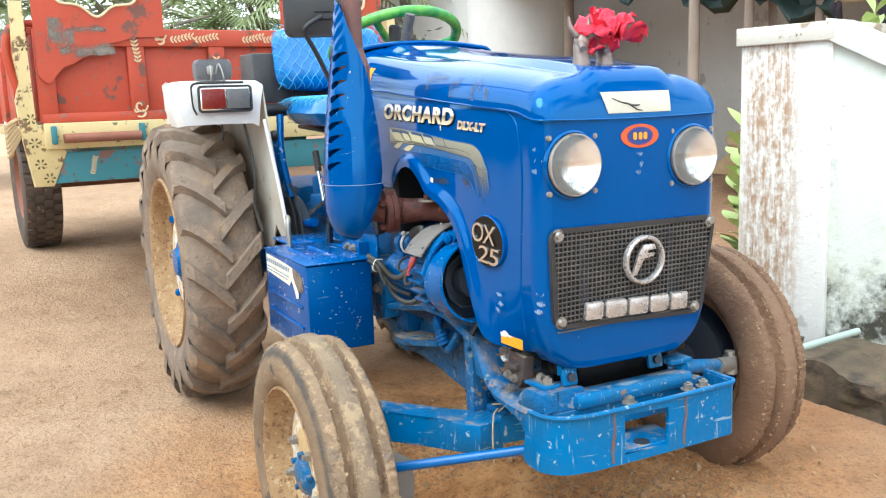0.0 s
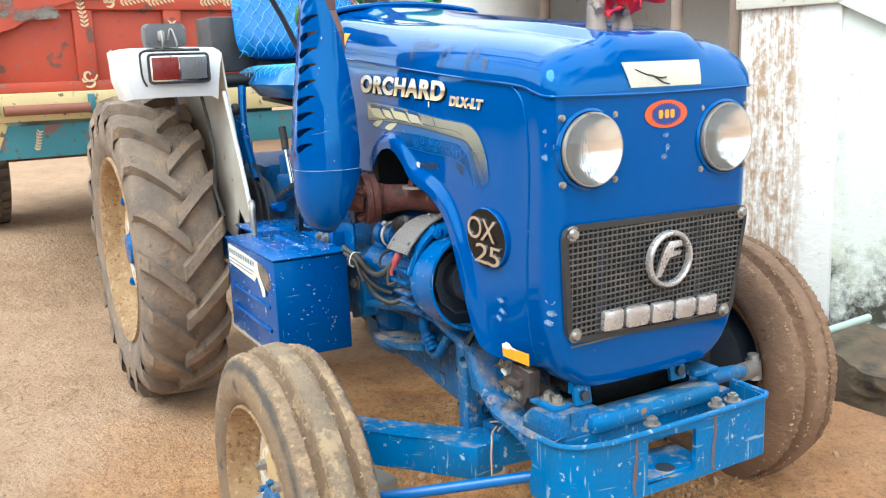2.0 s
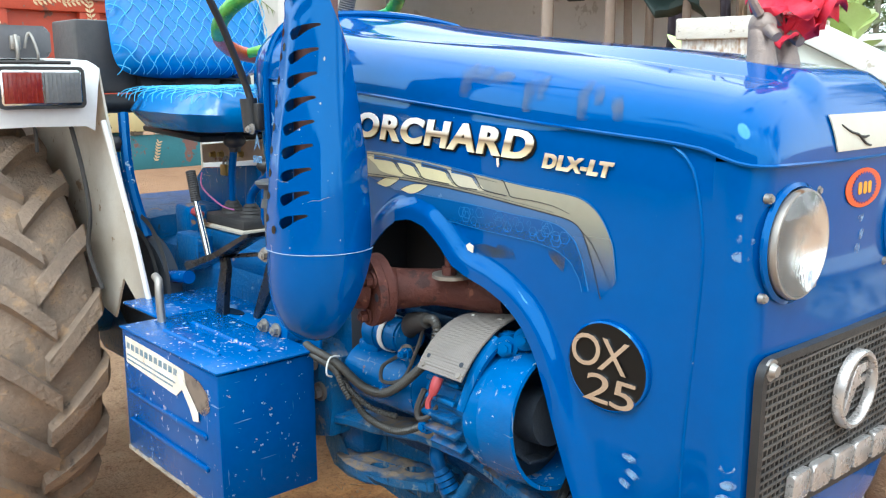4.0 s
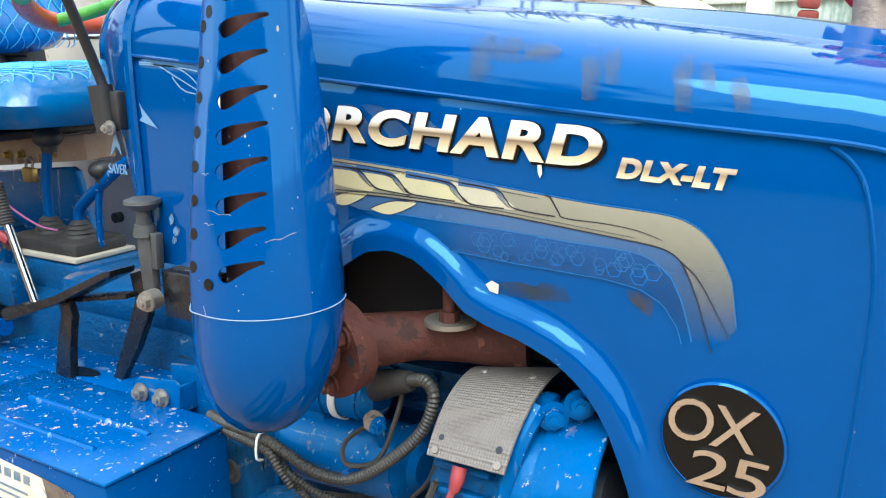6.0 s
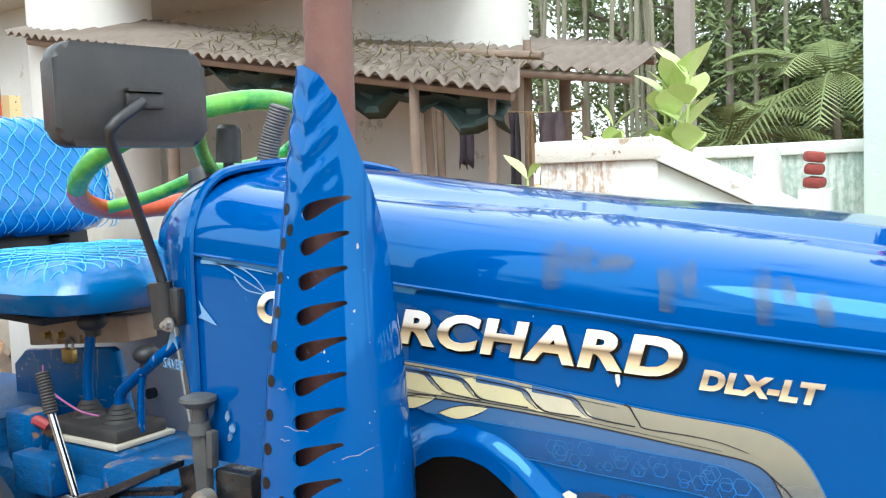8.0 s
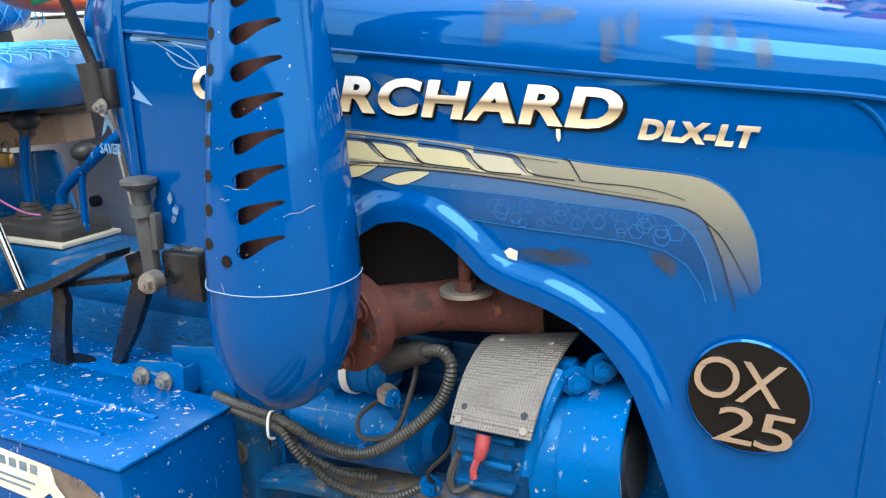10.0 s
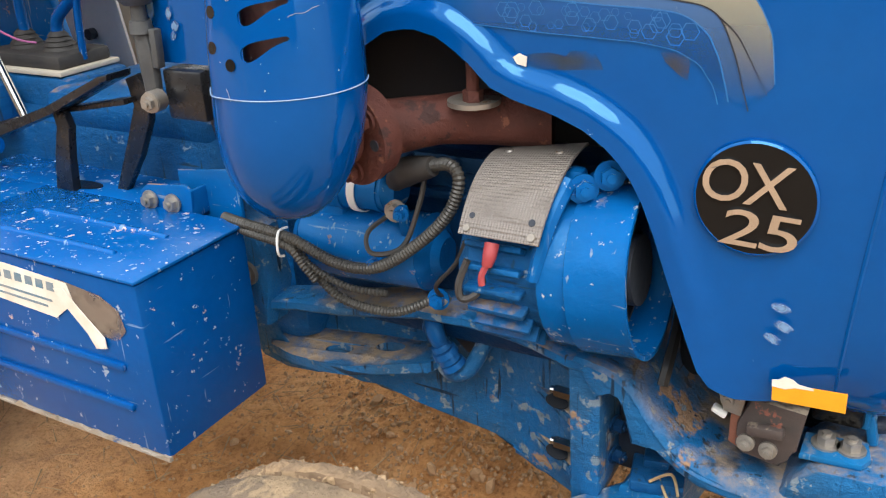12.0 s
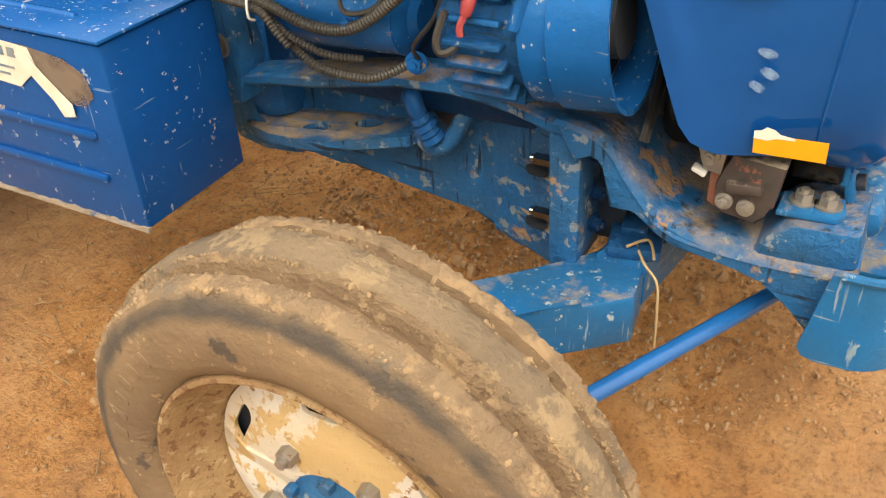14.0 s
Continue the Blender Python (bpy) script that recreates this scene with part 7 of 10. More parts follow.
    side_plate(bm, [(1.731, 0.546), (1.731, 0.520), (1.738, 0.512), (1.776, 0.506), (1.781, 0.520), (1.790, 0.528), (1.796, 0.575), (1.744, 0.580)], -0.190, -0.165, 0.003)
    br = tpart("nose_bracket", bm, m_br, label="greasy black bracket with rust under the nose cowl")
    bm = bmesh.new()
    side_plate(bm, [(1.722, 0.553), (1.722, 0.515), (1.735, 0.508), (1.740, 0.56)], -0.180, -0.150, 0.003)
    tpart("bracket_side", bm, M_RUSTY_RED, br, "rusty red bracket side")
    bm = bmesh.new()
    side_plate(bm, [(1.703, 0.615), (1.706, 0.585), (1.716, 0.555), (1.734, 0.552), (1.740, 0.60)], -0.186, -0.176, 0.002)
    tpart("bracket_arm", bm, M_STEEL, br)
    bm = bmesh.new()
    box(bm, (1.760, -0.195, 0.549), (0.036, 0.012, 0.012), (0, -6, 0), 0.003)
    tpart("clamp_bar", bm, m_br, br)
    for p, r in (((1.742, -0.190, 0.528), 0.0068), ((1.764, -0.190, 0.525), 0.0068), ((1.722, -0.187, 0.574), 0.0072)):
        bm = bmesh.new()
        rod(bm, V(*p), V(*p) + V(0, -0.002, 0), r * 1.35, seg=18)
        bolt(bm, V(*p) + V(0, -0.002, 0), (0, -1, 0.15), r * 0.9, 0.007)
        tpart("bracket_bolt", bm, M_STEEL, br)
    bm = bmesh.new()
    box(bm, (1.712, -0.184, 0.553), (0.016, 0.012, 0.006), (0, 25, 0), 0.002)
    tpart("clip", bm, M_TIE, br, "torn white clip")


castings()


# ---- front axle, steering and bumper ----
def front_end():
    bm = bmesh.new()
    rod(bm, (1.60, 0, 0.385), (1.72, 0, 0.385), 0.045, seg=20)
    slab(bm, [(1.604, -0.17), (1.664, -0.17), (1.690, 0.0), (1.672, 0.17), (1.612, 0.17), (1.622, 0.0)], pose(0, 0, 0.345), 0.065, 0.005)
    ax = tpart("front_axle", bm, M_BUMPER, label="blue box-section front axle beam")
    for s, dz in ((-1, 0.0), (1, 0.075)):
        bm = slab(bmesh.new(), [(x, -s * y) for x, y in ((1.600, -0.150), (1.661, -0.162), (1.668, -0.222), (1.624, -0.268), (1.580, -0.296), (1.500, -0.405), (1.412, -0.372), (1.540, -0.225))], pose(0, 0, 0.332 + dz), 0.068, 0.006)
        for v in bm.verts:
            v.co.z += 0.12 * max(0.0, abs(v.co.y) - 0.23) * (1 if s < 0 else 0.5)
        tpart("axle_arm", bm, M_BUMPER, ax, "worn blue axle arm block", angle=25)
    bm = bmesh.new()
    box(bm, (1.640, -0.135, 0.418), (0.062, 0.075, 0.016), (0, 0, 12), 0.004)
    box(bm, (1.636, -0.130, 0.431), (0.030, 0.032, 0.012), (0, 0, 12), 0.003)
    tpart("axle_cap", bm, M_BLUE_CAST, ax)
    for c, s in ((FRONT_NEAR, 1), (FRONT_FAR, -1)):
        bm = bmesh.new()
        rod(bm, (c[0], c[1] + s * 0.10, c[2] - 0.06), (c[0], c[1] + s * 0.115, c[2] + 0.125), 0.028, seg=18)
        rod(bm, (c[0], c[1], c[2]), (c[0], c[1] + s * 0.10, c[2]), 0.035, seg=18)
        box(bm, (c[0] - 0.02, c[1] + s * 0.115, c[2] + 0.135), (0.12, 0.035, 0.022), (0, 0, 8), 0.005)
        tpart("steering_knuckle", bm, M_STEEL if s > 0 else M_DARK, ax)
        bm = bmesh.new()
        mm = wheel_frame(c, -1 if s > 0 else 1)
        lathe(bm, [(0.0, -0.055), (0.10, -0.055), (0.118, -0.045), (0.12, 0.0), (0.0, 0.0)], mm, 30)
        tpart("brake_drum", bm, M_DARK, ax)
    bm = bmesh.new()
    tube(bm, [(1.597, -0.421, 0.322), (1.662, -0.327, 0.340), (1.805, -0.12, 0.380), (1.85, -0.055, 0.393)], 0.0102, 14, False)
    tr = tpart("tie_rod", bm, material("bright_blue_rod", (0.002, 0.105, 0.34), 0.3, alt=(0.004, 0.125, 0.40), scale=12, spots=(0.3, 0.4, 0.5), spot_scale=40, spot_at=0.7), label="bright blue steering rod")
    bm = bmesh.new()
    tube(bm, [(1.86, 0.16, 0.512), (1.82, 0.26, 0.488), (1.775, 0.365, 0.462)], [0.016, 0.015, 0.013], 12)
    tpart("steering_arm", bm, M_BUMPER, tr)
    bm = bmesh.new()
    rod(bm, (1.758, 0.400, 0.432), (1.758, 0.402, 0.472), 0.020, 0.016, 16)
    rod(bm, (1.758, 0.402, 0.472), (1.758, 0.402, 0.484), 0.012, seg=10)
    rod(bm, (1.795, 0.325, 0.470), (1.766, 0.390, 0.456), 0.018, seg=14)
    tpart("ball_joint", bm, M_STEEL, tr)
    # bumper: a bent plate round the front with a window
    w, zb, zt = 0.226, 0.381, 0.492
    plan = [(1.842, -w), (1.866, -w)] + [(1.893 + 0.062 * math.sin(a) - 0.010, -w + 0.062 - 0.062 * math.cos(a)) for a in (radians(12 * k) for k in range(1, 8))] + [(1.951, -0.14), (1.953, -0.064), (1.953, 0.058), (1.951, 0.14), (1.949, 0.215), (1.940, 0.228), (1.86, 0.230)]
    # flat pattern with a window, wrapped to the plan
    acc = [0.0]
    for (x0, y0), (x1, y1) in zip(plan, plan[1:]):
        acc.append(acc[-1] + math.hypot(x1 - x0, y1 - y0))

    def wrap(u):
        i = min(max(k for k in range(len(acc)) if acc[k] <= u + 1e-9), len(plan) - 2)
        f = (u - acc[i]) / (acc[i + 1] - acc[i])
        return plan[i][0] + (plan[i + 1][0] - plan[i][0]) * f, plan[i][1] + (plan[i + 1][1] - plan[i][1]) * f

    us = next(a for a, (x, y) in zip(acc, plan) if abs(y + 0.064) < 1e-6)
    win = [(us, zb + 0.018), (us + 0.108, zb + 0.016), (us + 0.108, zt - 0.018), (us, zt - 0.012)]
    u0 = 0.0
    bm = flat_shapes([[(u0, zb + 0.014), (u0 + 0.006, zb + 0.004), (u0 + 0.020, zb), (acc[-1], zb), (acc[-1], zt), (u0 + 0.018, zt)], win])
    for a in acc[1:-1]:
        bmesh.ops.bisect_plane(bm, geom=bm.verts[:] + bm.edges[:] + bm.faces[:], plane_co=(a, 0, 0), plane_no=(1, 0, 0))
    for v in bm.verts:
        x, y = wrap(min(max(v.co.x, 0), acc[-1]))
        v.co = V(x, y, v.co.y)
    bp = tpart("bumper", bm, M_BUMPER, label="bent blue plate bumper with a hitch window and rust streaks", solid=0.008, angle=30)
    bm = bmesh.new()
    tube(bm, [(x + 0.002, y, zt + 0.001) for x, y in plan[1:]], 0.0050, 8, False)
    tpart("bumper_bead", bm, M_BUMPER, bp)
    for y in (-0.09, 0.088):
        bm = bmesh.new()
        tube(bm, [(1.9535, y, zt), (1.9545, y + 0.003, zt - 0.04), (1.954, y - 0.003, zt - 0.075), (1.953, y, zb + 0.006)], [0.0025, 0.004, 0.005, 0.003], 6)
        for v in bm.verts:
            v.co.y += 0.004 * noise.noise((v.co.z * 90, y, 0.5))
            v.co.x = 1.9525 + (v.co.x - 1.9525) * 0.25
        tpart("rust_weld", bm, M_RUST_STREAK, bp, "rusty weld seam")
    # shelf and hitch plate behind the window
    bm = bmesh.new()
    box(bm, (1.90, 0.005, zb + 0.016), (0.09, 0.16, 0.012), None, 0.002)
    box(bm, (1.875, 0.0, 0.455), (0.012, 0.36, 0.05), None, 0.003)
    tpart("hitch_plate", bm, M_BUMPER, bp)
    # dark disc on the shelf paints the shade of the pin hole
    bm = rod(bmesh.new(), (1.925, 0.0, zb + 0.0215), (1.925, 0.0, zb + 0.0228), 0.017, seg=20)
    tpart("pin_hole", bm, M_DARK, bp)
    bm = bmesh.new()
    box(bm, (1.862, 0.02, 0.492), (0.060, 0.30, 0.034), (0, -8, 0), 0.012)
    tpart("cross_beam", bm, M_BUMPER, bp, "blue pressed cross beam")
    for x in (1.814, 1.838):
        bm = bmesh.new()
        bolt(bm, (x, -0.163, 0.529), (0, 0, 1), 0.0095, 0.009)
        tpart("bumper_bolt", bm, M_STEEL, bp)
    bm = slab(bmesh.new(), [(1.793, -0.188), (1.850, -0.184), (1.857, -0.170), (1.852, -0.142), (1.793, -0.148)], pose(0, 0, 0.521), 0.008, 0.002)
    tpart("bolt_plate", bm, M_BUMPER, bp)
    for y in (0.12, 0.16, -0.03):
        bm = bmesh.new()
        bolt(bm, (1.925, y, 0.488), (0, 0, 1), 0.010, 0.010)
        tpart("bumper_bolt", bm, M_STEEL, bp)
    bm = box(bmesh.new(), (1.845, 0.155, 0.527), (0.045, 0.06, 0.010), None, 0.002)
    tpart("bolt_plate", bm, M_BUMPER, bp)
    for y in (-0.122, 0.094):
        bm = bmesh.new()
        box(bm, (1.852, y, 0.540), (0.010, 0.036, 0.036), (0, -12, 0), 0.003)
        box(bm, (1.846, y - 0.016, 0.569), (0.008, 0.014, 0.05), (0, 0, 0), 0.002)
        tpart("tab", bm, M_BUMPER, bp)
        bm = bmesh.new()
        rod(bm, (1.856, y, 0.539), (1.866, y, 0.541), 0.009, seg=10)
        tpart("tab_bolt", bm, M_DARK, bp)
    bm = bmesh.new()
    box(bm, (1.82, 0.02, 0.575), (0.05, 0.34, 0.06), None, 0.005)
    box(bm, (1.765, 0.05, 0.52), (0.10, 0.24, 0.10), None, 0.01)
    tpart("lower_tank", bm, M_BLACK_GLOSS, bp)
    bm = bmesh.new()
    tube(bm, [(1.648, -0.16, 0.425), (1.665, -0.185, 0.42), (1.685, -0.20, 0.41), (1.690, -0.205, 0.38), (1.692, -0.205, 0.32)], 0.0018, 5)
    tube(bm, [(1.64, -0.175, 0.43), (1.66, -0.155, 0.432), (1.675, -0.18, 0.425)], 0.0018, 5)
    tpart("string", bm, M_STRING, ax, "frayed jute string")


front_end()


# ---- tool box, footboard, transmission ----
def tool_box():
    x0, x1, y0, y1, z0, z1 = 0.775, 1.140, -0.412, -0.236, 0.460, 0.686
    bm = bmesh.new()
    box(bm, ((x0 + x1) / 2, (y0 + y1) / 2, (z0 + z1) / 2), (x1 - x0, y1 - y0, z1 - z0), None, 0.004)
    b = tpart("tool_box", bm, M_BLUE_WORN, label="chipped blue sheet metal box below the footboard")
    bm = bmesh.new()
    box(bm, ((x0 + x1) / 2, (y0 + y1) / 2, z1 + 0.0045), (x1 - x0 + 0.006, y1 - y0 + 0.006, 0.004), None, 0.0015)
    tpart("lid", bm, M_LID, b, "blue ribbed lid with flaking paint")
    for y, xa, xb in ((y0 + 0.045, 0.86, 1.06), (y0 + 0.105, 0.85, 1.08)):
        bm = tube(bmesh.new(), [(xa, y, z1 + 0.004), (xa + 0.02, y, z1 + 0.0062), (xb - 0.02, y, z1 + 0.0062), (xb, y, z1 + 0.004)], 0.0048, 10)
        tpart("lid_rib", bm, M_LID, b)
    for z in (0.575, 0.520):
        tpart("pressed_rib", box(bmesh.new(), ((x0 + x1) / 2 - 0.01, y0 - 0.002, z), (0.30, 0.007, 0.010), None, 0.003), M_BLUE_WORN, b)
    bm = bmesh.new()
    n = 90
    crust = [(x0 + (x1 - x0) * k / n, z0 + 0.001 + 0.008 * noise.noise((k * 0.22, 0.2, 0.3)) + 0.005 * noise.noise((k * 0.9, 1.2, 0.3))) for k in range(n + 1)]
    side_plate(bm, [(x1, z0 - 0.004), (x0, z0 - 0.004)] + [(x, max(z, z0 - 0.002)) for x, z in crust], y0 - 0.0022, y0 + 0.003)
    tpart("muddy_edge", bm, material("flaked_mud_edge", (0.40, 0.36, 0.31), 0.9, alt=(0.30, 0.22, 0.14), scale=30, spots=(0.05, 0.10, 0.22), spot_scale=22, spot_at=0.60, bump=0.6, bump_scale=90), b, "mud crusted lower edge")
    m = flank(0.845, 0.650, y0 - 0.0012) @ pose(0, 0, 0, 0, 0, -1.0)
    bm = slab(bmesh.new(), [(-0.05, -0.022), (0.15, -0.030), (0.188, -0.002), (0.182, 0.022), (0.08, 0.026), (-0.05, 0.027)], m, 0.0008)
    tpart("paper_label", bm, M_PAPER, b, "torn white paper label with faded print")
    bm = slab(bmesh.new(), [(0.150, 0.026), (0.235, 0.018), (0.262, 0.004), (0.268, -0.020), (0.250, -0.038), (0.215, -0.034), (0.18, -0.01)], m, 0.0006)
    tpart("glue_patch", bm, ghost_material("brown_glue_patch", (0.24, 0.19, 0.15), 22, 0.42, 0.85), b)
    bm = slab(bmesh.new(), [(0.160, 0.012), (0.176, 0.016), (0.198, -0.006), (0.232, -0.036), (0.232, -0.050), (0.214, -0.054), (0.204, -0.036), (0.178, -0.010)], m @ pose(0, 0, 0.0022), 0.0012)
    tpart("curled_strip", bm, M_PAPER, b)
    bm = bmesh.new()
    for k in range(11):
        slab(bm, [(-0.045 + 0.019 * k, 0.006), (-0.032 + 0.019 * k, 0.006), (-0.031 + 0.019 * k, 0.0175), (-0.043 + 0.019 * k, 0.0175)], m @ pose(0, 0, 0.001), 0.0004)
    slab(bm, [(-0.045, -0.004), (0.15, -0.006), (0.15, -0.009), (-0.045, -0.007)], m @ pose(0, 0, 0.001), 0.0004)
    slab(bm, [(-0.045, -0.013), (0.14, -0.015), (0.14, -0.018), (-0.045, -0.016)], m @ pose(0, 0, 0.001), 0.0004)
    tpart("print_bar", bm, M_INK, b)


tool_box()


def platform():
    bm = bmesh.new()
    box(bm, (0.80, -0.1825, 0.690), (0.40, 0.100, 0.006), None, 0.002)
    box(bm, (0.685, -0.285, 0.690), (0.172, 0.104, 0.006), None, 0.002)
    f = tpart("footboard", bm, M_LID, label="chipped blue sheet footboard")
    # black oval on the footboard, painted as the shade in the pedal opening
    bm = flat_shapes([ellipse(0.040, 0.014, 28)], 0.001)
    bm.transform(Matrix.Translation((0.825, -0.217, 0.6945)) @ pose(0, 0, 0, 0, 0, 6))
    tpart("pedal_hole", bm, M_BLACK_GLOSS, f)
    bm = bmesh.new()
    side_plate(bm, [(0.968, 0.689), (1.056, 0.689), (1.060, 0.722), (1.050, 0.729), (0.982, 0.722), (0.968, 0.712)], -0.236, -0.231, 0.0015)
    side_plate(bm, [(1.010, 0.735), (1.100, 0.746), (1.112, 0.742), (1.112, 0.670), (1.010, 0.670)], -0.206, -0.200, 0.0015)
    box(bm, (1.054, -0.216, 0.703), (0.006, 0.036, 0.036), None, 0.0015)
    tpart("bracket", bm, M_BLUE_LIGHT, f)
    for x in (0.988, 1.028):
        bm = bmesh.new()
        rod(bm, (x, -0.236, 0.703), (x, -0.2385, 0.703), 0.0105, seg=18)
        bolt(bm, (x, -0.2385, 0.703), (0.05, -1, 0.05), 0.0085, 0.008)
        tpart("bracket_bolt", bm, M_STEEL, f)
    bm = bmesh.new()
    tube(bm, [(0.80, -0.345, 0.69), (0.795, -0.345, 0.74), (0.785, -0.34, 0.765), (0.76, -0.335, 0.77)], 0.008, 10)
    tpart("step_handle", bm, M_STEEL, f)
    # transmission
    bm = bmesh.new()
    box(bm, (0.72, 0.0, 0.62), (0.86, 0.30, 0.30), None, 0.03)
    box(bm, (0.86, -0.02, 0.775), (0.34, 0.26, 0.06), None, 0.02)
    box(bm, (0.15, 0.0, 0.62), (0.40, 0.34, 0.42), None, 0.04)
    rod(bm, (0.028, -0.36, 0.556), (0.028, 0.36, 0.556), 0.075, seg=24)
    tr = tpart("gearbox_housing", bm, M_BLUE_CAST, label="blue cast gearbox and rear axle housing")
    bm = bmesh.new()
    box(bm, (0.93, -0.06, 0.812), (0.12, 0.12, 0.012), None, 0.004)
    for x, y in ((0.885, -0.105), (0.975, -0.105)):
        bolt(bm, (x, y, 0.818), (0, 0, 1), 0.007)
    tpart("cover_plate", bm, M_BLUE_CAST, tr)
    bm = bmesh.new()
    box(bm, (0.590, -0.06, 0.755), (0.27, 0.13, 0.115), None, 0.010, 0.94)
    box(bm, (0.705, -0.085, 0.768), (0.05, 0.10, 0.05), (0, 0, 0), 0.006)
    tpart("shift_tower", bm, M_BLUE_CAST, tr)
    bm = bmesh.new()
    box(bm, (0.600, -0.06, 0.818), (0.205, 0.115, 0.008), None, 0.002)
    tpart("shift_plate", bm, M_WHITE_DIRTY, tr, "greyish gasket plate under the lever boots")
    bm = bmesh.new()
    box(bm, (0.600, -0.06, 0.832), (0.188, 0.100, 0.022), None, 0.006)
    tpart("boot_plate", bm, M_RUBBER, tr)
    for x in (0.560, 0.641):
        bm = lathe(bmesh.new(), [(0.027, 0.0), (0.023, 0.006), (0.025, 0.007), (0.019, 0.013), (0.021, 0.014), (0.015, 0.020), (0.017, 0.021), (0.010, 0.028)], pose(x, -0.06, 0.843), 16)
        tpart("gear_boot", bm, M_RUBBER, tr)
    for pts, r_, k, kr in (([(0.562, -0.06, 0.855), (0.568, -0.063, 0.92), (0.578, -0.06, 0.985)], 0.0085, (0.583, -0.06, 1.003), 0.0245), ([(0.641, -0.06, 0.856), (0.645, -0.06, 0.885), (0.668, -0.06, 0.906), (0.741, -0.06, 0.953), (0.79, -0.05, 0.985)], 0.0095, None, 0), ([(0.690, -0.06, 0.83), (0.697, -0.06, 0.90), (0.708, -0.06, 0.940)], 0.006, (0.714, -0.06, 0.957), 0.021)):
        bm = tube(bmesh.new(), pts, r_, 10)
        lv = tpart("gear_lever", bm, M_BLUE_WORN, label="blue gear lever")
        if k:
            bm = bmesh.new()
            bmesh.ops.create_uvsphere(bm, u_segments=18, v_segments=12, radius=kr, matrix=Matrix.Translation(k) @ Matrix.Diagonal((1, 1, 0.72, 1)))
            rod(bm, V(*k) - V(0, 0, kr), V(*k), kr * 0.5, kr * 0.65, 12)
            tpart("knob", bm, M_BLACK, lv, "black plastic knob")
    # hand brake rod
    bm = rod(bmesh.new(), (0.667, -0.20, 0.897), (0.716, -0.20, 0.772), 0.0065, seg=12)
    hb = tpart("hand_brake", bm, M_CHROME, label="bright steel hand brake rod with ribbed grip")
    bm = bmesh.new()
    tube(bm, [(0.669, -0.20, 0.891), (0.662, -0.20, 0.920), (0.652, -0.20, 0.951)], 0.0095, 12, True, 8, 0.0014)
    tpart("grip", bm, M_RUBBER, hb)
    # pedal
    bm = bmesh.new()
    side_plate(bm, [(0.712, 0.775), (0.722, 0.762), (0.735, 0.768), (0.845, 0.806), (0.97, 0.860), (0.972, 0.868), (0.955, 0.864), (0.845, 0.818), (0.735, 0.780), (0.722, 0.783)], -0.255, -0.215, 0.002)
    side_plate(bm, [(0.828, 0.805), (0.852, 0.806), (0.858, 0.785), (0.842, 0.740), (0.838, 0.69), (0.800, 0.69), (0.815, 0.745), (0.835, 0.785)], -0.238, -0.226, 0.002)
    side_plate(bm, [(0.945, 0.850), (0.968, 0.858), (0.985, 0.835), (0.975, 0.795), (0.945, 0.745), (0.905, 0.69), (0.885, 0.69), (0.93, 0.77), (0.955, 0.815)], -0.206, -0.194, 0.002)
    box(bm, (0.90, -0.215, 0.815), (0.12, 0.022, 0.007), (0, -10, 0), 0.001)
    tpart("brake_pedal", bm, M_ENAMEL, label="black double brake pedal")
    # throttle lever in its slotted holder
    bm = bmesh.new()
    side_plate(bm, [(1.040, 0.842), (1.058, 0.842), (1.061, 0.905), (1.058, 0.922), (1.036, 0.922), (1.038, 0.90)], -0.260, -0.247, 0.003)
    rod(bm, (1.047, -0.254, 0.922), (1.047, -0.254, 0.936), 0.0145, 0.012, 16)
    rod(bm, (1.047, -0.254, 0.934), (1.047, -0.254, 0.958), 0.0095, 0.008, 14)
    rod(bm, (1.047, -0.254, 0.954), (1.047, -0.254, 0.962), 0.015, 0.0225, 18)
    lathe(bm, [(0.0, 0.962), (0.0225, 0.962), (0.0215, 0.966), (0.012, 0.969), (0.0, 0.970)], pose(1.047, -0.254, 0), 18)
    box(bm, (1.066, -0.254, 0.905), (0.010, 0.012, 0.045), (0, 4, 0), 0.002)
    th = tpart("hand_throttle", bm, material("grey_cast_lever", (0.045, 0.05, 0.055), 0.5, alt=(0.09, 0.09, 0.085), scale=30, bump=0.2), label="grey hand throttle lever")
    bm = bmesh.new()
    box(bm, (1.092, -0.215, 0.850), (0.06, 0.07, 0.06), (0, 0, 0), 0.004)
    box(bm, (1.105, -0.20, 0.80), (0.035, 0.02, 0.11), (0, -14, 0), 0.003)
    tpart("throttle_box", bm, M_ENAMEL, th)
    bm = bmesh.new()
    rod(bm, (1.060, -0.258, 0.846), (1.062, -0.274, 0.846), 0.013, seg=14)
    bolt(bm, (1.062, -0.274, 0.846), (0.2, -1, 0), 0.008)
    tpart("pivot", bm, M_STEEL, th)
    # dark inside of the dash and brake linkage, seat support
    bm = bmesh.new()
    box(bm, (0.450, 0.03, 0.968), (0.29, 0.06, 0.045), (0, -5, 0), 0.003)
    sb = tpart("seat_bracket", bm, M_BROWNBOX, label="worn brown seat bracket panel with switches")
    for x, z in ((0.370, 0.957), (0.411, 0.960), (0.505, 0.966)):
        bm = rod(bmesh.new(), (x, 0.0, z), (x, -0.012, z), 0.0065, 0.0055, seg=14)
        rod(bm, (x, 0.0, z), (x, -0.003, z), 0.009, seg=6)
        tpart("switch_knob", bm, M_BRASS, sb)
    bm = bmesh.new()
    box(bm, (0.445, -0.012, 0.926), (0.030, 0.014, 0.026), None, 0.003)
    tpart("padlock", bm, M_BRASS, sb, "brass padlock")
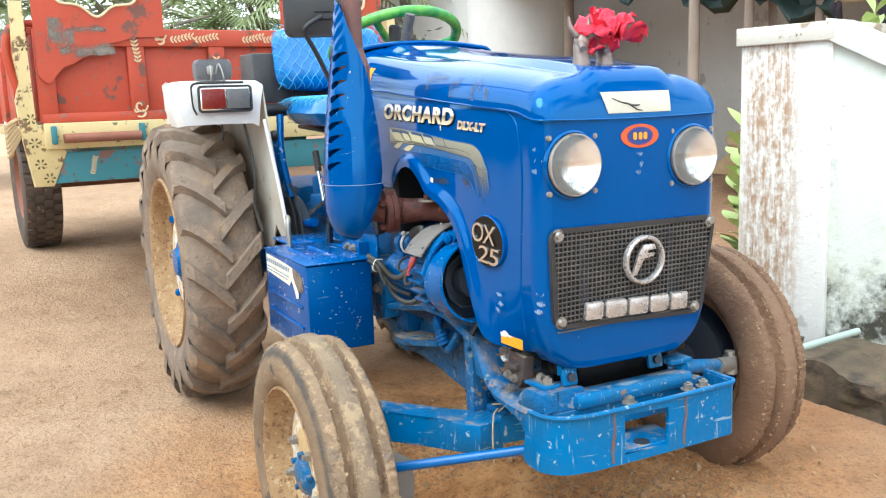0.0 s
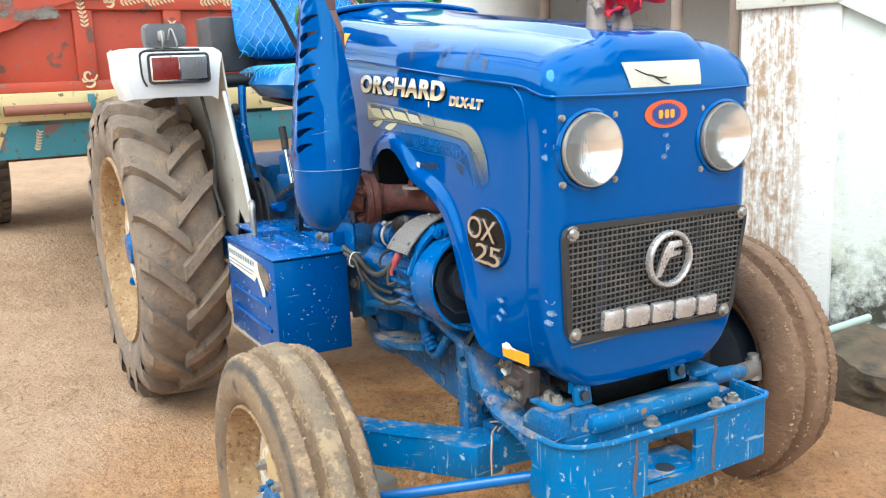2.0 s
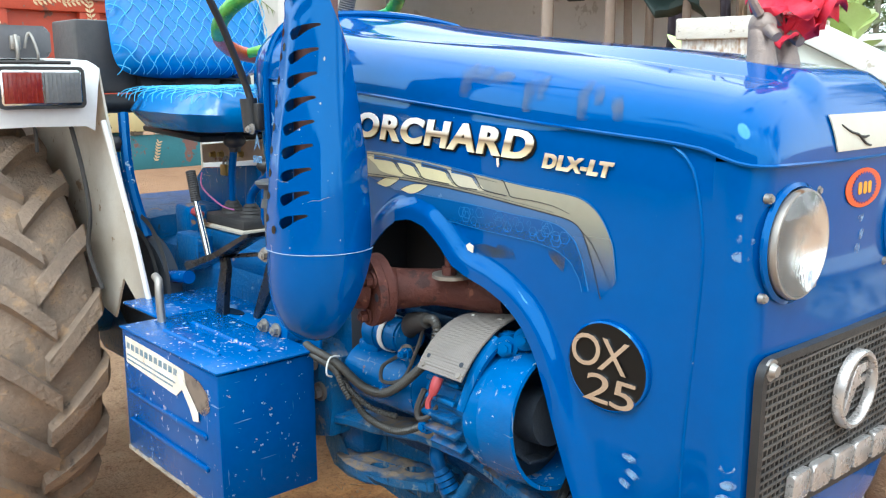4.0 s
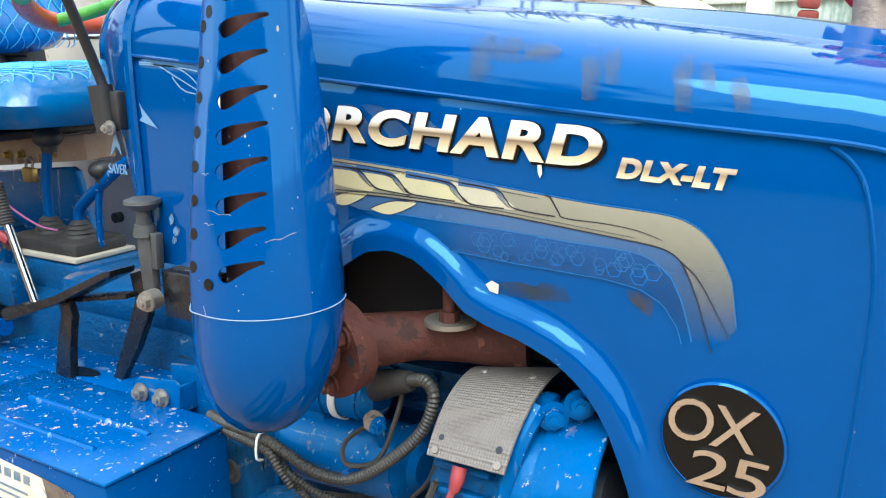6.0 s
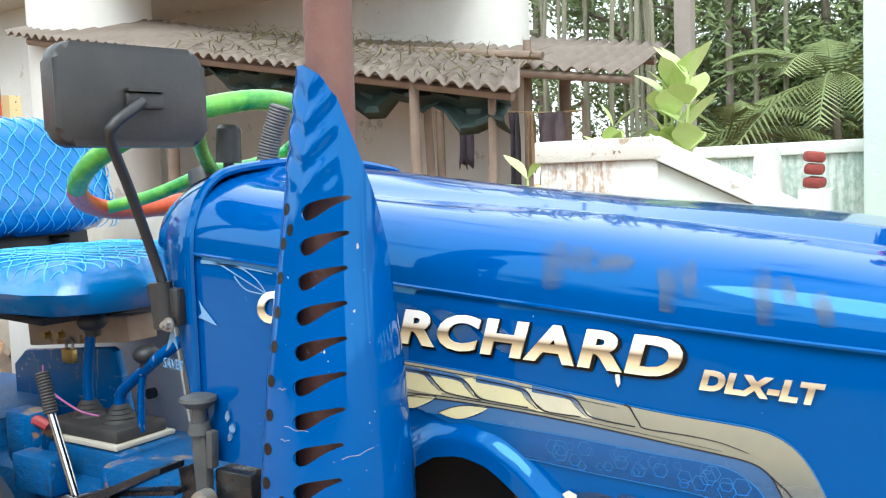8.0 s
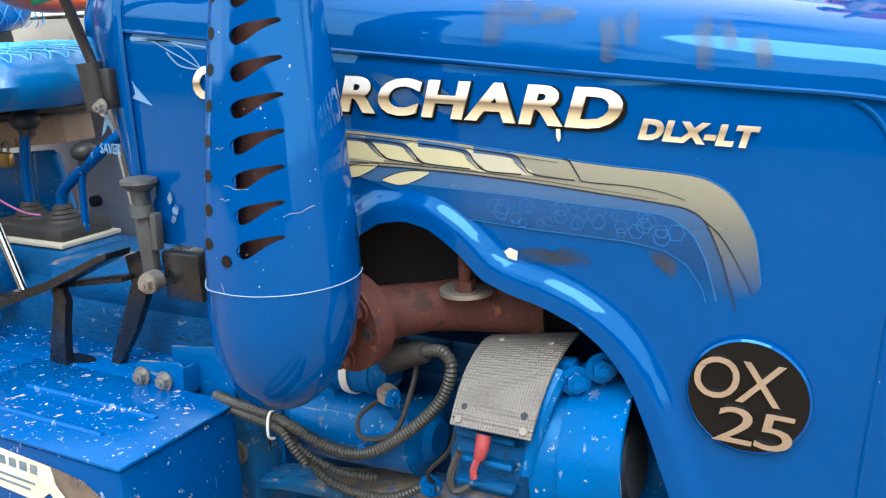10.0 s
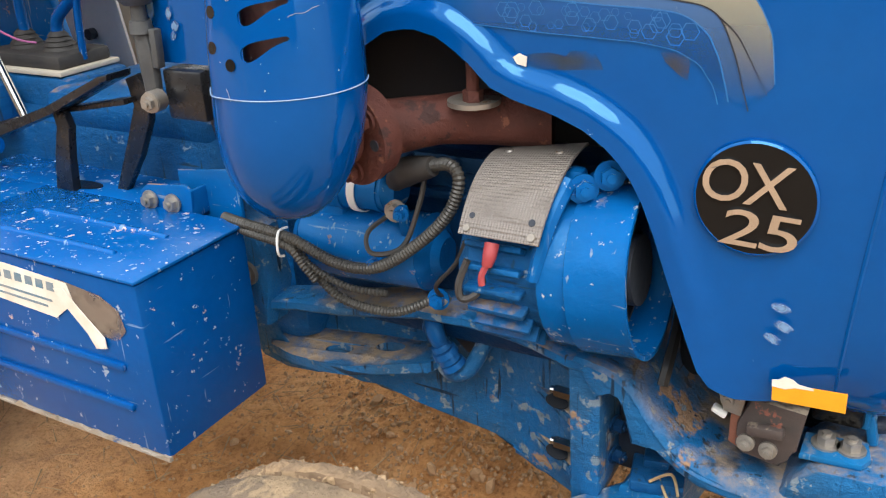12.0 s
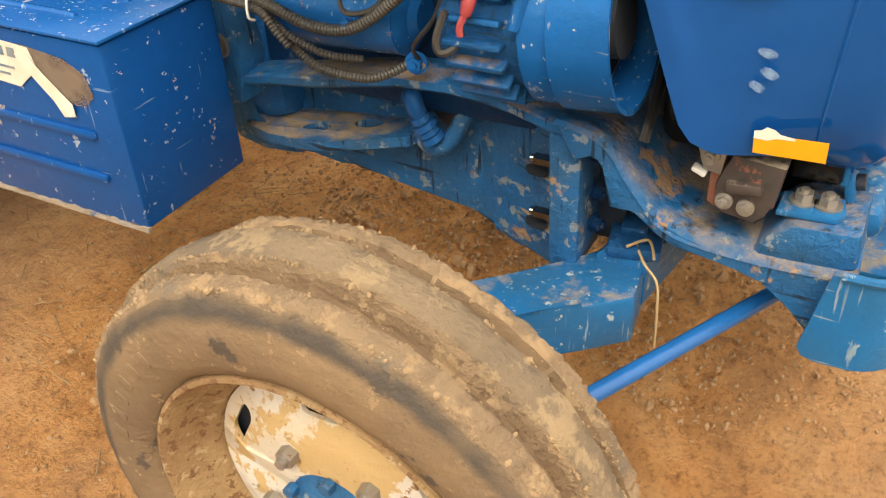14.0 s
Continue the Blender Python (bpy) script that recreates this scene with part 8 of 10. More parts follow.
    bm = tube(bmesh.new(), [(0.436, -0.012, 0.937), (0.436, -0.010, 0.950), (0.445, -0.009, 0.957), (0.454, -0.010, 0.950), (0.454, -0.012, 0.937)], 0.0027, 8)
    tpart("shackle", bm, M_STEEL, sb)
    bm = bmesh.new()
    side_plate(bm, [(0.20, 0.885), (0.24, 0.915), (0.498, 0.937), (0.512, 0.930), (0.545, 0.80), (0.20, 0.76)], 0.03, 0.05, 0.006)
    tpart("hydraulic_cover", bm, M_BLUE_LIGHT, tr, "blue hydraulic housing behind the levers")
    bm = bmesh.new()
    tube(bm, [(0.50, -0.10, 0.93), (0.53, -0.115, 0.90), (0.60, -0.11, 0.868), (0.64, -0.10, 0.86)], 0.0017, 6)
    tpart("pink_wire", bm, plain("pink_insulation", (0.35, 0.10, 0.25), 0.5), sb)
    for pts, mt in (([(0.52, -0.13, 0.80), (0.50, -0.14, 0.83), (0.53, -0.14, 0.85), (0.55, -0.13, 0.84)], M_WIRE_RED), ([(0.50, -0.12, 0.78), (0.49, -0.14, 0.80), (0.50, -0.13, 0.84), (0.53, -0.12, 0.845)], M_STRING)):
        bm = tube(bmesh.new(), pts, 0.009, 8)
        tpart("rag", bm, mt, sb, "crumpled cord and rag")
    # left inner fender face seen behind the levers
    bm = bmesh.new()
    side_plate(bm, [(-0.10, 1.04), (0.35, 1.03), (0.46, 0.965), (0.50, 0.72), (0.46, 0.66), (-0.10, 0.70)], 0.205, 0.211, 0.001)
    tpart("far_shield", bm, M_WHITE, label="off-white side sheet")
    bm = rod(bmesh.new(), (0.397, 0.205, 0.807), (0.397, 0.190, 0.807), 0.011, seg=12)
    tpart("shield_bolt", bm, M_DARK)
    # linkage clutter between wheel and seat
    bm = bmesh.new()
    rod(bm, (0.46, -0.235, 0.66), (0.46, -0.205, 0.66), 0.14, seg=32)
    tpart("brake_drum", bm, M_DARK, tr)
    for k, r in ((0, 0.145), (1, 0.12)):
        bm = bmesh.new()
        lathe(bm, [(r, 0), (r + 0.008, 0.004), (r, 0.008)], Matrix.Translation((0.46, -0.236 - 0.012 * k, 0.70)) @ pose(0, 0, 0, 90, 0, 0), 36)
        tpart("linkage_quadrant", bm, M_BLACK, tr)
    bm = bmesh.new()
    tube(bm, [(0.43, -0.24, 0.84), (0.42, -0.25, 0.92), (0.40, -0.25, 0.985)], 0.007, 8)
    tube(bm, [(0.50, -0.235, 0.80), (0.44, -0.24, 0.93), (0.38, -0.22, 1.06)], 0.012, 8)
    tube(bm, [(0.55, -0.22, 0.72), (0.66, -0.22, 0.735)], 0.014, 10, False)
    tpart("linkage_rod", bm, M_BLUE_WORN, tr)
    bm = bmesh.new()
    bmesh.ops.create_uvsphere(bm, u_segments=14, v_segments=10, radius=0.019, matrix=Matrix.Translation((0.398, -0.25, 0.995)))
    tpart("knob", bm, M_BLACK, tr)
    bm = bmesh.new()
    box(bm, (0.50, -0.13, 0.82), (0.07, 0.05, 0.09), None, 0.012)
    box(bm, (0.58, -0.165, 0.78), (0.10, 0.04, 0.06), None, 0.006)
    tpart("valve_body", bm, M_BLUE_CAST, tr)


platform()


# ---- seat, steering wheel, mirror, fenders ----
def cushion(c, size, rot, mat, name, label, puff=0.25):
    bm = bmesh.new()
    m = pose(*c, *rot)
    nu, nv = 22, 16
    top, bot = [], []
    for i in range(nu + 1):
        rt, rb = [], []
        for j in range(nv + 1):
            u, v = 2 * i / nu - 1, 2 * j / nv - 1
            r = (abs(u) ** 4 + abs(v) ** 4) ** 0.25
            k = 1.0 if r < 1e-6 else min(1.0, 1.0)
            q = math.sqrt(u * u + v * v) or 1
            s = max(abs(u), abs(v)) / ((abs(u) ** 5 + abs(v) ** 5) ** 0.2 or 1)
            x, y = u * s * size[0] / 2, v * s * size[1] / 2
            h = size[2] / 2 * max(0.0, 1 - max(abs(u), abs(v)) ** 5) ** puff
            h += 0.002 * noise.noise((x * 22, y * 22, c[2]))
            rt.append(bm.verts.new(m @ V(x, y, h)))
            rb.append(bm.verts.new(m @ V(x, y, -h * 0.8)))
        top.append(rt)
        bot.append(rb)
    for g, flip in ((top, 0), (bot, 1)):
        for i in range(nu):
            for j in range(nv):
                q = (g[i][j], g[i + 1][j], g[i + 1][j + 1], g[i][j + 1])
                bm.faces.new(q[::-1] if flip else q)
    bmesh.ops.remove_doubles(bm, verts=bm.verts[:], dist=0.0008)
    ob = tpart(name, bm, mat, label=label, angle=60)
    # printed diamond net, standing just proud of the cover
    bm = bmesh.new()

    def at(x, y, lift=0.0012):
        u, v = x / (size[0] / 2), y / (size[1] / 2)
        h = size[2] / 2 * max(0.0, 1 - max(abs(u), abs(v)) ** 5) ** puff
        return m @ V(x, y, h + lift + 0.002 * noise.noise((x * 22, y * 22, c[2])))

    pu, pv = 0.046, 0.032
    for sgn in (-1, 1):
        for k in range(-14, 15):
            pts = []
            for i in range(161):
                x = -size[0] / 2 + size[0] * i / 160
                y = sgn * x * pv / pu * 1.0 + k * pv + 0.003 * math.sin(x / pu * 2 * math.pi)
                if abs(y) < size[1] / 2 * 0.999 and abs(x) < size[0] / 2 * 0.985:
                    pts.append(at(x, y))
                elif len(pts) > 3:
                    tube(bm, pts, 0.0011, 4, False)
                    pts = []
                else:
                    pts = []
            if len(pts) > 3:
                tube(bm, pts, 0.0011, 4, False)
    tagged(tpart("printed_net", bm, M_CYAN, ob, "pale cyan printed net pattern"), kind="stuff")
    return ob


cushion((0.50, 0.02, 1.066), (0.42, 0.44, 0.105), (0, 1, 0), M_SKYB, "seat", "blue quilted vinyl seat with net print", 0.20)
cushion((0.28, 0.0, 1.248), (0.225, 0.40, 0.13), (0, 78, 0), M_SKYB, "backrest", "blue vinyl backrest with net print", 0.40)
bm = bmesh.new()
box(bm, (0.24, 0.02, 1.13), (0.06, 0.30, 0.16), (0, -10, 0), 0.01)
box(bm, (0.37, 0.04, 1.012), (0.30, 0.30, 0.014), (0, 3, 0), 0.005)
for y in (-0.06, 0.10):
    for k in range(7):
        rod(bm, (0.27, y, 1.06 + 0.022 * k), (0.272, y, 1.068 + 0.022 * k), 0.020, seg=14)
tpart("seat_frame", bm, M_BLACK, label="black seat frame with springs")


def steering():
    c = V(0.745, 0.040, 1.262)
    m = Matrix.Translation(c) @ pose(0, 0, 0, 0, -25, 0)
    R = 0.190
    bm = bmesh.new()

    def arc(a0, a1):
        return [m @ V(R * math.cos(radians(a)), R * math.sin(radians(a)), 0) for a in range(a0, a1 + 1, 6)]

    tube(bm, arc(-120, 150), 0.0155, 14, False)
    w = tpart("steering_wheel", bm, M_GREEN_WRAP, label="steering wheel wrapped in green and red vinyl")
    bm = tube(bmesh.new(), arc(150, 240), 0.0157, 14, False)
    tpart("red_wrap", bm, M_RED_WRAP, w, "red vinyl wrap")
    for a in (200, 320, 80):
        bm = tube(bmesh.new(), [m @ V(R * math.cos(radians(a)), R * math.sin(radians(a)), 0), m @ V(R * 0.5 * math.cos(radians(a)), R * 0.5 * math.sin(radians(a)), -0.02), m @ V(0.02, 0, -0.03)], 0.011, 10)
        tpart("spoke", bm, M_GREEN_WRAP, w)
    bm = bmesh.new()
    rod(bm, m @ V(0, 0, -0.045), m @ V(0, 0, -0.020), 0.030, 0.024, 18)
    rod(bm, m @ V(0, 0, -0.045), m @ V(0.05, 0, -0.22), 0.018, seg=14)
    tpart("column", bm, M_BLACK, w)
    bm = tube(bmesh.new(), [(0.955, -0.03, 1.22), (0.965, -0.025, 1.27), (0.985, -0.02, 1.325)], 0.014, 12, True, 8, 0.0012)
    tpart("wrapped_stalk", bm, material("grey_tape", (0.12, 0.11, 0.11), 0.6, alt=(0.05, 0.05, 0.05), scale=60), w)
    bm = bmesh.new()
    rod(bm, (0.876, -0.02, 1.250), (0.880, -0.02, 1.300), 0.019, 0.0175, 16)
    rod(bm, (0.880, -0.02, 1.300), (0.8805, -0.02, 1.306), 0.0175, 0.013, 16)
    rod(bm, (0.876, -0.02, 1.20), (0.876, -0.02, 1.252), 0.008, seg=10)
    tpart("stop_knob", bm, M_BLACK, w)


steering()


def mirror():
    # base clamp, bent arm, housing seen from behind
    bm = tube(bmesh.new(), [(0.988, -0.246, 1.095), (0.986, -0.256, 1.13), (1.005, -0.30, 1.212), (1.026, -0.338, 1.268), (1.034, -0.338, 1.284), (1.036, -0.318, 1.299), (1.030, -0.296, 1.311)], 0.0062, 10)
    a = tpart("mirror", bm, M_BLACK, label="black rear view mirror on a bent arm")
    bm = bmesh.new()
    rod(bm, (0.990, -0.248, 1.044), (0.986, -0.250, 1.100), 0.0135, 0.0145, 16)
    box(bm, (1.003, -0.242, 1.07), (0.024, 0.016, 0.046), None, 0.004)
    tpart("clamp", bm, M_BLACK, a)
    bm = bmesh.new()
    bolt(bm, (1.005, -0.255, 1.050), (0, -1, 0), 0.006)
    tpart("clamp_bolt", bm, M_STEEL, a)
    m = Matrix(((0.25, 0, 0.968, 1.017), (0.968, 0, -0.25, -0.295), (0, 1, 0, 1.319), (0, 0, 0, 1)))
    bm = bmesh.new()
    slab(bm, rounded(0.178, 0.114, 0.020, 6), m @ pose(0, 0, -0.036), 0.036, 0.008)
    tpart("housing", bm, M_BLACK, a, "rounded black plastic housing")
    bm = slab(bmesh.new(), rounded(0.168, 0.102, 0.016, 6), m @ pose(0, 0, -0.039), 0.003)
    tpart("mirror_glass", bm, plain("mirror_silver", (0.9, 0.9, 0.9), 0.02, 1.0), a)
    bm = bmesh.new()
    slab(bm, [(x + 0.010, y - 0.006) for x, y in rounded(0.046, 0.018, 0.004, 3)], m, 0.008, 0.002)
    slab(bm, [(x + 0.010, y + 0.006) for x, y in rounded(0.044, 0.004, 0.001, 2)], m, 0.012)
    tpart("arm_seat", bm, M_BLACK, a)


mirror()


def fender(s):
    def P(x, y, z):
        return (x, s * y, z)

    bm = bmesh.new()
    # front hood plate, top shell and outer flange, lofted along the wheel's arc
    rings = []
    arc = [(0.470, 1.040), (0.476, 1.09), (0.468, 1.138), (0.452, 1.166), (0.42, 1.174), (0.30, 1.180), (0.15, 1.180), (0.0, 1.172), (-0.15, 1.14), (-0.28, 1.08)]
    for i, (x, z) in enumerate(arc):
        drop = 0.0 if i < 4 else 0.085 * ease(4, 5.5, i)
        yo = 0.580 - (0.016 if i == 0 else 0) - 0.12 * ease(4.2, 6, i)
        yi = 0.286 + (0.030 * ease(4, 0, i))
        ring = [P(x - (0.10 if i < 4 else 0), yo + 0.004, z - (0 if i < 4 else drop)), P(x - (0.02 if i < 4 else 0.0), yo, z - 0.004), P(x, yo - 0.018, z), P(x, (yo + yi) / 2, z + 0.002), P(x, yi + 0.018, z), P(x - 0.004, yi, z - 0.010)]
        rings.append([bm.verts.new(p) for p in ring])
    for a, b in zip(rings, rings[1:]):
        for k in range(5):
            bm.faces.new((a[k], a[k + 1], b[k + 1], b[k]))
    f = tpart("fender", bm, M_WHITE, label="white steel rear fender", angle=35, solid=0.003)
    bm = bmesh.new()
    side_plate(bm, [(-0.28, 1.06), (0.0, 1.165), (0.44, 1.160), (0.472, 1.05), (0.52, 0.93), (0.575, 0.80), (0.622, 0.662), (0.57, 0.672), (0.50, 0.72), (0.44, 0.62), (0.20, 0.66), (-0.1, 0.74), (-0.28, 0.86)], s * 0.288, s * 0.293, 0.001)
    tpart("inner_panel", bm, M_WHITE_DIRTY, f, "dirty white inner fender panel")
    bm = bmesh.new()
    pts = [P(0.474, 0.301, 1.05), P(0.524, 0.296, 0.93), P(0.578, 0.292, 0.80), P(0.624, 0.288, 0.660)]
    tube(bm, pts, 0.006, 8)
    tpart("panel_edge", bm, M_WHITE, f)
    bm = bmesh.new()
    tube(bm, [P(0.44, 0.43, 1.06), P(0.435, 0.425, 1.02), P(0.432, 0.425, 0.99)], 0.004, 6)
    tube(bm, [P(0.44, 0.36, 1.06), P(0.455, 0.345, 0.95), P(0.47, 0.342, 0.86), P(0.455, 0.345, 0.78), P(0.49, 0.335, 0.70)], 0.005, 6)
    tpart("loose_wire", bm, M_RUBBER, f)
    if s < 0:
        # tail lamp facing forward, with its frame
        m = Matrix.Translation((0.4765, -0.4215, 1.1185)) @ Matrix(((0, 0, 1, 0), (1, 0, 0, 0), (0, 1, 0, 0), (0, 0, 0, 1)))
        bm = slab(bmesh.new(), rounded(0.158, 0.074, 0.010, 4), m, 0.014, 0.003)
        lp = tpart("indicator_lamp", bm, M_CHROME, f, "chrome framed red and clear lamp")
        bm = slab(bmesh.new(), [(-0.073, -0.030), (-0.002, -0.030), (-0.002, 0.030), (-0.073, 0.030)], m @ pose(0, 0, 0.012), 0.012, 0.003)
        ln = tpart("red_lens", bm, M_RED_LENS, f)
        for k in range(8):
            tpart("rib", box(bmesh.new(), m @ V(-0.066 + 0.0085 * k, 0, 0.0245), (0.0015, 0.002, 0.054)), M_RED_LENS, ln)
        bm = slab(bmesh.new(), [(0.002, -0.030), (0.072, -0.030), (0.072, 0.030), (0.002, 0.030)], m @ pose(0, 0, 0.012), 0.012, 0.003)
        ln = tpart("clear_lens", bm, M_CLEAR_LENS, f)
        for k in range(8):
            tpart("rib", box(bmesh.new(), m @ V(0.008 + 0.0085 * k, 0, 0.0245), (0.0015, 0.002, 0.054)), M_CLEAR_LENS, ln)
        bm = flat_shapes([rounded(0.166, 0.082, 0.012, 4), rounded(0.154, 0.070, 0.008, 4)], 0.010)
        bm.transform(m @ pose(0, 0, 0.010))
        tpart("lamp_gasket", bm, M_RUBBER, lp, "black rubber gasket")
        bm = bmesh.new()
        tube(bm, [m @ V(-0.10, 0.035, 0.002), m @ V(-0.092, 0.046, 0.006), m @ V(-0.06, 0.049, 0.006), m @ V(0.06, 0.049, 0.006)], 0.004, 6)
        tube(bm, [m @ V(-0.10, 0.035, 0.002), m @ V(-0.098, -0.02, 0.003), m @ V(-0.088, -0.046, 0.003)], 0.003, 6)
        tpart("rubber_seal", bm, M_RUBBER, f)
    return f


fender(-1)
fender(1)

bm = bmesh.new()
slab(bm, rounded(0.110, 0.062, 0.012, 5), Matrix.Translation((0.405, -0.442, 1.208)) @ Matrix(((0, 0, 1, 0), (1, 0, 0, 0), (0, 1, 0, 0), (0, 0, 0, 1))), 0.05, 0.010)
wl_ = tpart("work_lamp", bm, material("grey_lamp_plastic", (0.10, 0.10, 0.11), 0.5, alt=(0.15, 0.15, 0.15), scale=20), label="grey rear work lamp on the fender")
bm = bmesh.new()
tube(bm, [(0.462, -0.455, 1.165), (0.468, -0.455, 1.19), (0.460, -0.455, 1.22)], 0.004, 8)
tube(bm, [(0.462, -0.420, 1.165), (0.470, -0.418, 1.185), (0.458, -0.428, 1.225), (0.455, -0.438, 1.195)], 0.003, 8)
box(bm, (0.455, -0.455, 1.205), (0.012, 0.02, 0.028), None, 0.003)
tpart("lamp_stem", bm, M_STEEL, wl_)
bm = box(bmesh.new(), (0.19, -0.196, 1.187), (0.13, 0.15, 0.165), (0, 0, 4), 0.006)
sp_ = tpart("loudspeaker_box", bm, material("black_speaker_vinyl", (0.035, 0.035, 0.036), 0.5, alt=(0.07, 0.062, 0.058), scale=20, bump=0.2), label="black loudspeaker box beside the seat")
mm = Matrix.Translation((0.2585, -0.196, 1.194)) @ pose(0, 0, 4) @ Matrix(((0, 0, 1, 0), (1, 0, 0, 0), (0, 1, 0, 0), (0, 0, 0, 1)))
bm = bmesh.new()
lathe(bm, [(0.058, -0.002), (0.060, 0.006), (0.050, 0.008), (0.040, 0.002), (0.022, -0.001), (0.020, 0.006), (0.0, 0.010)], mm, 32)
tpart("speaker_cone", bm, material("dusty_speaker_cone", (0.13, 0.125, 0.12), 0.5, alt=(0.08, 0.078, 0.075), scale=40), sp_)
bm = rod(bmesh.new(), (0.25, -0.295, 1.08), (0.25, -0.085, 1.08), 0.022, seg=14)
tpart("speaker_bar", bm, M_BLACK, sp_)


# ---- ornament on the bonnet ----
def ornament():
    bm = bmesh.new()
    for x, y, h in ((1.799, -0.045, 0.055), (1.797, 0.013, 0.045)):
        rod(bm, (x, y, 1.136), (x, y, 1.154), 0.020, 0.016, 18)
        rod(bm, (x, y, 1.150), (x - 0.004, y, 1.150 + h * 0.6), 0.0165, 0.013, 16)
        bmesh.ops.create_uvsphere(bm, u_segments=14, v_segments=10, radius=0.0165, matrix=Matrix.Translation((x - 0.002, y + 0.002, 1.152 + h * 0.62)) @ Matrix.Diagonal((1, 0.9, 1.15, 1)))
        rod(bm, (x + 0.010, y - 0.006, 1.155 + h * 0.5), (x + 0.024, y - 0.012, 1.150 + h * 0.42), 0.008, 0.006, 10)
        for q in (-1, 1):
            tube(bm, [(x, y + q * 0.010, 1.158 + h * 0.75), (x - 0.004, y + q * 0.022, 1.170 + h * 0.85), (x - 0.006, y + q * 0.024, 1.184 + h * 0.95)], [0.006, 0.005, 0.002], 8)
    tpart("bonnet_ornament", bm, M_BRONZE, label="small weathered metal figurines on the bonnet")


ornament()


def flower(c, r, rot, name_label):
    f = root("hibiscus_flower", name_label, "flower", c, "flowers on the bonnet")
    random.seed(int(c[1] * 1000) + 7)
    for k in range(5):
        a0 = 2 * math.pi * k / 5 + rot
        bm = bmesh.new()
        rows = []
        for i in range(9):
            t = i / 8
            wid = r * 0.62 * math.sin(math.pi * min(t * 0.80 + 0.06, 1)) ** 0.8
            row = []
            for j in range(7):
                u = j / 3 - 1
                ruff = 0.16 * r * t * math.sin(u * 6 + k * 2.1 + t * 5) + 0.1 * r * t * noise.noise((u * 2, t * 3, k + c[1] * 9))
                x, y, z = r * t * (1 - 0.08 * u * u), wid * u, ruff + 0.5 * r * math.sin(t * 1.7) - 0.2 * r * t * t
                row.append(bm.verts.new(Euler((0.9 * math.sin(rot * 3 + k), 0.5 * math.cos(rot + k * 2), a0)).to_matrix() @ V(x, y, z)))
            rows.append(row)
        for a, b in zip(rows, rows[1:]):
            for j in range(6):
                bm.faces.new((a[j], a[j + 1], b[j + 1], b[j]))
        p = part("petal", bm, M_PETAL, f)
        sm = p.modifiers.new("thickness", "SOLIDIFY")
        sm.thickness = 0.0008
    bm = tube(bmesh.new(), [(0, 0, 0), (0.015, -0.005, 0.02), (0.03, -0.012, 0.03)], 0.002, 6)
    part("stamen", bm, M_PETAL, f)


flower((1.800, -0.008, 1.218), 0.044, 0.4, "red hibiscus flower tucked behind the bonnet ornament")
flower((1.806, 0.052, 1.196), 0.054, 1.3, "red hibiscus flower lying on the bonnet ornament")
flower((1.802, 0.006, 1.172), 0.036, 2.4, "wilted red hibiscus flower by the bonnet ornament")


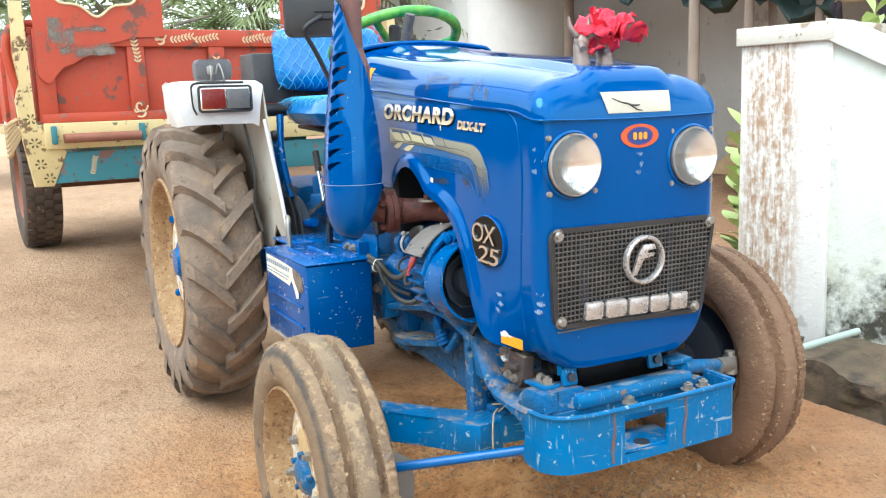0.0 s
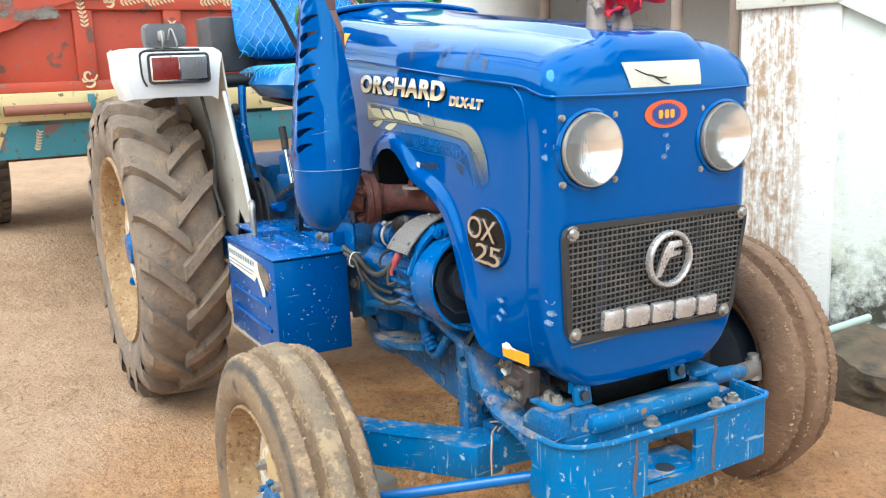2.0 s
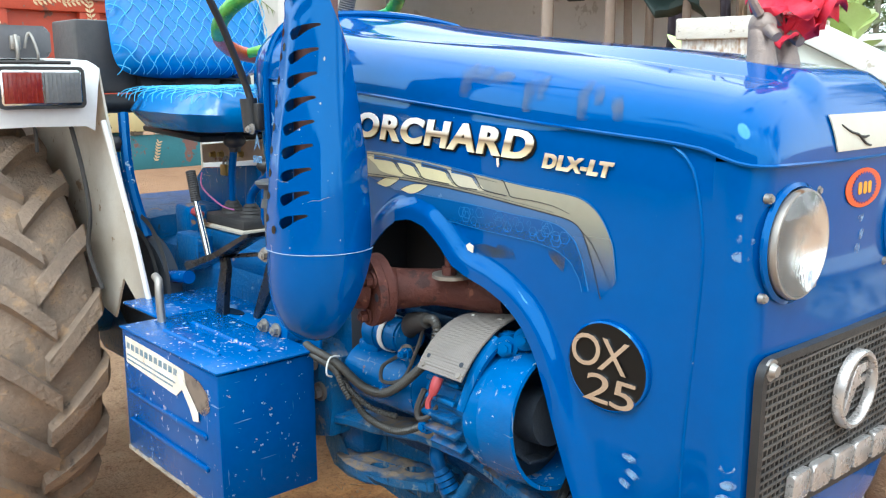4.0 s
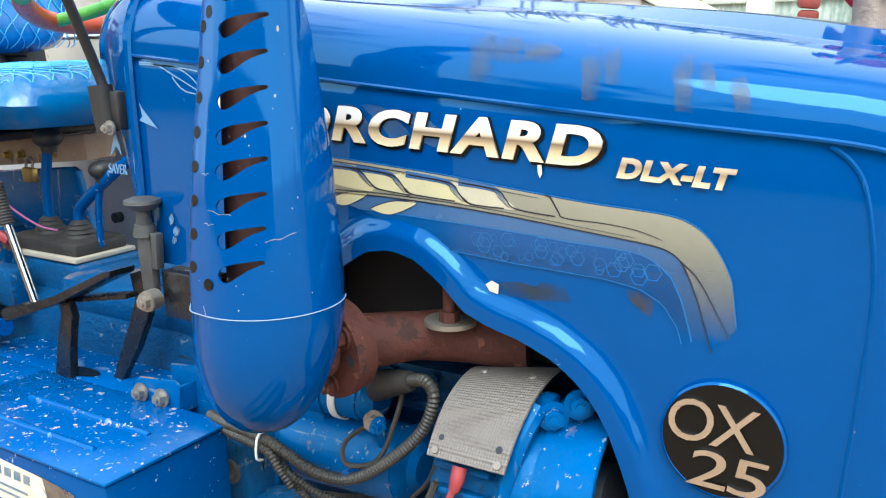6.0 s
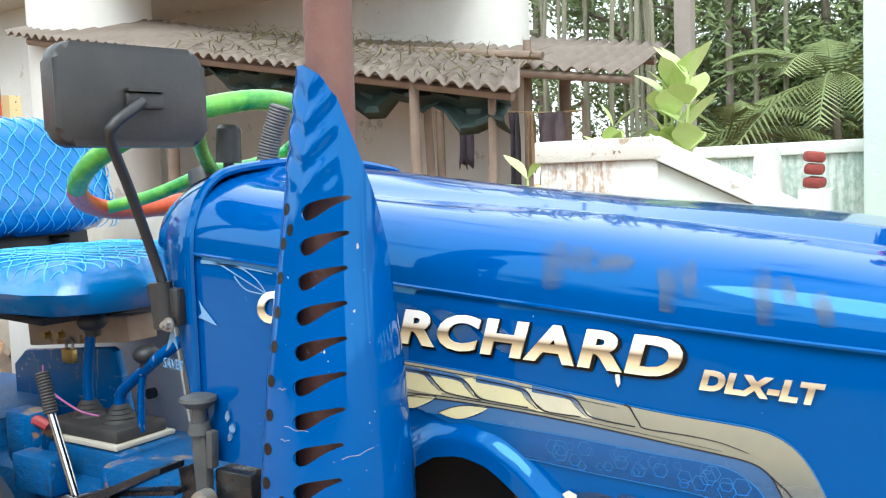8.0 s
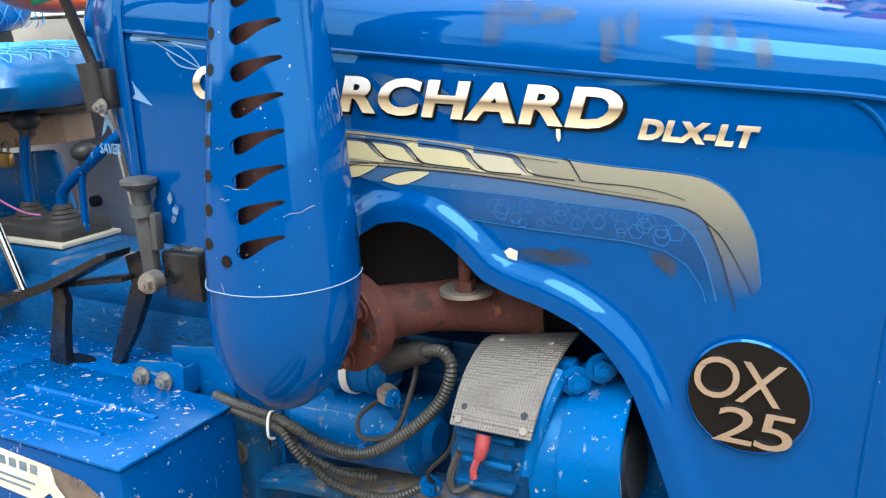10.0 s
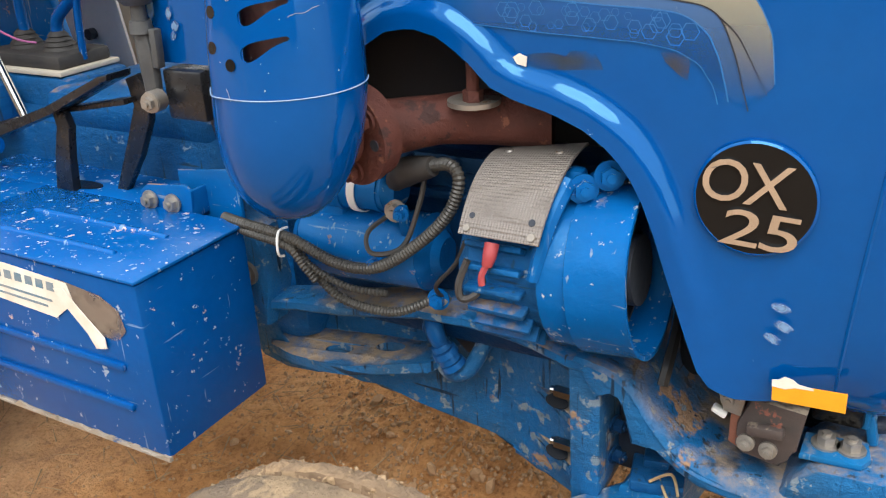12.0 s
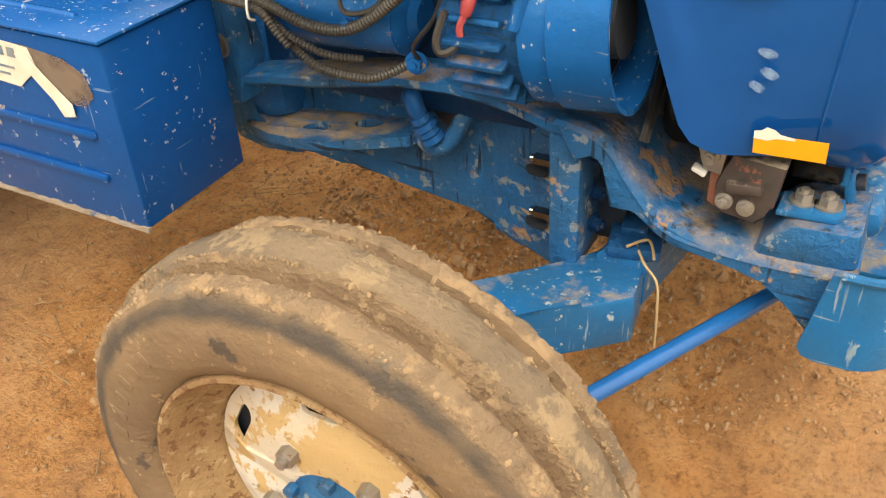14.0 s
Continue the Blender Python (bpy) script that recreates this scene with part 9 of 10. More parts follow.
# ---- boundary wall, pillar and drain ----
def streaked_wall_material(name, base, stain, x0, x1, mould_z):
    """Limewash with long rust-brown runs between x0 and x1, and black mould creeping up from the foot."""
    m = material(name, base, 0.88, alt=tuple(c * 0.9 for c in base), scale=2.0, spots=tuple(c * 0.72 for c in base), spot_scale=6, spot_at=0.60, spots2=(0.42, 0.38, 0.30), spot2_scale=55, spot2_at=0.66, bump=0.35, bump_scale=45)
    n, l = m.node_tree.nodes, m.node_tree.links
    b = n["Principled BSDF"]
    src = b.inputs["Base Color"].links[0].from_socket
    co = n.new("ShaderNodeTexCoord")
    sep = n.new("ShaderNodeSeparateXYZ")
    l.new(co.outputs["Object"], sep.inputs[0])

    def noise_at(scale, sc, detail=8):
        mp = n.new("ShaderNodeMapping")
        mp.inputs["Scale"].default_value = sc
        l.new(co.outputs["Object"], mp.inputs["Vector"])
        t = n.new("ShaderNodeTexNoise")
        t.inputs["Scale"].default_value, t.inputs["Detail"].default_value, t.inputs["Roughness"].default_value = scale, detail, 0.68
        l.new(mp.outputs["Vector"], t.inputs["Vector"])
        return t.outputs["Fac"]

    def calc(op, a, c, d=None):
        k = n.new("ShaderNodeMath")
        k.operation = op
        k.use_clamp = op in ("MULTIPLY",)
        for i, v in enumerate((a, c, d)):
            if v is None:
                continue
            if isinstance(v, (int, float)):
                k.inputs[i].default_value = v
            else:
                l.new(v, k.inputs[i])
        return k.outputs[0]

    def rng(v, a, z):
        r = n.new("ShaderNodeMapRange")
        r.inputs["From Min"].default_value, r.inputs["From Max"].default_value = a, z
        l.new(v, r.inputs["Value"])
        return r.outputs["Result"]

    def mix(f, a, c):
        x = n.new("ShaderNodeMix")
        x.data_type = "RGBA"
        l.new(f, x.inputs[0])
        l.new(a, x.inputs[6])
        x.inputs[7].default_value = (*c, 1)
        return x.outputs[2]

    mid, half = (x0 + x1) / 2, (x1 - x0) / 2
    band = rng(calc("ABSOLUTE", calc("SUBTRACT", sep.outputs[0], mid), 0), half, half * 0.45)
    runs = rng(calc("ADD", noise_at(9, (5, 1, 0.45)), noise_at(26, (1.6, 1, 1.0))), 0.86, 1.12)
    out = mix(calc("MULTIPLY", calc("MULTIPLY", band, runs), 0.9), src, stain)
    foot = rng(calc("ADD", sep.outputs[2], calc("MULTIPLY_ADD", noise_at(5, (1, 1, 1)), -0.9, 0.45)), mould_z, mould_z - 0.12)
    black = rng(noise_at(14, (1, 1, 1)), 0.38, 0.58)
    out = mix(calc("MULTIPLY", foot, black), out, (0.055, 0.052, 0.038))
    green = rng(noise_at(3, (1, 1, 1)), 0.48, 0.66)
    foot2 = rng(calc("ADD", sep.outputs[2], calc("MULTIPLY_ADD", noise_at(4, (1, 1, 1)), -0.9, 0.45)), mould_z + 0.30, mould_z)
    out = mix(calc("MULTIPLY", calc("MULTIPLY", foot2, green), 0.6), out, (0.36, 0.36, 0.20))
    l.new(out, b.inputs["Base Color"])
    return m


M_PILLAR = streaked_wall_material("stained_pillar_limewash", (0.78, 0.77, 0.72), (0.34, 0.20, 0.10), -0.22, 0.10, -0.86)
M_BOUND = streaked_wall_material("mouldy_boundary_limewash", (0.73, 0.76, 0.68), (0.5, 0.45, 0.35), -9, -8, -0.46)


def boundary():
    p = root("wall_pillar", "whitewashed gate pillar with brown rain stains", "pillar", (0.7245, 1.803, 0.9))
    tagged(p, kind="structure")
    bm = box(bmesh.new(), (0, 0.08, -0.22), (0.375, 0.40, 1.18), None, 0.008)
    part("pillar_body", bm, M_PILLAR, p)
    bm = box(bmesh.new(), (0, 0.08, 0.396), (0.40, 0.44, 0.070), None, 0.006)
    part("pillar_cap", bm, material("pillar_cap_limewash", (0.72, 0.68, 0.60), 0.9, alt=(0.58, 0.52, 0.43), scale=4, spots=(0.36, 0.28, 0.20), spot_scale=11, spot_at=0.57, spots2=(0.20, 0.15, 0.11), spot2_scale=30, spot2_at=0.62, bump=0.4), p)
    p.rotation_euler = (0, 0, radians(13.5))
    w = root("wall_boundary", "sloping whitewashed boundary wall with black mould at the foot", "wall", (0.946, 1.714, 0.9))
    tagged(w, kind="structure")
    w.rotation_euler = (0, 0, radians(14))
    top = [(-0.03, 0.362), (0.55, 0.066), (1.15, -0.24), (2.25, -0.62)]
    bm = bmesh.new()
    side_plate(bm, top + [(2.25, -1.3), (-0.03, -1.3)], 0.035, 0.20, 0.004)
    part("wall_body", bm, M_BOUND, w)
    bm = bmesh.new()
    side_plate(bm, [(x, z + 0.004) for x, z in top] + [(x, z + 0.078) for x, z in top[::-1]], 0.0, 0.24, 0.006)
    part("wall_coping", bm, material("coping_limewash", (0.78, 0.78, 0.73), 0.9, alt=(0.68, 0.68, 0.62), scale=3, spots=(0.5, 0.45, 0.36), spot_scale=10, spot_at=0.62, bump=0.3), w)
    # rough stone ledge below the wall, over the drain
    for x, y, z, sx, sy, sz, r in ((1.32, 1.52, 0.03, 0.50, 0.34, 0.26, 5), (1.72, 1.56, -0.02, 0.36, 0.28, 0.22, -6), (1.12, 1.50, -0.12, 0.30, 0.22, 0.30, 10), (2.15, 1.58, 0.0, 0.42, 0.26, 0.26, 3), (0.8, 1.46, 0.10, 0.36, 0.18, 0.14, -4), (2.62, 1.56, -0.04, 0.4, 0.25, 0.22, 0)):
        bm = bmesh.new()
        box(bm, (0, 0, 0), (sx, sy, sz))
        bmesh.ops.subdivide_edges(bm, edges=bm.edges[:], cuts=15, use_grid_fill=True)
        for v in bm.verts:
            d = noise.noise_vector((v.co.x * 45, v.co.y * 45 + x, v.co.z * 45)) * 0.006 + noise.noise_vector((v.co.x * 6 + x, v.co.y * 6 + y, v.co.z * 6)) * 0.035 + noise.noise_vector((v.co.x * 17 + x, v.co.y * 17, v.co.z * 17)) * 0.012
            v.co = V(v.co.x * (1 - 0.12 * abs(v.co.z / sz)), v.co.y, v.co.z) + d
        s = part("drain_stone", bm, M_STONE, angle=60)
        s.matrix_world = pose(x, y, z, 0, 3, r)
        tagged(s, "rough mossy stone ledge over the drain", "stone", "stones along the drain")
    bm = bmesh.new()
    tube(bm, [(1.217, 1.28, 0.224), (1.232, 1.39, 0.237), (1.249, 1.52, 0.252)], 0.0125, 14, False)
    pp = part("drain_pipe", bm, M_PIPE)
    tagged(pp, "pale green plastic pipe sticking out over the drain", "pipe")


boundary()


# ---- trailer behind the tractor ----
def trailer():
    t = root("trailer", "orange and cream farm trailer with hand-painted motifs", "trailer")
    W, zf, zr = 0.805, 1.10, 1.49

    def tp(name, bm, mat, label="", parent=None, angle=40):
        return part(name, bm, mat, parent or t, label, angle=angle)

    def front(x, y, z):
        """Plane of the front board: u to +y, v up, facing forward."""
        return Matrix(((0, 0, 1, x), (1, 0, 0, y), (0, 1, 0, z), (0, 0, 0, 1)))

    bm = box(bmesh.new(), (-0.02, 0, (zf + zr) / 2), (0.03, 2 * W, zr - zf), None, 0.003)
    fb = tp("front_board", bm, M_ORANGE, "orange steel front board")
    for y in (-W + 0.03, -0.40, -0.04, 0.28, W - 0.03):
        bm = box(bmesh.new(), (0.008, y, (zf + zr) / 2), (0.035, 0.075, zr - zf), None, 0.004)
        tp("batten", bm, M_ORANGE)
    bm = box(bmesh.new(), (0.010, 0, zr - 0.035), (0.042, 2 * W, 0.075), None, 0.004)
    tp("top_rail", bm, M_ORANGE)
    bm = box(bmesh.new(), (0.008, 0, zf + 0.02), (0.036, 2 * W, 0.04), None, 0.004)
    tp("bottom_rail", bm, M_ORANGE)
    # scalloped raised panels at both ends
    for s in (-1, 1):
        outl = [(-0.805, 1.30), (-0.805, 1.86), (-0.275, 1.86), (-0.275, 1.46), (-0.40, 1.455), (-0.50, 1.43), (-0.55, 1.41), (-0.62, 1.37), (-0.66, 1.345), (-0.70, 1.335), (-0.73, 1.30), (-0.76, 1.265), (-0.78, 1.27)]
        win = [(-0.76, 1.70), (-0.72, 1.66), (-0.70, 1.60), (-0.62, 1.585), (-0.55, 1.54), (-0.48, 1.585), (-0.40, 1.60), (-0.36, 1.66), (-0.33, 1.70), (-0.40, 1.74), (-0.55, 1.75), (-0.70, 1.74)]
        mir = (lambda p: [(-a, b) for a, b in p]) if s > 0 else (lambda p: p)
        bm = flat_shapes([mir(outl), mir(win)], 0.012)
        bm.transform(front(0.036, 0, 0))
        tp("scalloped_panel", bm, M_ORANGE, "orange cut-out scalloped panel")
        bm = bmesh.new()
        tube(bm, [(0.044, (y - 0 if s < 0 else -y), z) for y, z in win + win[:1]], 0.006, 6)
        tp("cream_outline", bm, M_MOTIF)
        m_patch = ghost_material("bare_filler_grey", (0.25, 0.22, 0.18), 14, 0.36, 0.92)
        for y, z, a, w_, h_ in ((-0.70, 1.47, 0, 0.10, 0.13), (-0.60, 1.40, 5, 0.22, 0.05), (-0.60, 1.49, 2, 0.16, 0.03)):
            bm = box(bmesh.new(), (0.0435, y * (1 if s < 0 else -1), z), (0.002, w_, h_), (a, 0, 0))
            tp("grey_patch", bm, m_patch)
    # painted sprigs: curved stem with leaves
    def sprig(y, z, a, size, x=0.0325):
        m = front(x, y, z) @ pose(0, 0, 0, 0, 0, a)
        stem = tp("painted_sprig", tube(bmesh.new(), [m @ V(q * size, 0.10 * size * math.sin(q * 2), 0.0006) for q in (-1, -0.5, 0, 0.5, 1)], 0.0012, 4), M_MOTIF, "cream hand-painted leaf sprig", fb)
        for k in range(-3, 4):
            q = k / 3
            c = (q * size, 0.10 * size * math.sin(q * 2))
            for r in (0.8, -0.9):
                bm = slab(bmesh.new(), [(c[0] + u * size * 0.46 * math.cos(r) - v * size * 0.11 * math.sin(r), c[1] + u * size * 0.46 * math.sin(r) + v * size * 0.11 * math.cos(r)) for u, v in ((0, 0), (0.3, 0.8), (0.6, 0.9), (1, 0.2), (0.6, -0.6), (0.3, -0.5))], m, 0.0015)
                tp("painted_leaf", bm, M_MOTIF, "", stem)

    def curl(y, z, size, x=0.0325):
        m = front(x, y, z)
        bm = bmesh.new()
        tube(bm, [m @ V(size * (0.06 + 0.075 * k) * math.cos(k * 0.9), 0.12 * size + size * (0.06 + 0.075 * k) * math.sin(k * 0.9), 0) for k in range(8)], [0.003, 0.0055, 0.004], 5)
        tube(bm, [m @ V(0.1 * size, -0.15 * size, 0), m @ V(0.35 * size, -0.45 * size, 0), m @ V(0.1 * size, -0.75 * size, 0), m @ V(-0.3 * size, -0.7 * size, 0)], [0.002, 0.006, 0.003], 5)
        tube(bm, [m @ V(-0.1 * size, -0.3 * size, 0), m @ V(-0.4 * size, -0.35 * size, 0), m @ V(-0.5 * size, -0.1 * size, 0)], [0.002, 0.005, 0.002], 5)
        for v in bm.verts:
            v.co.x = x + (v.co.x - x) * 0.3
        tp("painted_curl", bm, M_MOTIF, "cream hand-painted curl", fb)

    for y in (-0.40, 0.28, -0.04):
        sprig(y, 1.40 if y != -0.04 else 1.31, 90, 0.05)
        curl(y, 1.155, 0.055)
    curl(-0.29, 1.462, 0.045)
    for y in (-0.20, -0.09, 0.13, 0.23, 0.40, 0.55):
        sprig(y, 1.455, 4, 0.048)
    # cream sill with pipe and teal chassis plate
    bm = box(bmesh.new(), (0.02, 0, 1.045), (0.06, 2 * W, 0.11), None, 0.005)
    tp("cream_sill", bm, M_CREAM, "peeling cream sill")
    bm = bmesh.new()
    side = [(-0.885, 1.60), (-0.835, 1.60), (-0.835, 1.10), (-0.80, 1.05), (-0.72, 0.98), (-0.785, 0.835), (-0.86, 0.835), (-0.89, 1.05), (-0.90, 1.20), (-0.875, 1.28), (-0.89, 1.38)]
    for s in (-1, 1):
        bm = slab(bmesh.new(), [(y * -s if s > 0 else y, z) for y, z in side], front(-0.02, 0, 0), 0.055, 0.004)
        tp("corner_bracket", bm, M_CREAM, "curved cream corner bracket with painted flowers")
        for k, (y, z) in enumerate(((-0.845, 1.02), (-0.83, 0.93), (-0.80, 0.87), (-0.85, 1.12), (-0.845, 1.42))):
            bm = bmesh.new()
            for q in range(6):
                a = q * math.pi / 3
                slab(bm, [(0.006 * math.cos(a), 0.006 * math.sin(a)), (0.020 * math.cos(a - 0.25), 0.020 * math.sin(a - 0.25)), (0.024 * math.cos(a), 0.024 * math.sin(a)), (0.020 * math.cos(a + 0.25), 0.020 * math.sin(a + 0.25))], front(0.0355, y * (1 if s < 0 else -1), z), 0.001)
            tp("painted_flower", bm, material("painted_olive", (0.12, 0.10, 0.03), 0.8, scale=30))
    bm = slab(bmesh.new(), [(-0.75, 0.975), (0.75, 0.975), (0.79, 0.845), (-0.79, 0.845)], front(0.0, 0, 0), 0.03, 0.003)
    tp("teal_plate", bm, M_TEAL, "chipped teal chassis plate with white motifs")
    for y in (-0.62, -0.40, 0.1, 0.5):
        sprig(y, 0.91, 70, 0.035, 0.032)
    bm = rod(bmesh.new(), (0.085, -0.735, 1.035), (0.085, -0.42, 1.035), 0.020, seg=16)
    tp("step_pipe", bm, M_RUSTY_RED, "rusty brown pipe step")
    for y in (-0.77, -0.41):
        tp("pipe_holder", box(bmesh.new(), (0.055, y, 1.05), (0.08, 0.02, 0.075), (0, 0, 0), 0.004), M_TEAL)
    # side boards, bed, grey plank
    for s in (-1, 1):
        bm = box(bmesh.new(), (-1.55, s * W, 1.29), (3.1, 0.03, 0.36), None, 0.003)
        tp("side_board", bm, M_ORANGE, "orange side board")
        for k in range(6):
            bm = box(bmesh.new(), (-0.15 - 0.55 * k, s * (W + 0.02), 1.29), (0.06, 0.03, 0.38), None, 0.003)
            tp("side_batten", bm, M_ORANGE)
        bm = box(bmesh.new(), (-1.55, s * W, 1.485), (3.1, 0.05, 0.03), None, 0.004)
        tp("side_rail", bm, M_ORANGE)
    bm = box(bmesh.new(), (-1.55, 0, 1.06), (3.1, 2 * W, 0.05), None, 0.003)
    tp("bed", bm, M_CREAM)
    bm = box(bmesh.new(), (-3.08, 0, 1.43), (0.03, 2 * W, 0.62), None, 0.003)
    tp("tail_board", bm, material("grey_wood_board", (0.18, 0.16, 0.15), 0.8, alt=(0.12, 0.10, 0.10), scale=5, bump=0.2), "grey weathered tail board")
    bm = bmesh.new()
    tube(bm, [(-0.03, -0.885, 1.25), (-0.03, -0.91, 1.40), (-0.03, -0.88, 1.50), (-0.03, -0.78, 1.515)], 0.017, 10)
    tp("side_hook", bm, M_ORANGE)
    bm = bmesh.new()
    for k in range(7):
        tube(bm, [(0.02, -0.90 - 0.01 * math.sin(k), 1.12 - 0.012 * k), (0.03, -0.945, 1.09 - 0.02 * k), (0.0, -0.93, 1.04 - 0.01 * k)], 0.009, 6)
    tp("rope_coil", bm, M_STRING, "coil of rope on the corner")
    # chassis and drawbar
    for y in (-0.35, 0.35):
        bm = box(bmesh.new(), (-1.5, y, 0.93), (3.0, 0.07, 0.16), None, 0.004)
        tp("chassis_rail", bm, M_TEAL)
    bm = bmesh.new()
    tube(bm, [(-0.3, -0.35, 0.90), (0.55, -0.04, 0.62), (0.70, 0.0, 0.55)], 0.035, 8, False)
    tube(bm, [(-0.3, 0.35, 0.90), (0.55, 0.04, 0.62), (0.70, 0.0, 0.55)], 0.035, 8, False)
    tp("drawbar", bm, M_TEAL)
    # wheels
    for s in (-1, 1):
        c = (-1.95, s * 0.66, 0.73)
        m = wheel_frame(c, s)
        bm = bmesh.new()
        lathe(bm, [(0.22, -0.085), (0.25, -0.10), (0.31, -0.108), (0.36, -0.105), (0.385, -0.095), (0.392, -0.05), (0.394, 0), (0.392, 0.05), (0.385, 0.095), (0.36, 0.105), (0.31, 0.108), (0.25, 0.10), (0.22, 0.085)], m, 56)
        wh = tp("trailer_wheel", bm, material("dusty_brown_tyre", (0.055, 0.045, 0.038), 0.85, alt=(0.13, 0.09, 0.065), scale=8, spots=(0.16, 0.10, 0.07), spot_scale=14, spot_at=0.6, bump=0.4), "dusty trailer wheel with block tread", angle=60)
        for row, off in ((-0.075, 0), (-0.025, 0.5), (0.025, 0), (0.075, 0.5)):
            bm = bmesh.new()
            for k in range(36):
                a = 2 * math.pi * (k + off) / 36
                r = 0.395 if abs(row) < 0.05 else 0.390
                mm = m @ pose(r * math.cos(a), r * math.sin(a), row, 0, 0, math.degrees(a))
                box(bm, mm.translation, (0.018, 0.040, 0.044))
                bmesh.ops.rotate(bm, verts=bm.verts[-8:], cent=mm.translation, matrix=(mm.to_3x3()))
            tagged(part("tread_block", bm, wh.data.materials[0], wh), kind="stuff")
        bm = bmesh.new()
        lathe(bm, [(0.225, 0.088), (0.215, 0.092), (0.205, 0.06), (0.18, 0.03), (0.09, 0.03), (0.08, 0.07), (0.0, 0.075)], m, 32)
        part("rim", bm, M_RUSTY_RED, wh)
    bm = rod(bmesh.new(), (-1.95, -0.62, 0.73), (-1.95, 0.62, 0.73), 0.045, seg=14)
    tp("axle", bm, M_RUSTY_RED)
    t.matrix_world = pose(-0.95, -0.060, -0.042, 0, 0, 3.2)
    return t


trailer()


# ---- shed, house and yard clutter ----
def wavy_sheet(a, b, c, d, waves, depth=0.02):
    """A corrugated sheet between corners a-b (one eave) and d-c (the other)."""
    bm = bmesh.new()
    n = waves * 6
    a, b, c, d = map(Vector, (a, b, c, d))
    rows = []
    for j in range(9):
        v = j / 8
        row = []
        for i in range(n + 1):
            u = i / n
            p = a.lerp(b, u).lerp(d.lerp(c, u), v)
            row.append(bm.verts.new(p + V(0, 0, depth * math.cos(2 * math.pi * u * waves) + 0.02 * noise.noise((u * 3, v * 3, 1)))))
        rows.append(row)
    for r, s in zip(rows, rows[1:]):
        for i in range(n):
            bm.faces.new((r[i], r[i + 1], s[i + 1], s[i]))
    return bm


def post(at, top, r, mat, label, lean=(0, 0)):
    bm = bmesh.new()
    z0 = -0.3
    tube(bm, [(0, 0, z0), (lean[0] * 0.4, lean[1] * 0.4, top * 0.45), (lean[0], lean[1], top)], [r * 1.1, r, r * 0.9], 10)
    p = part("post", bm, mat)
    p.location = (*at, 0)
    return tagged(p, label, "post", "posts of the shed")


def sheds():
    bm = wavy_sheet((-5.2, 3.40, 2.60), (-0.40, 3.40, 1.700), (-0.86, 4.3, 1.99), (-5.2, 4.3, 2.86), 44)
    r = part("shed_roof", bm, M_SHEET)
    s = r.modifiers.new("thickness", "SOLIDIFY")
    s.thickness = 0.008
    tagged(r, "sagging corrugated cement sheet shed roof", "roof")
    bm = wavy_sheet((-3.2, 4.75, 2.36), (-0.24, 4.75, 1.90), (-0.60, 6.6, 2.33), (-3.2, 6.6, 2.76), 26)
    r = part("shed_roof", bm, M_SHEET)
    s = r.modifiers.new("thickness", "SOLIDIFY")
    s.thickness = 0.008
    tagged(r, "patched corrugated lean-to roof over poles", "roof")
    for k, (a, b) in enumerate((((-3.0, 4.8, 2.28), (-0.28, 4.8, 1.86)), ((-3.0, 5.8, 2.50), (-0.46, 5.8, 2.10)), ((-5.0, 3.5, 2.52), (-0.50, 3.5, 1.69)), ((-2.6, 4.72, 2.32), (-0.9, 4.72, 2.08)))):
        bm = rod(bmesh.new(), a, b, 0.035, 0.03, 9)
        p = part("roof_pole", bm, M_WOOD)
        tagged(p, "rough wooden roof pole under the sheets", "pole", "roof poles")
    # straw and dry vines on the roof
    random.seed(5)
    bm = bmesh.new()
    for k in range(900):
        x = random.uniform(-3.2, -0.6)
        y = random.uniform(3.4, 4.2)
        z = 2.60 - 0.1875 * (x + 5.2) + 0.30 * (y - 3.40) + random.uniform(0.01, 0.07)
        a, l_ = random.uniform(0, 6.28), random.uniform(0.06, 0.22)
        p, q = V(x, y, z), V(x + l_ * math.cos(a), y + l_ * math.sin(a), z + random.uniform(-0.05, 0.04))
        w = (q - p).cross(V(0, 0, 1)).normalized() * 0.004
        bm.faces.new([bm.verts.new(v) for v in (p - w, p + w, q + w * 0.4, q - w * 0.4)])
    st = part("roof_straw", bm, material("dry_green_straw", (0.30, 0.27, 0.10), 0.9, alt=(0.16, 0.17, 0.05), scale=3, island=0.7), smooth=False)
    tagged(st, "dry straw and creepers on the shed roof", "straw", kind="stuff")
    post((-1.18, 3.5), 1.83, 0.035, M_WOOD, "thin wooden shed post", (0.01, 0))
    post((-1.70, 3.5), 1.93, 0.042, material("pale_debarked_pole", (0.34, 0.27, 0.21), 0.8, alt=(0.24, 0.18, 0.14), scale=6, bump=0.3), "pale debarked shed post", (0.02, 0))
    post((-3.94, 4.0), 2.45, 0.05, M_WOOD, "crooked wooden shed post", (0.05, 0))
    post((-0.72, 3.60), 1.74, 0.028, M_WOOD, "thin wooden shed post", (0.03, 0))
    post((-1.18, 5.0), 2.25, 0.034, M_WOOD, "wooden post bound with rope", (0.02, 0))
    post((-1.00, 5.3), 2.10, 0.050, M_WOOD, "wooden post beside the washing", (0, 0))
    post((-1.30, 3.9), 1.98, 0.03, M_WOOD, "thin wooden shed post", (-0.05, 0))
    bm = box(bmesh.new(), (0, 0, 1.3), (0.115, 0.11, 3.2), None, 0.01)
    cp = part("concrete_post", bm, material("weathered_concrete", (0.30, 0.26, 0.22), 0.9, alt=(0.22, 0.19, 0.17), scale=4, bump=0.3))
    cp.location = (0.02, 5.0, 0)
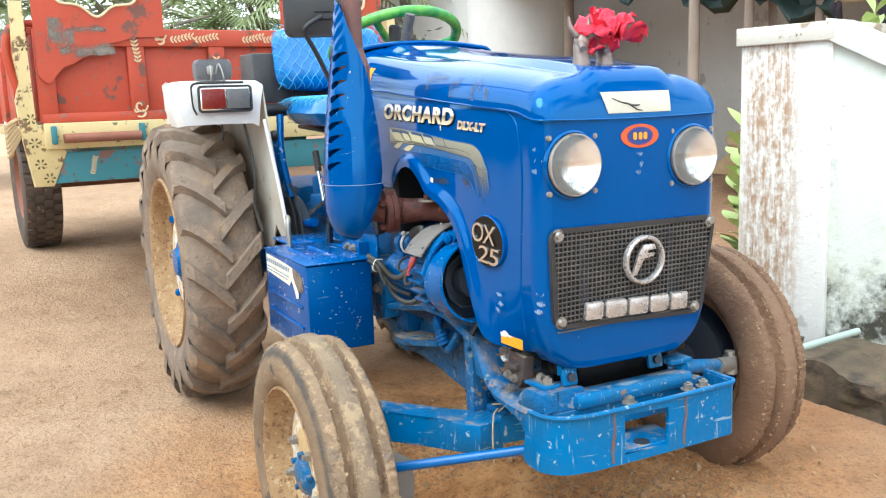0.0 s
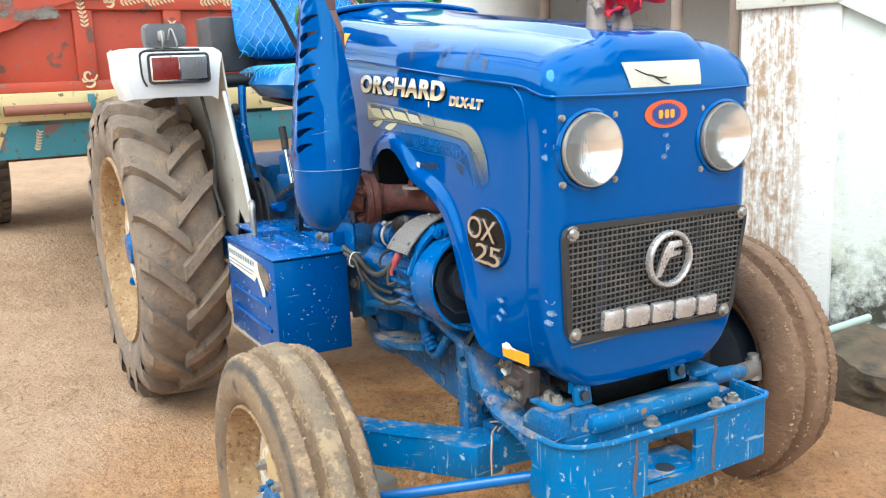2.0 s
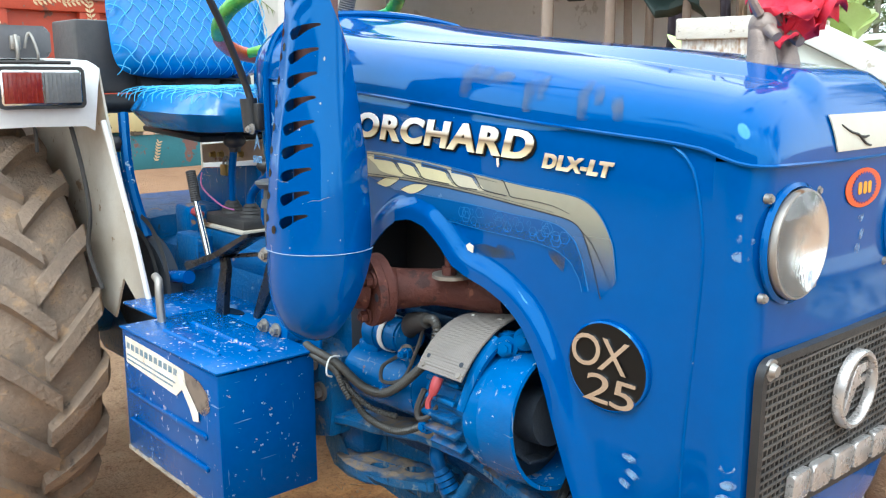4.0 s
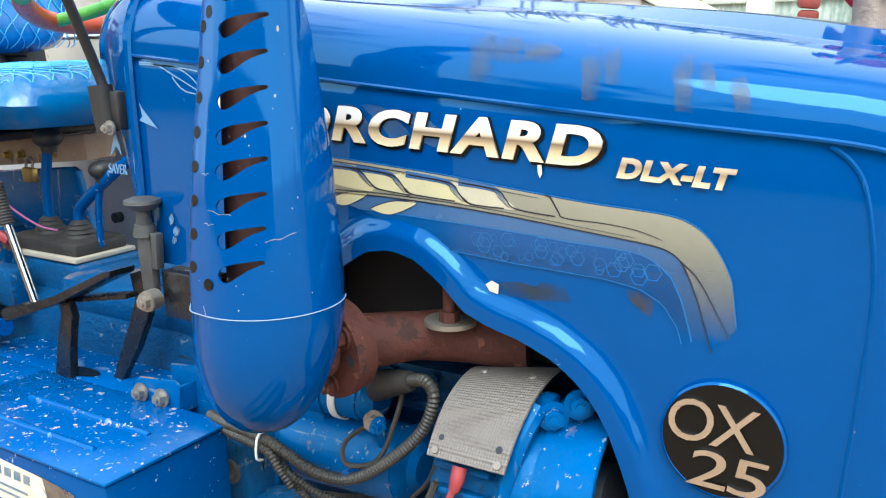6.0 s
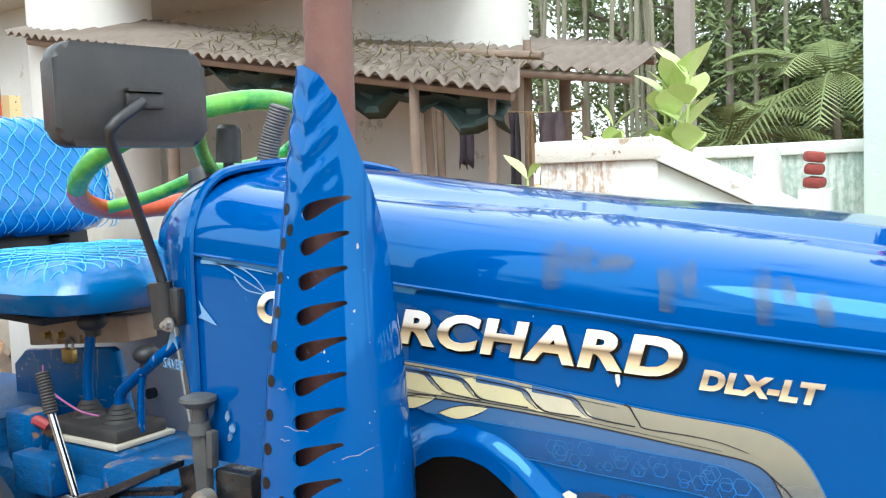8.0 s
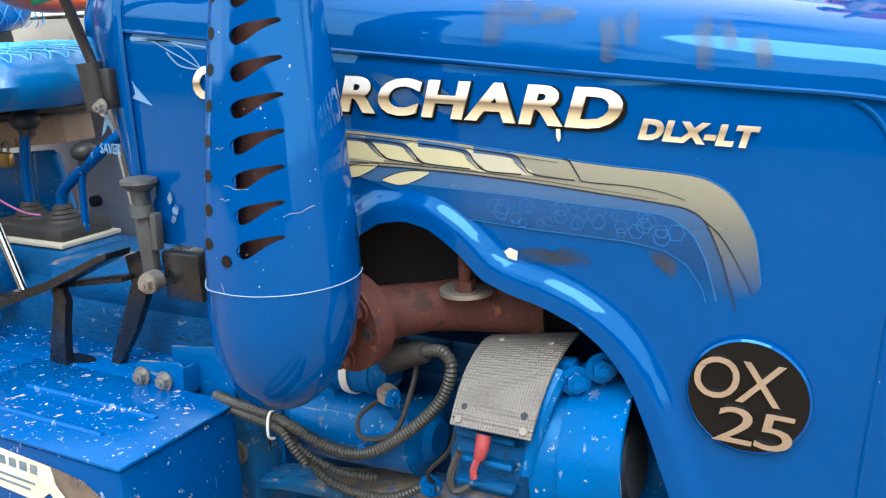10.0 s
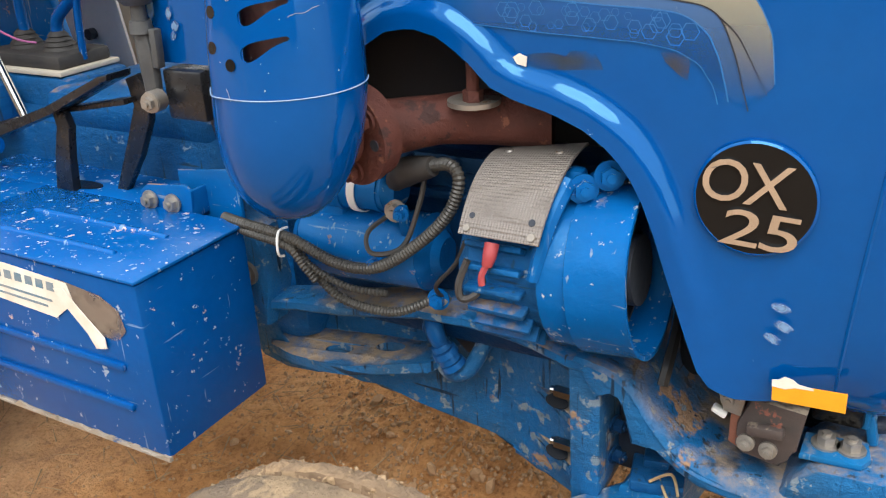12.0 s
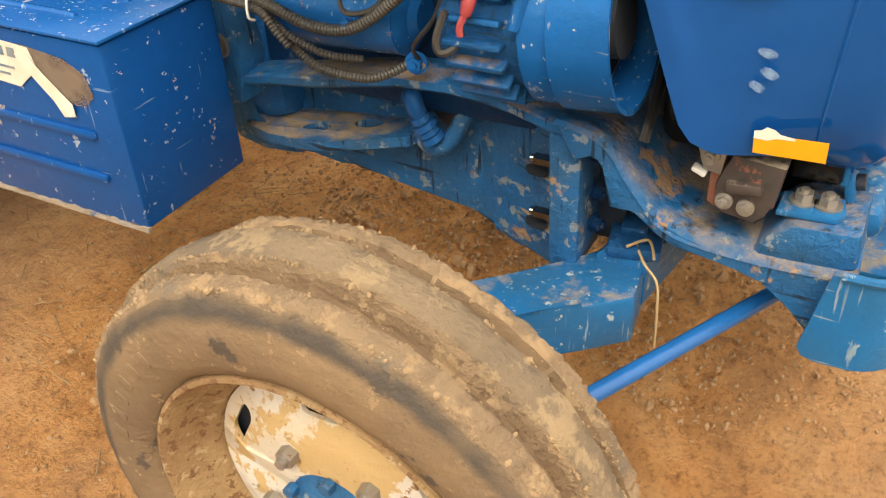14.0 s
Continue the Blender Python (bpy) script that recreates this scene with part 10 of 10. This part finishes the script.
    tagged(cp, "grey weathered concrete post", "post")
    # tarpaulin under the eave
    bm = bmesh.new()
    rows = []
    for i in range(41):
        x = -4.6 + 4.0 * i / 40
        zt = 2.60 - 0.1875 * (x + 5.2) - 0.05
        drop = 0.16 + 0.06 * math.sin(i * 0.7) + 0.05 * math.sin(i * 1.9)
        rows.append([bm.verts.new((x, 3.62 + 0.05 * math.sin(j * 1.2 + i * 0.8), zt - drop * j / 6)) for j in range(7)])
    for a, b in zip(rows, rows[1:]):
        for j in range(6):
            bm.faces.new((a[j], a[j + 1], b[j + 1], b[j]))
    tpn = part("tarpaulin", bm, M_TARP)
    s = tpn.modifiers.new("thickness", "SOLIDIFY")
    s.thickness = 0.004
    tagged(tpn, "dark green tarpaulin hanging under the eave", "tarpaulin")
    # washing on a line between two posts
    bm = tube(bmesh.new(), [(-1.95, 4.965, 1.79), (-1.70, 4.965, 1.762), (-1.18, 4.965, 1.722), (-0.95, 4.98, 1.704), (-0.72, 4.99, 1.70)], 0.006, 6)
    tagged(part("washing_line", bm, M_STRING), "sagging rope line tied between shed posts", "rope")
    post((-0.72, 5.0), 1.78, 0.018, M_WOOD, "thin stake that holds the rope")
    post((-1.95, 5.0), 2.20, 0.035, M_WOOD, "wooden post under the lean-to roof")
    for x, y, z, w, h, mt, lb in ((-1.70, 4.96, 1.562, 0.13, 0.42, M_CLOTH, "dark jacket hanging from the shed"), (-1.27, 4.96, 1.528, 0.08, 0.58, M_CLOTH, "dark washing hanging from the shed"), (-0.965, 4.96, 1.504, 0.21, 0.26, material("grey_purple_cloth", (0.15, 0.11, 0.12), 0.9, alt=(0.09, 0.07, 0.08), scale=9), "grey purple cloth hung on a pole"), (-1.130, 4.96, 1.518, 0.06, 0.44, material("tan_cloth", (0.36, 0.24, 0.15), 0.9, scale=9), "tan cloth hanging from the shed")):
        bm = bmesh.new()
        rows = [[bm.verts.new((w * (i / 8 - 0.5), 0.03 * math.sin(i * 1.6 + j * 0.4), -h * j / 6 * (1 + 0.06 * math.sin(i * 2)))) for j in range(7)] for i in range(9)]
        for a, b in zip(rows, rows[1:]):
            for j in range(6):
                bm.faces.new((a[j], a[j + 1], b[j + 1], b[j]))
        c = part("hanging_cloth", bm, mt)
        c.location = (x, y, z + 0.2)
        s = c.modifiers.new("thickness", "SOLIDIFY")
        s.thickness = 0.004
        tagged(c, lb, "cloth", "washing on the shed")
    # house
    h = root("house", "whitewashed house with a flat eave and round corner column", "house", (-5, 6, 0))
    bm = box(bmesh.new(), (-0.22, -0.2, 1.4), (7.25, 0.25, 3.4), None, 0.01)
    part("wall", bm, M_HOUSE, h)
    bm = rod(bmesh.new(), (0.0, -1.9, -0.2), (0.0, -1.9, 3.2), 0.52, seg=36)
    part("round_column", bm, M_HOUSE, h, "round whitewashed column")
    bm = box(bmesh.new(), (-2.9, -1.6, 1.4), (3.6, 0.2, 3.4), None, 0.01)
    part("wall", bm, M_HOUSE, h)
    bm = box(bmesh.new(), (-1.35, -1.53, 1.3), (0.9, 0.24, 2.1), None, 0.01)
    part("door", bm, material("dark_doorway_wood", (0.02, 0.035, 0.05), 0.6, alt=(0.03, 0.05, 0.06), scale=4), h, "dark blue door")
    bm = box(bmesh.new(), (-1.1, -0.9, 3.15), (8.4, 2.6, 0.12), None, 0.01)
    part("roof", bm, M_HOUSE, h)
    # heap at the shed floor
    bm = bmesh.new()
    bmesh.ops.create_icosphere(bm, subdivisions=4, radius=1.0)
    for v in bm.verts:
        v.co = V(v.co.x * 0.9, v.co.y * 0.4, max(v.co.z, -0.3) * 0.42) * (1 + 0.3 * noise.noise(v.co * 2.2))
    hp = part("straw_heap", bm, M_STRAW)
    hp.location = (-1.5, 4.6, 0.55)
    tagged(hp, "heap of dry fodder straw in the shed", "straw heap")
    # low wall on the far side, tall painted pier, red sacks
    bm = box(bmesh.new(), (0.95, 3.6, 0.62), (1.2, 0.2, 1.35), None, 0.01)
    w = part("wall_low", bm, streaked_wall_material("green_stained_limewash", (0.66, 0.70, 0.64), (0.3, 0.4, 0.34), -2, 3, 0.2))
    tagged(w, "low whitewashed wall with green stains", "wall", kind="structure")
    bm = box(bmesh.new(), (0.95, 3.6, 1.315), (1.26, 0.25, 0.06), None, 0.008)
    w = part("wall_low_coping", bm, M_WALL)
    tagged(w, "white coping on the low wall", "coping", kind="structure")
    bm = box(bmesh.new(), (1.67, 3.5, 1.3), (0.70, 0.4, 3.2), None, 0.01)
    w = part("wall_pier", bm, material("mint_limewash", (0.60, 0.69, 0.62), 0.88, alt=(0.46, 0.58, 0.51), scale=2.5, spots=(0.50, 0.46, 0.36), spot_scale=5, spot_at=0.6, bump=0.3))
    tagged(w, "tall mint green limewashed pier", "wall", kind="structure")
    for z in (1.16, 1.22, 1.275):
        bm = box(bmesh.new(), (0, 0, 0), (0.085, 0.09, 0.048), None, 0.016)
        k = part("sack", bm, M_CLOTH_RED)
        k.matrix_world = pose(1.117, 3.32, z - 0.005, 4, 6, z * 300)
        tagged(k, "folded faded red sack on a ledge", "sack", "stack of red sacks")
    bm = box(bmesh.new(), (1.117, 3.36, 0.515), (0.13, 0.18, 1.22), None, 0.01)
    k = part("ledge_block", bm, M_WALL)
    tagged(k, "whitewashed ledge block below the sacks", "block")
    bm = bmesh.new()
    side_plate(bm, [(0.80, -0.05), (1.00, -0.05), (0.98, 1.10), (0.95, 1.32), (0.88, 1.32)], 3.2, 3.42, 0.01)
    k = part("buttress", bm, M_WALL)
    tagged(k, "whitewashed buttress on the low wall", "buttress")


sheds()


# ---- plants ----
def leaf_mesh(bm, p, d, up, length, width, fold=0.15, n=4, blunt=0.8):
    """A pointed oval leaf from p along d, folded on its midrib."""
    d = d.normalized()
    side = d.cross(up).normalized()
    nrm = side.cross(d)
    mid, lt, rt = [], [], []
    for i in range(n + 1):
        t = i / n
        w = width * math.sin(math.pi * (t ** blunt) * 0.98 + 0.02) * 0.5
        c = p + d * length * t + nrm * (-0.18 * length * t * t)
        mid.append(bm.verts.new(c))
        lt.append(bm.verts.new(c + side * w + nrm * w * fold))
        rt.append(bm.verts.new(c - side * w + nrm * w * fold))
    for i in range(n):
        bm.faces.new((mid[i], mid[i + 1], lt[i + 1], lt[i]))
        bm.faces.new((mid[i], rt[i], rt[i + 1], mid[i + 1]))


def milkweed(at, height, stems, seed, leaf=0.13):
    random.seed(seed)
    pl = root("milkweed_shrub", "broad-leaved milkweed shrub with pale green leaves", "shrub", at, "milkweed by the wall")
    for k in range(stems):
        a = random.uniform(0, 6.28)
        tip = V(math.cos(a) * 0.14 * k / max(stems, 1), math.sin(a) * 0.14 * k / max(stems, 1), height * random.uniform(0.80, 1.0))
        bm = tube(bmesh.new(), [(0, 0, -0.05), (tip.x * 0.4, tip.y * 0.4, tip.z * 0.5), tip], [0.012, 0.010, 0.005], 8)
        part("stem", bm, M_LEAF_BRIGHT, pl)
        n = int(height / 0.085)
        for i in range(max(2, int(n * 0.45)), n):
            t = i / (n - 1)
            c = V(tip.x * t, tip.y * t, tip.z * t)
            for q in (0, math.pi):
                bm = bmesh.new()
                ang = i * 1.57 + q + random.uniform(-0.3, 0.3)
                el = random.uniform(0.25, 0.8) + 0.5 * t * t
                leaf_mesh(bm, c, V(math.cos(ang) * math.cos(el), math.sin(ang) * math.cos(el), math.sin(el)), V(0, 0, 1), leaf * random.uniform(0.75, 1.15), leaf * 0.66, 0.15, 7, 1.2)
                part("leaf", bm, M_LEAF_BRIGHT, pl)
    return pl


milkweed((0.75, 2.45, 0.0), 1.66, 4, 3, 0.17)
milkweed((0.45, 2.5, 0.0), 1.45, 3, 4, 0.13)
milkweed((0.24, 2.20, 0.0), 1.28, 2, 5, 0.14)
milkweed((0.30, 1.95, 0.0), 0.95, 3, 6, 0.13)
milkweed((0.20, 1.75, 0.0), 0.70, 2, 8, 0.12)


def tree(at, height, spread, seed, leaves=2600):
    random.seed(seed)
    t = root("tree", "leafy green tree behind the sheds", "tree", at, "trees behind the yard")
    bm = tube(bmesh.new(), [(0, 0, -0.3), (0.1, 0.05, height * 0.3), (-0.05, 0.1, height * 0.6), (0, 0, height * 0.9)], [0.16, 0.12, 0.08, 0.03], 9)
    for k in range(9):
        a, z = k * 2.4, height * (0.35 + 0.06 * k)
        tube(bm, [(0, 0, z), (math.cos(a) * spread * 0.4, math.sin(a) * spread * 0.4, z + 0.35), (math.cos(a) * spread * 0.8, math.sin(a) * spread * 0.8, z + 0.5)], [0.05, 0.03, 0.012], 6)
    part("trunk", bm, M_TRUNK, t)
    bm = bmesh.new()
    clumps = [(V(random.gauss(0, spread * 0.5), random.gauss(0, spread * 0.4), height * random.uniform(0.28, 1.02)), random.uniform(0.25, 0.6)) for _ in range(34)]
    for i in range(leaves):
        c, r = random.choice(clumps)
        p = c + V(random.gauss(0, r * 0.55), random.gauss(0, r * 0.55), random.gauss(0, r * 0.4))
        d = V(random.uniform(-1, 1), random.uniform(-1, 1), random.uniform(-0.9, 0.5)).normalized()
        w = d.orthogonal().normalized() * random.uniform(0.010, 0.024)
        l_ = random.uniform(0.06, 0.15)
        bm.faces.new([bm.verts.new(v) for v in (p, p + d * l_ * 0.5 + w, p + d * l_, p + d * l_ * 0.5 - w)])
    tagged(part("crown", bm, M_LEAF, t, smooth=False), kind="stuff")


def palm(at, height, seed, fronds=16, size=1.9, r=0.10):
    random.seed(seed)
    t = root("palm_tree", "slender palm with drooping feathered fronds", "palm", at, "palms behind the yard")
    bm = tube(bmesh.new(), [(0, 0, -0.3), (0.06, 0.0, height * 0.5), (0, 0, height)], [r, r * 0.8, r * 0.7], 9)
    part("trunk", bm, M_TRUNK, t)
    for k in range(fronds):
        a, el = k * 2.399, random.uniform(-0.1, 1.1)
        bm = bmesh.new()
        d = V(math.cos(a) * math.cos(el), math.sin(a) * math.cos(el), math.sin(el))
        pts = [V(0, 0, height) + d * size * s + V(0, 0, -0.55 * size * s * s) for s in (0, 0.25, 0.5, 0.75, 1.0)]
        line = smooth_line(pts, 7)
        tube(bm, pts, [0.02, 0.015, 0.01, 0.006, 0.003], 5)
        for i in range(2, len(line) - 1):
            tg = (line[i + 1] - line[i - 1]).normalized()
            sd = tg.cross(V(0, 0, 1)).normalized()
            ln = 0.42 * size * 0.55 * math.sin(math.pi * (0.15 + 0.8 * i / len(line)))
            for s in (-1, 1):
                p, e = line[i], line[i] + (sd * s * 0.8 + tg * 0.6) * ln + V(0, 0, -0.3 * ln)
                w = tg * 0.016
                bm.faces.new([bm.verts.new(v) for v in (p - w, p + w, e)])
        part("frond", bm, M_PALM, t, smooth=False)


for k, (x, y, h, sp) in enumerate(((1.2, 8.5, 4.2, 1.5), (-0.5, 9.5, 4.6, 1.6), (2.6, 9.5, 5.0, 1.8), (-2.2, 10.5, 5.2, 1.8), (4.2, 9.0, 4.8, 1.7), (0.5, 12, 6.0, 2.2), (3.4, 12.5, 6.5, 2.4), (-4.5, 12, 6, 2.2), (-1.2, 11.2, 4.2, 2.0), (1.8, 11.0, 4.0, 2.0), (-2.6, 13.0, 5.5, 2.4), (0.3, 10.2, 3.0, 1.6), (3.2, 10.6, 3.4, 1.8))):
    tree((x, y, 0), h, sp, 20 + k, 9500)
for k, (x, y, h, s) in enumerate(((1.9, 7.4, 1.7, 1.6), (-0.28, 7.2, 1.50, 1.25), (0.55, 7.5, 2.0, 1.4), (-1.25, 7.8, 1.3, 1.1), (-0.6, 8.3, 4.4, 1.6), (3.4, 7.2, 2.2, 1.8), (-3.5, 9.0, 4.5, 1.8), (0.2, 9.0, 5.0, 1.7))):
    palm((x, y, 0), h, 40 + k, 18, s, 0.045)
# slim areca stems
random.seed(77)
for k in range(38):
    x, y = random.uniform(-3.0, 0.4) if k % 4 else random.uniform(0.4, 2.2), random.uniform(7.0, 10.5)
    bm = tube(bmesh.new(), [(0, 0, -0.2), (random.uniform(-0.1, 0.1), 0, 2.5), (random.uniform(-0.2, 0.2), 0, 6.0)], [0.027, 0.024, 0.020], 7)
    a = part("areca_stem", bm, material("pale_areca_bark", (0.30, 0.28, 0.21), 0.9, alt=(0.17, 0.17, 0.11), scale=4, bump=0.3) if k == 0 else bpy.data.materials["pale_areca_bark"])
    a.location = (x, y, 0)
    tagged(a, "slim pale areca palm stem", "palm stem", "areca stems behind the sheds")
# greenery behind the trailer
for k, (x, y, h, sp) in enumerate(((-9.2, 0.6, 3.4, 1.7), (-9.6, -1.6, 3.2, 1.8), (-8.8, 2.4, 3.4, 1.7), (-10.2, -4.0, 3.6, 2.0), (-8.0, 4.2, 3.6, 1.6))):
    tree((x, y, 0), h, sp, 160 + k, 3200)
for k, (x, y, h, sp) in enumerate(((-12, 1.5, 5, 2.4), (-13, -2.5, 5, 2.4), (-11, 4.5, 5, 2.2), (-14, -6.5, 5.5, 2.6), (-15, 0.5, 7, 3.0))):
    tree((x, y, 0), h, sp, 60 + k, 2600)
for k, (x, y, h, s) in enumerate(((-9.5, -0.6, 2.4, 1.9), (-9.0, 1.8, 2.2, 1.9), (-9.8, -2.6, 2.5, 2.0), (-7.8, 3.1, 2.6, 1.9))):
    palm((x, y, 0), h, 80 + k, 18, s)


# ---- loose matter on the ground ----
def litter():
    random.seed(11)
    bm = bmesh.new()
    for k in range(760):
        if k < 260:
            x, y = random.gauss(0.75, 0.35), random.gauss(0.05, 0.25)
        else:
            x, y = random.uniform(-4.5, 3.0), random.uniform(-3.0, 1.0)
        z = ground_height(x, y) + 0.003
        a, l_ = random.uniform(0, 6.28), random.uniform(0.02, 0.09) * (1.6 if k % 40 == 0 else 1)
        p, q = V(x, y, z), V(x + l_ * math.cos(a), y + l_ * math.sin(a), 0)
        q.z = ground_height(q.x, q.y) + 0.004
        w = (q - p).cross(V(0, 0, 1)).normalized() * random.uniform(0.0008, 0.002)
        u = V(0, 0, 0.0016)
        bm.faces.new([bm.verts.new(v) for v in (p - w, p + u, q + u)])
        bm.faces.new([bm.verts.new(v) for v in (p + w, p + u, q + u)])
    for k in range(150):
        x, y = random.gauss(-0.15, 0.16), random.gauss(-0.93, 0.14)
        z, a, l_ = ground_height(x, y) + 0.004, random.gauss(0.6, 0.9), random.uniform(0.02, 0.08)
        p, q = V(x, y, z), V(x + l_ * math.cos(a), y + l_ * math.sin(a), z + random.uniform(-0.002, 0.004))
        w = (q - p).cross(V(0, 0, 1)).normalized() * 0.0013
        bm.faces.new([bm.verts.new(v) for v in (p - w, p + V(0, 0, 0.002), q)])
        bm.faces.new([bm.verts.new(v) for v in (p + w, p + V(0, 0, 0.002), q)])
    tagged(part("straw_litter", bm, M_STRAW, smooth=False), "scattered straw and twigs on the earth", "straw", kind="stuff")
    ico = bmesh.new()
    bmesh.ops.create_icosphere(ico, subdivisions=1, radius=1.0)
    ico.verts.ensure_lookup_table()
    shape, tris = [v.co.copy() for v in ico.verts], [[v.index for v in f.verts] for f in ico.faces]
    ico.free()
    vs, fs = [], []
    for k in range(10500):
        lump = k >= 7000
        if lump:
            x, y = random.gauss(1.35, 0.32), random.gauss(0.02, 0.26)
        elif k % 5 < 2:
            x, y = random.gauss(1.45, 0.42), random.gauss(0.1, 0.5)
        else:
            x, y = random.uniform(-3.5, 3.2), random.uniform(-2.5, 1.0)
        if noise.noise((x * 1.7, y * 1.7, 4.0)) < -0.15:
            continue
        r = random.uniform(0.0016, 0.0045) * (2.4 if random.random() < 0.03 else 1) * (1.1 if k % 5 < 2 else 1) * (1.5 if lump else 1)
        m = pose(x, y, ground_height(x, y) + r * 0.25, random.uniform(0, 90), random.uniform(0, 90), random.uniform(0, 360)) @ Matrix.Diagonal((r, r * 0.8, r * 0.6, 1))
        n0 = len(vs)
        vs += [m @ (q * random.uniform(0.8, 1.2)) for q in shape]
        fs += [[n0 + q for q in t] for t in tris]
    me = bpy.data.meshes.new("clods")
    me.from_pydata(vs, [], fs)
    cl = finish(new("clods", me), material("earth_clod", (0.30, 0.165, 0.078), 0.95, alt=(0.38, 0.235, 0.125), scale=30, island=0.8), False)
    tagged(cl, "small clods and pebbles on the earth", "clods", kind="stuff")
    # weeds at the drain
    bm = bmesh.new()
    for k in range(260):
        x, y = random.uniform(1.5, 2.2), random.uniform(1.12, 1.42)
        p = V(x, y, ground_height(x, y))
        d = V(random.uniform(-0.5, 0.5), random.uniform(-0.5, 0.5), 1)
        leaf_mesh(bm, p, d, V(1, 0, 0), random.uniform(0.05, 0.12), 0.012, 0.1, 3)
    tagged(part("weeds", bm, M_LEAF_BRIGHT), "low green weeds in the drain", "weeds", kind="stuff")
    # small block behind the front wheel
    bm = box(bmesh.new(), (1.30, -0.285, 0.11), (0.10, 0.09, 0.20), (0, 0, 12), 0.006)
    tagged(part("concrete_block", bm, material("grey_block", (0.30, 0.27, 0.24), 0.9, alt=(0.22, 0.20, 0.18), scale=12, bump=0.3)), "grey concrete block wedged behind the front wheel", "block")


litter()


# ---- unseen dark wall, added to close the yard and darken reflections in the flank ----
bm = box(bmesh.new(), (0.5, -8.0, 1.2), (24.0, 0.25, 2.8))
tagged(part("wall_south", bm, material("dark_unseen_plaster", (0.16, 0.16, 0.15), 0.9, alt=(0.12, 0.12, 0.11), scale=1.5, bump=0.2)), "unseen dark wall added to close the near side of the yard", "wall", kind="structure")
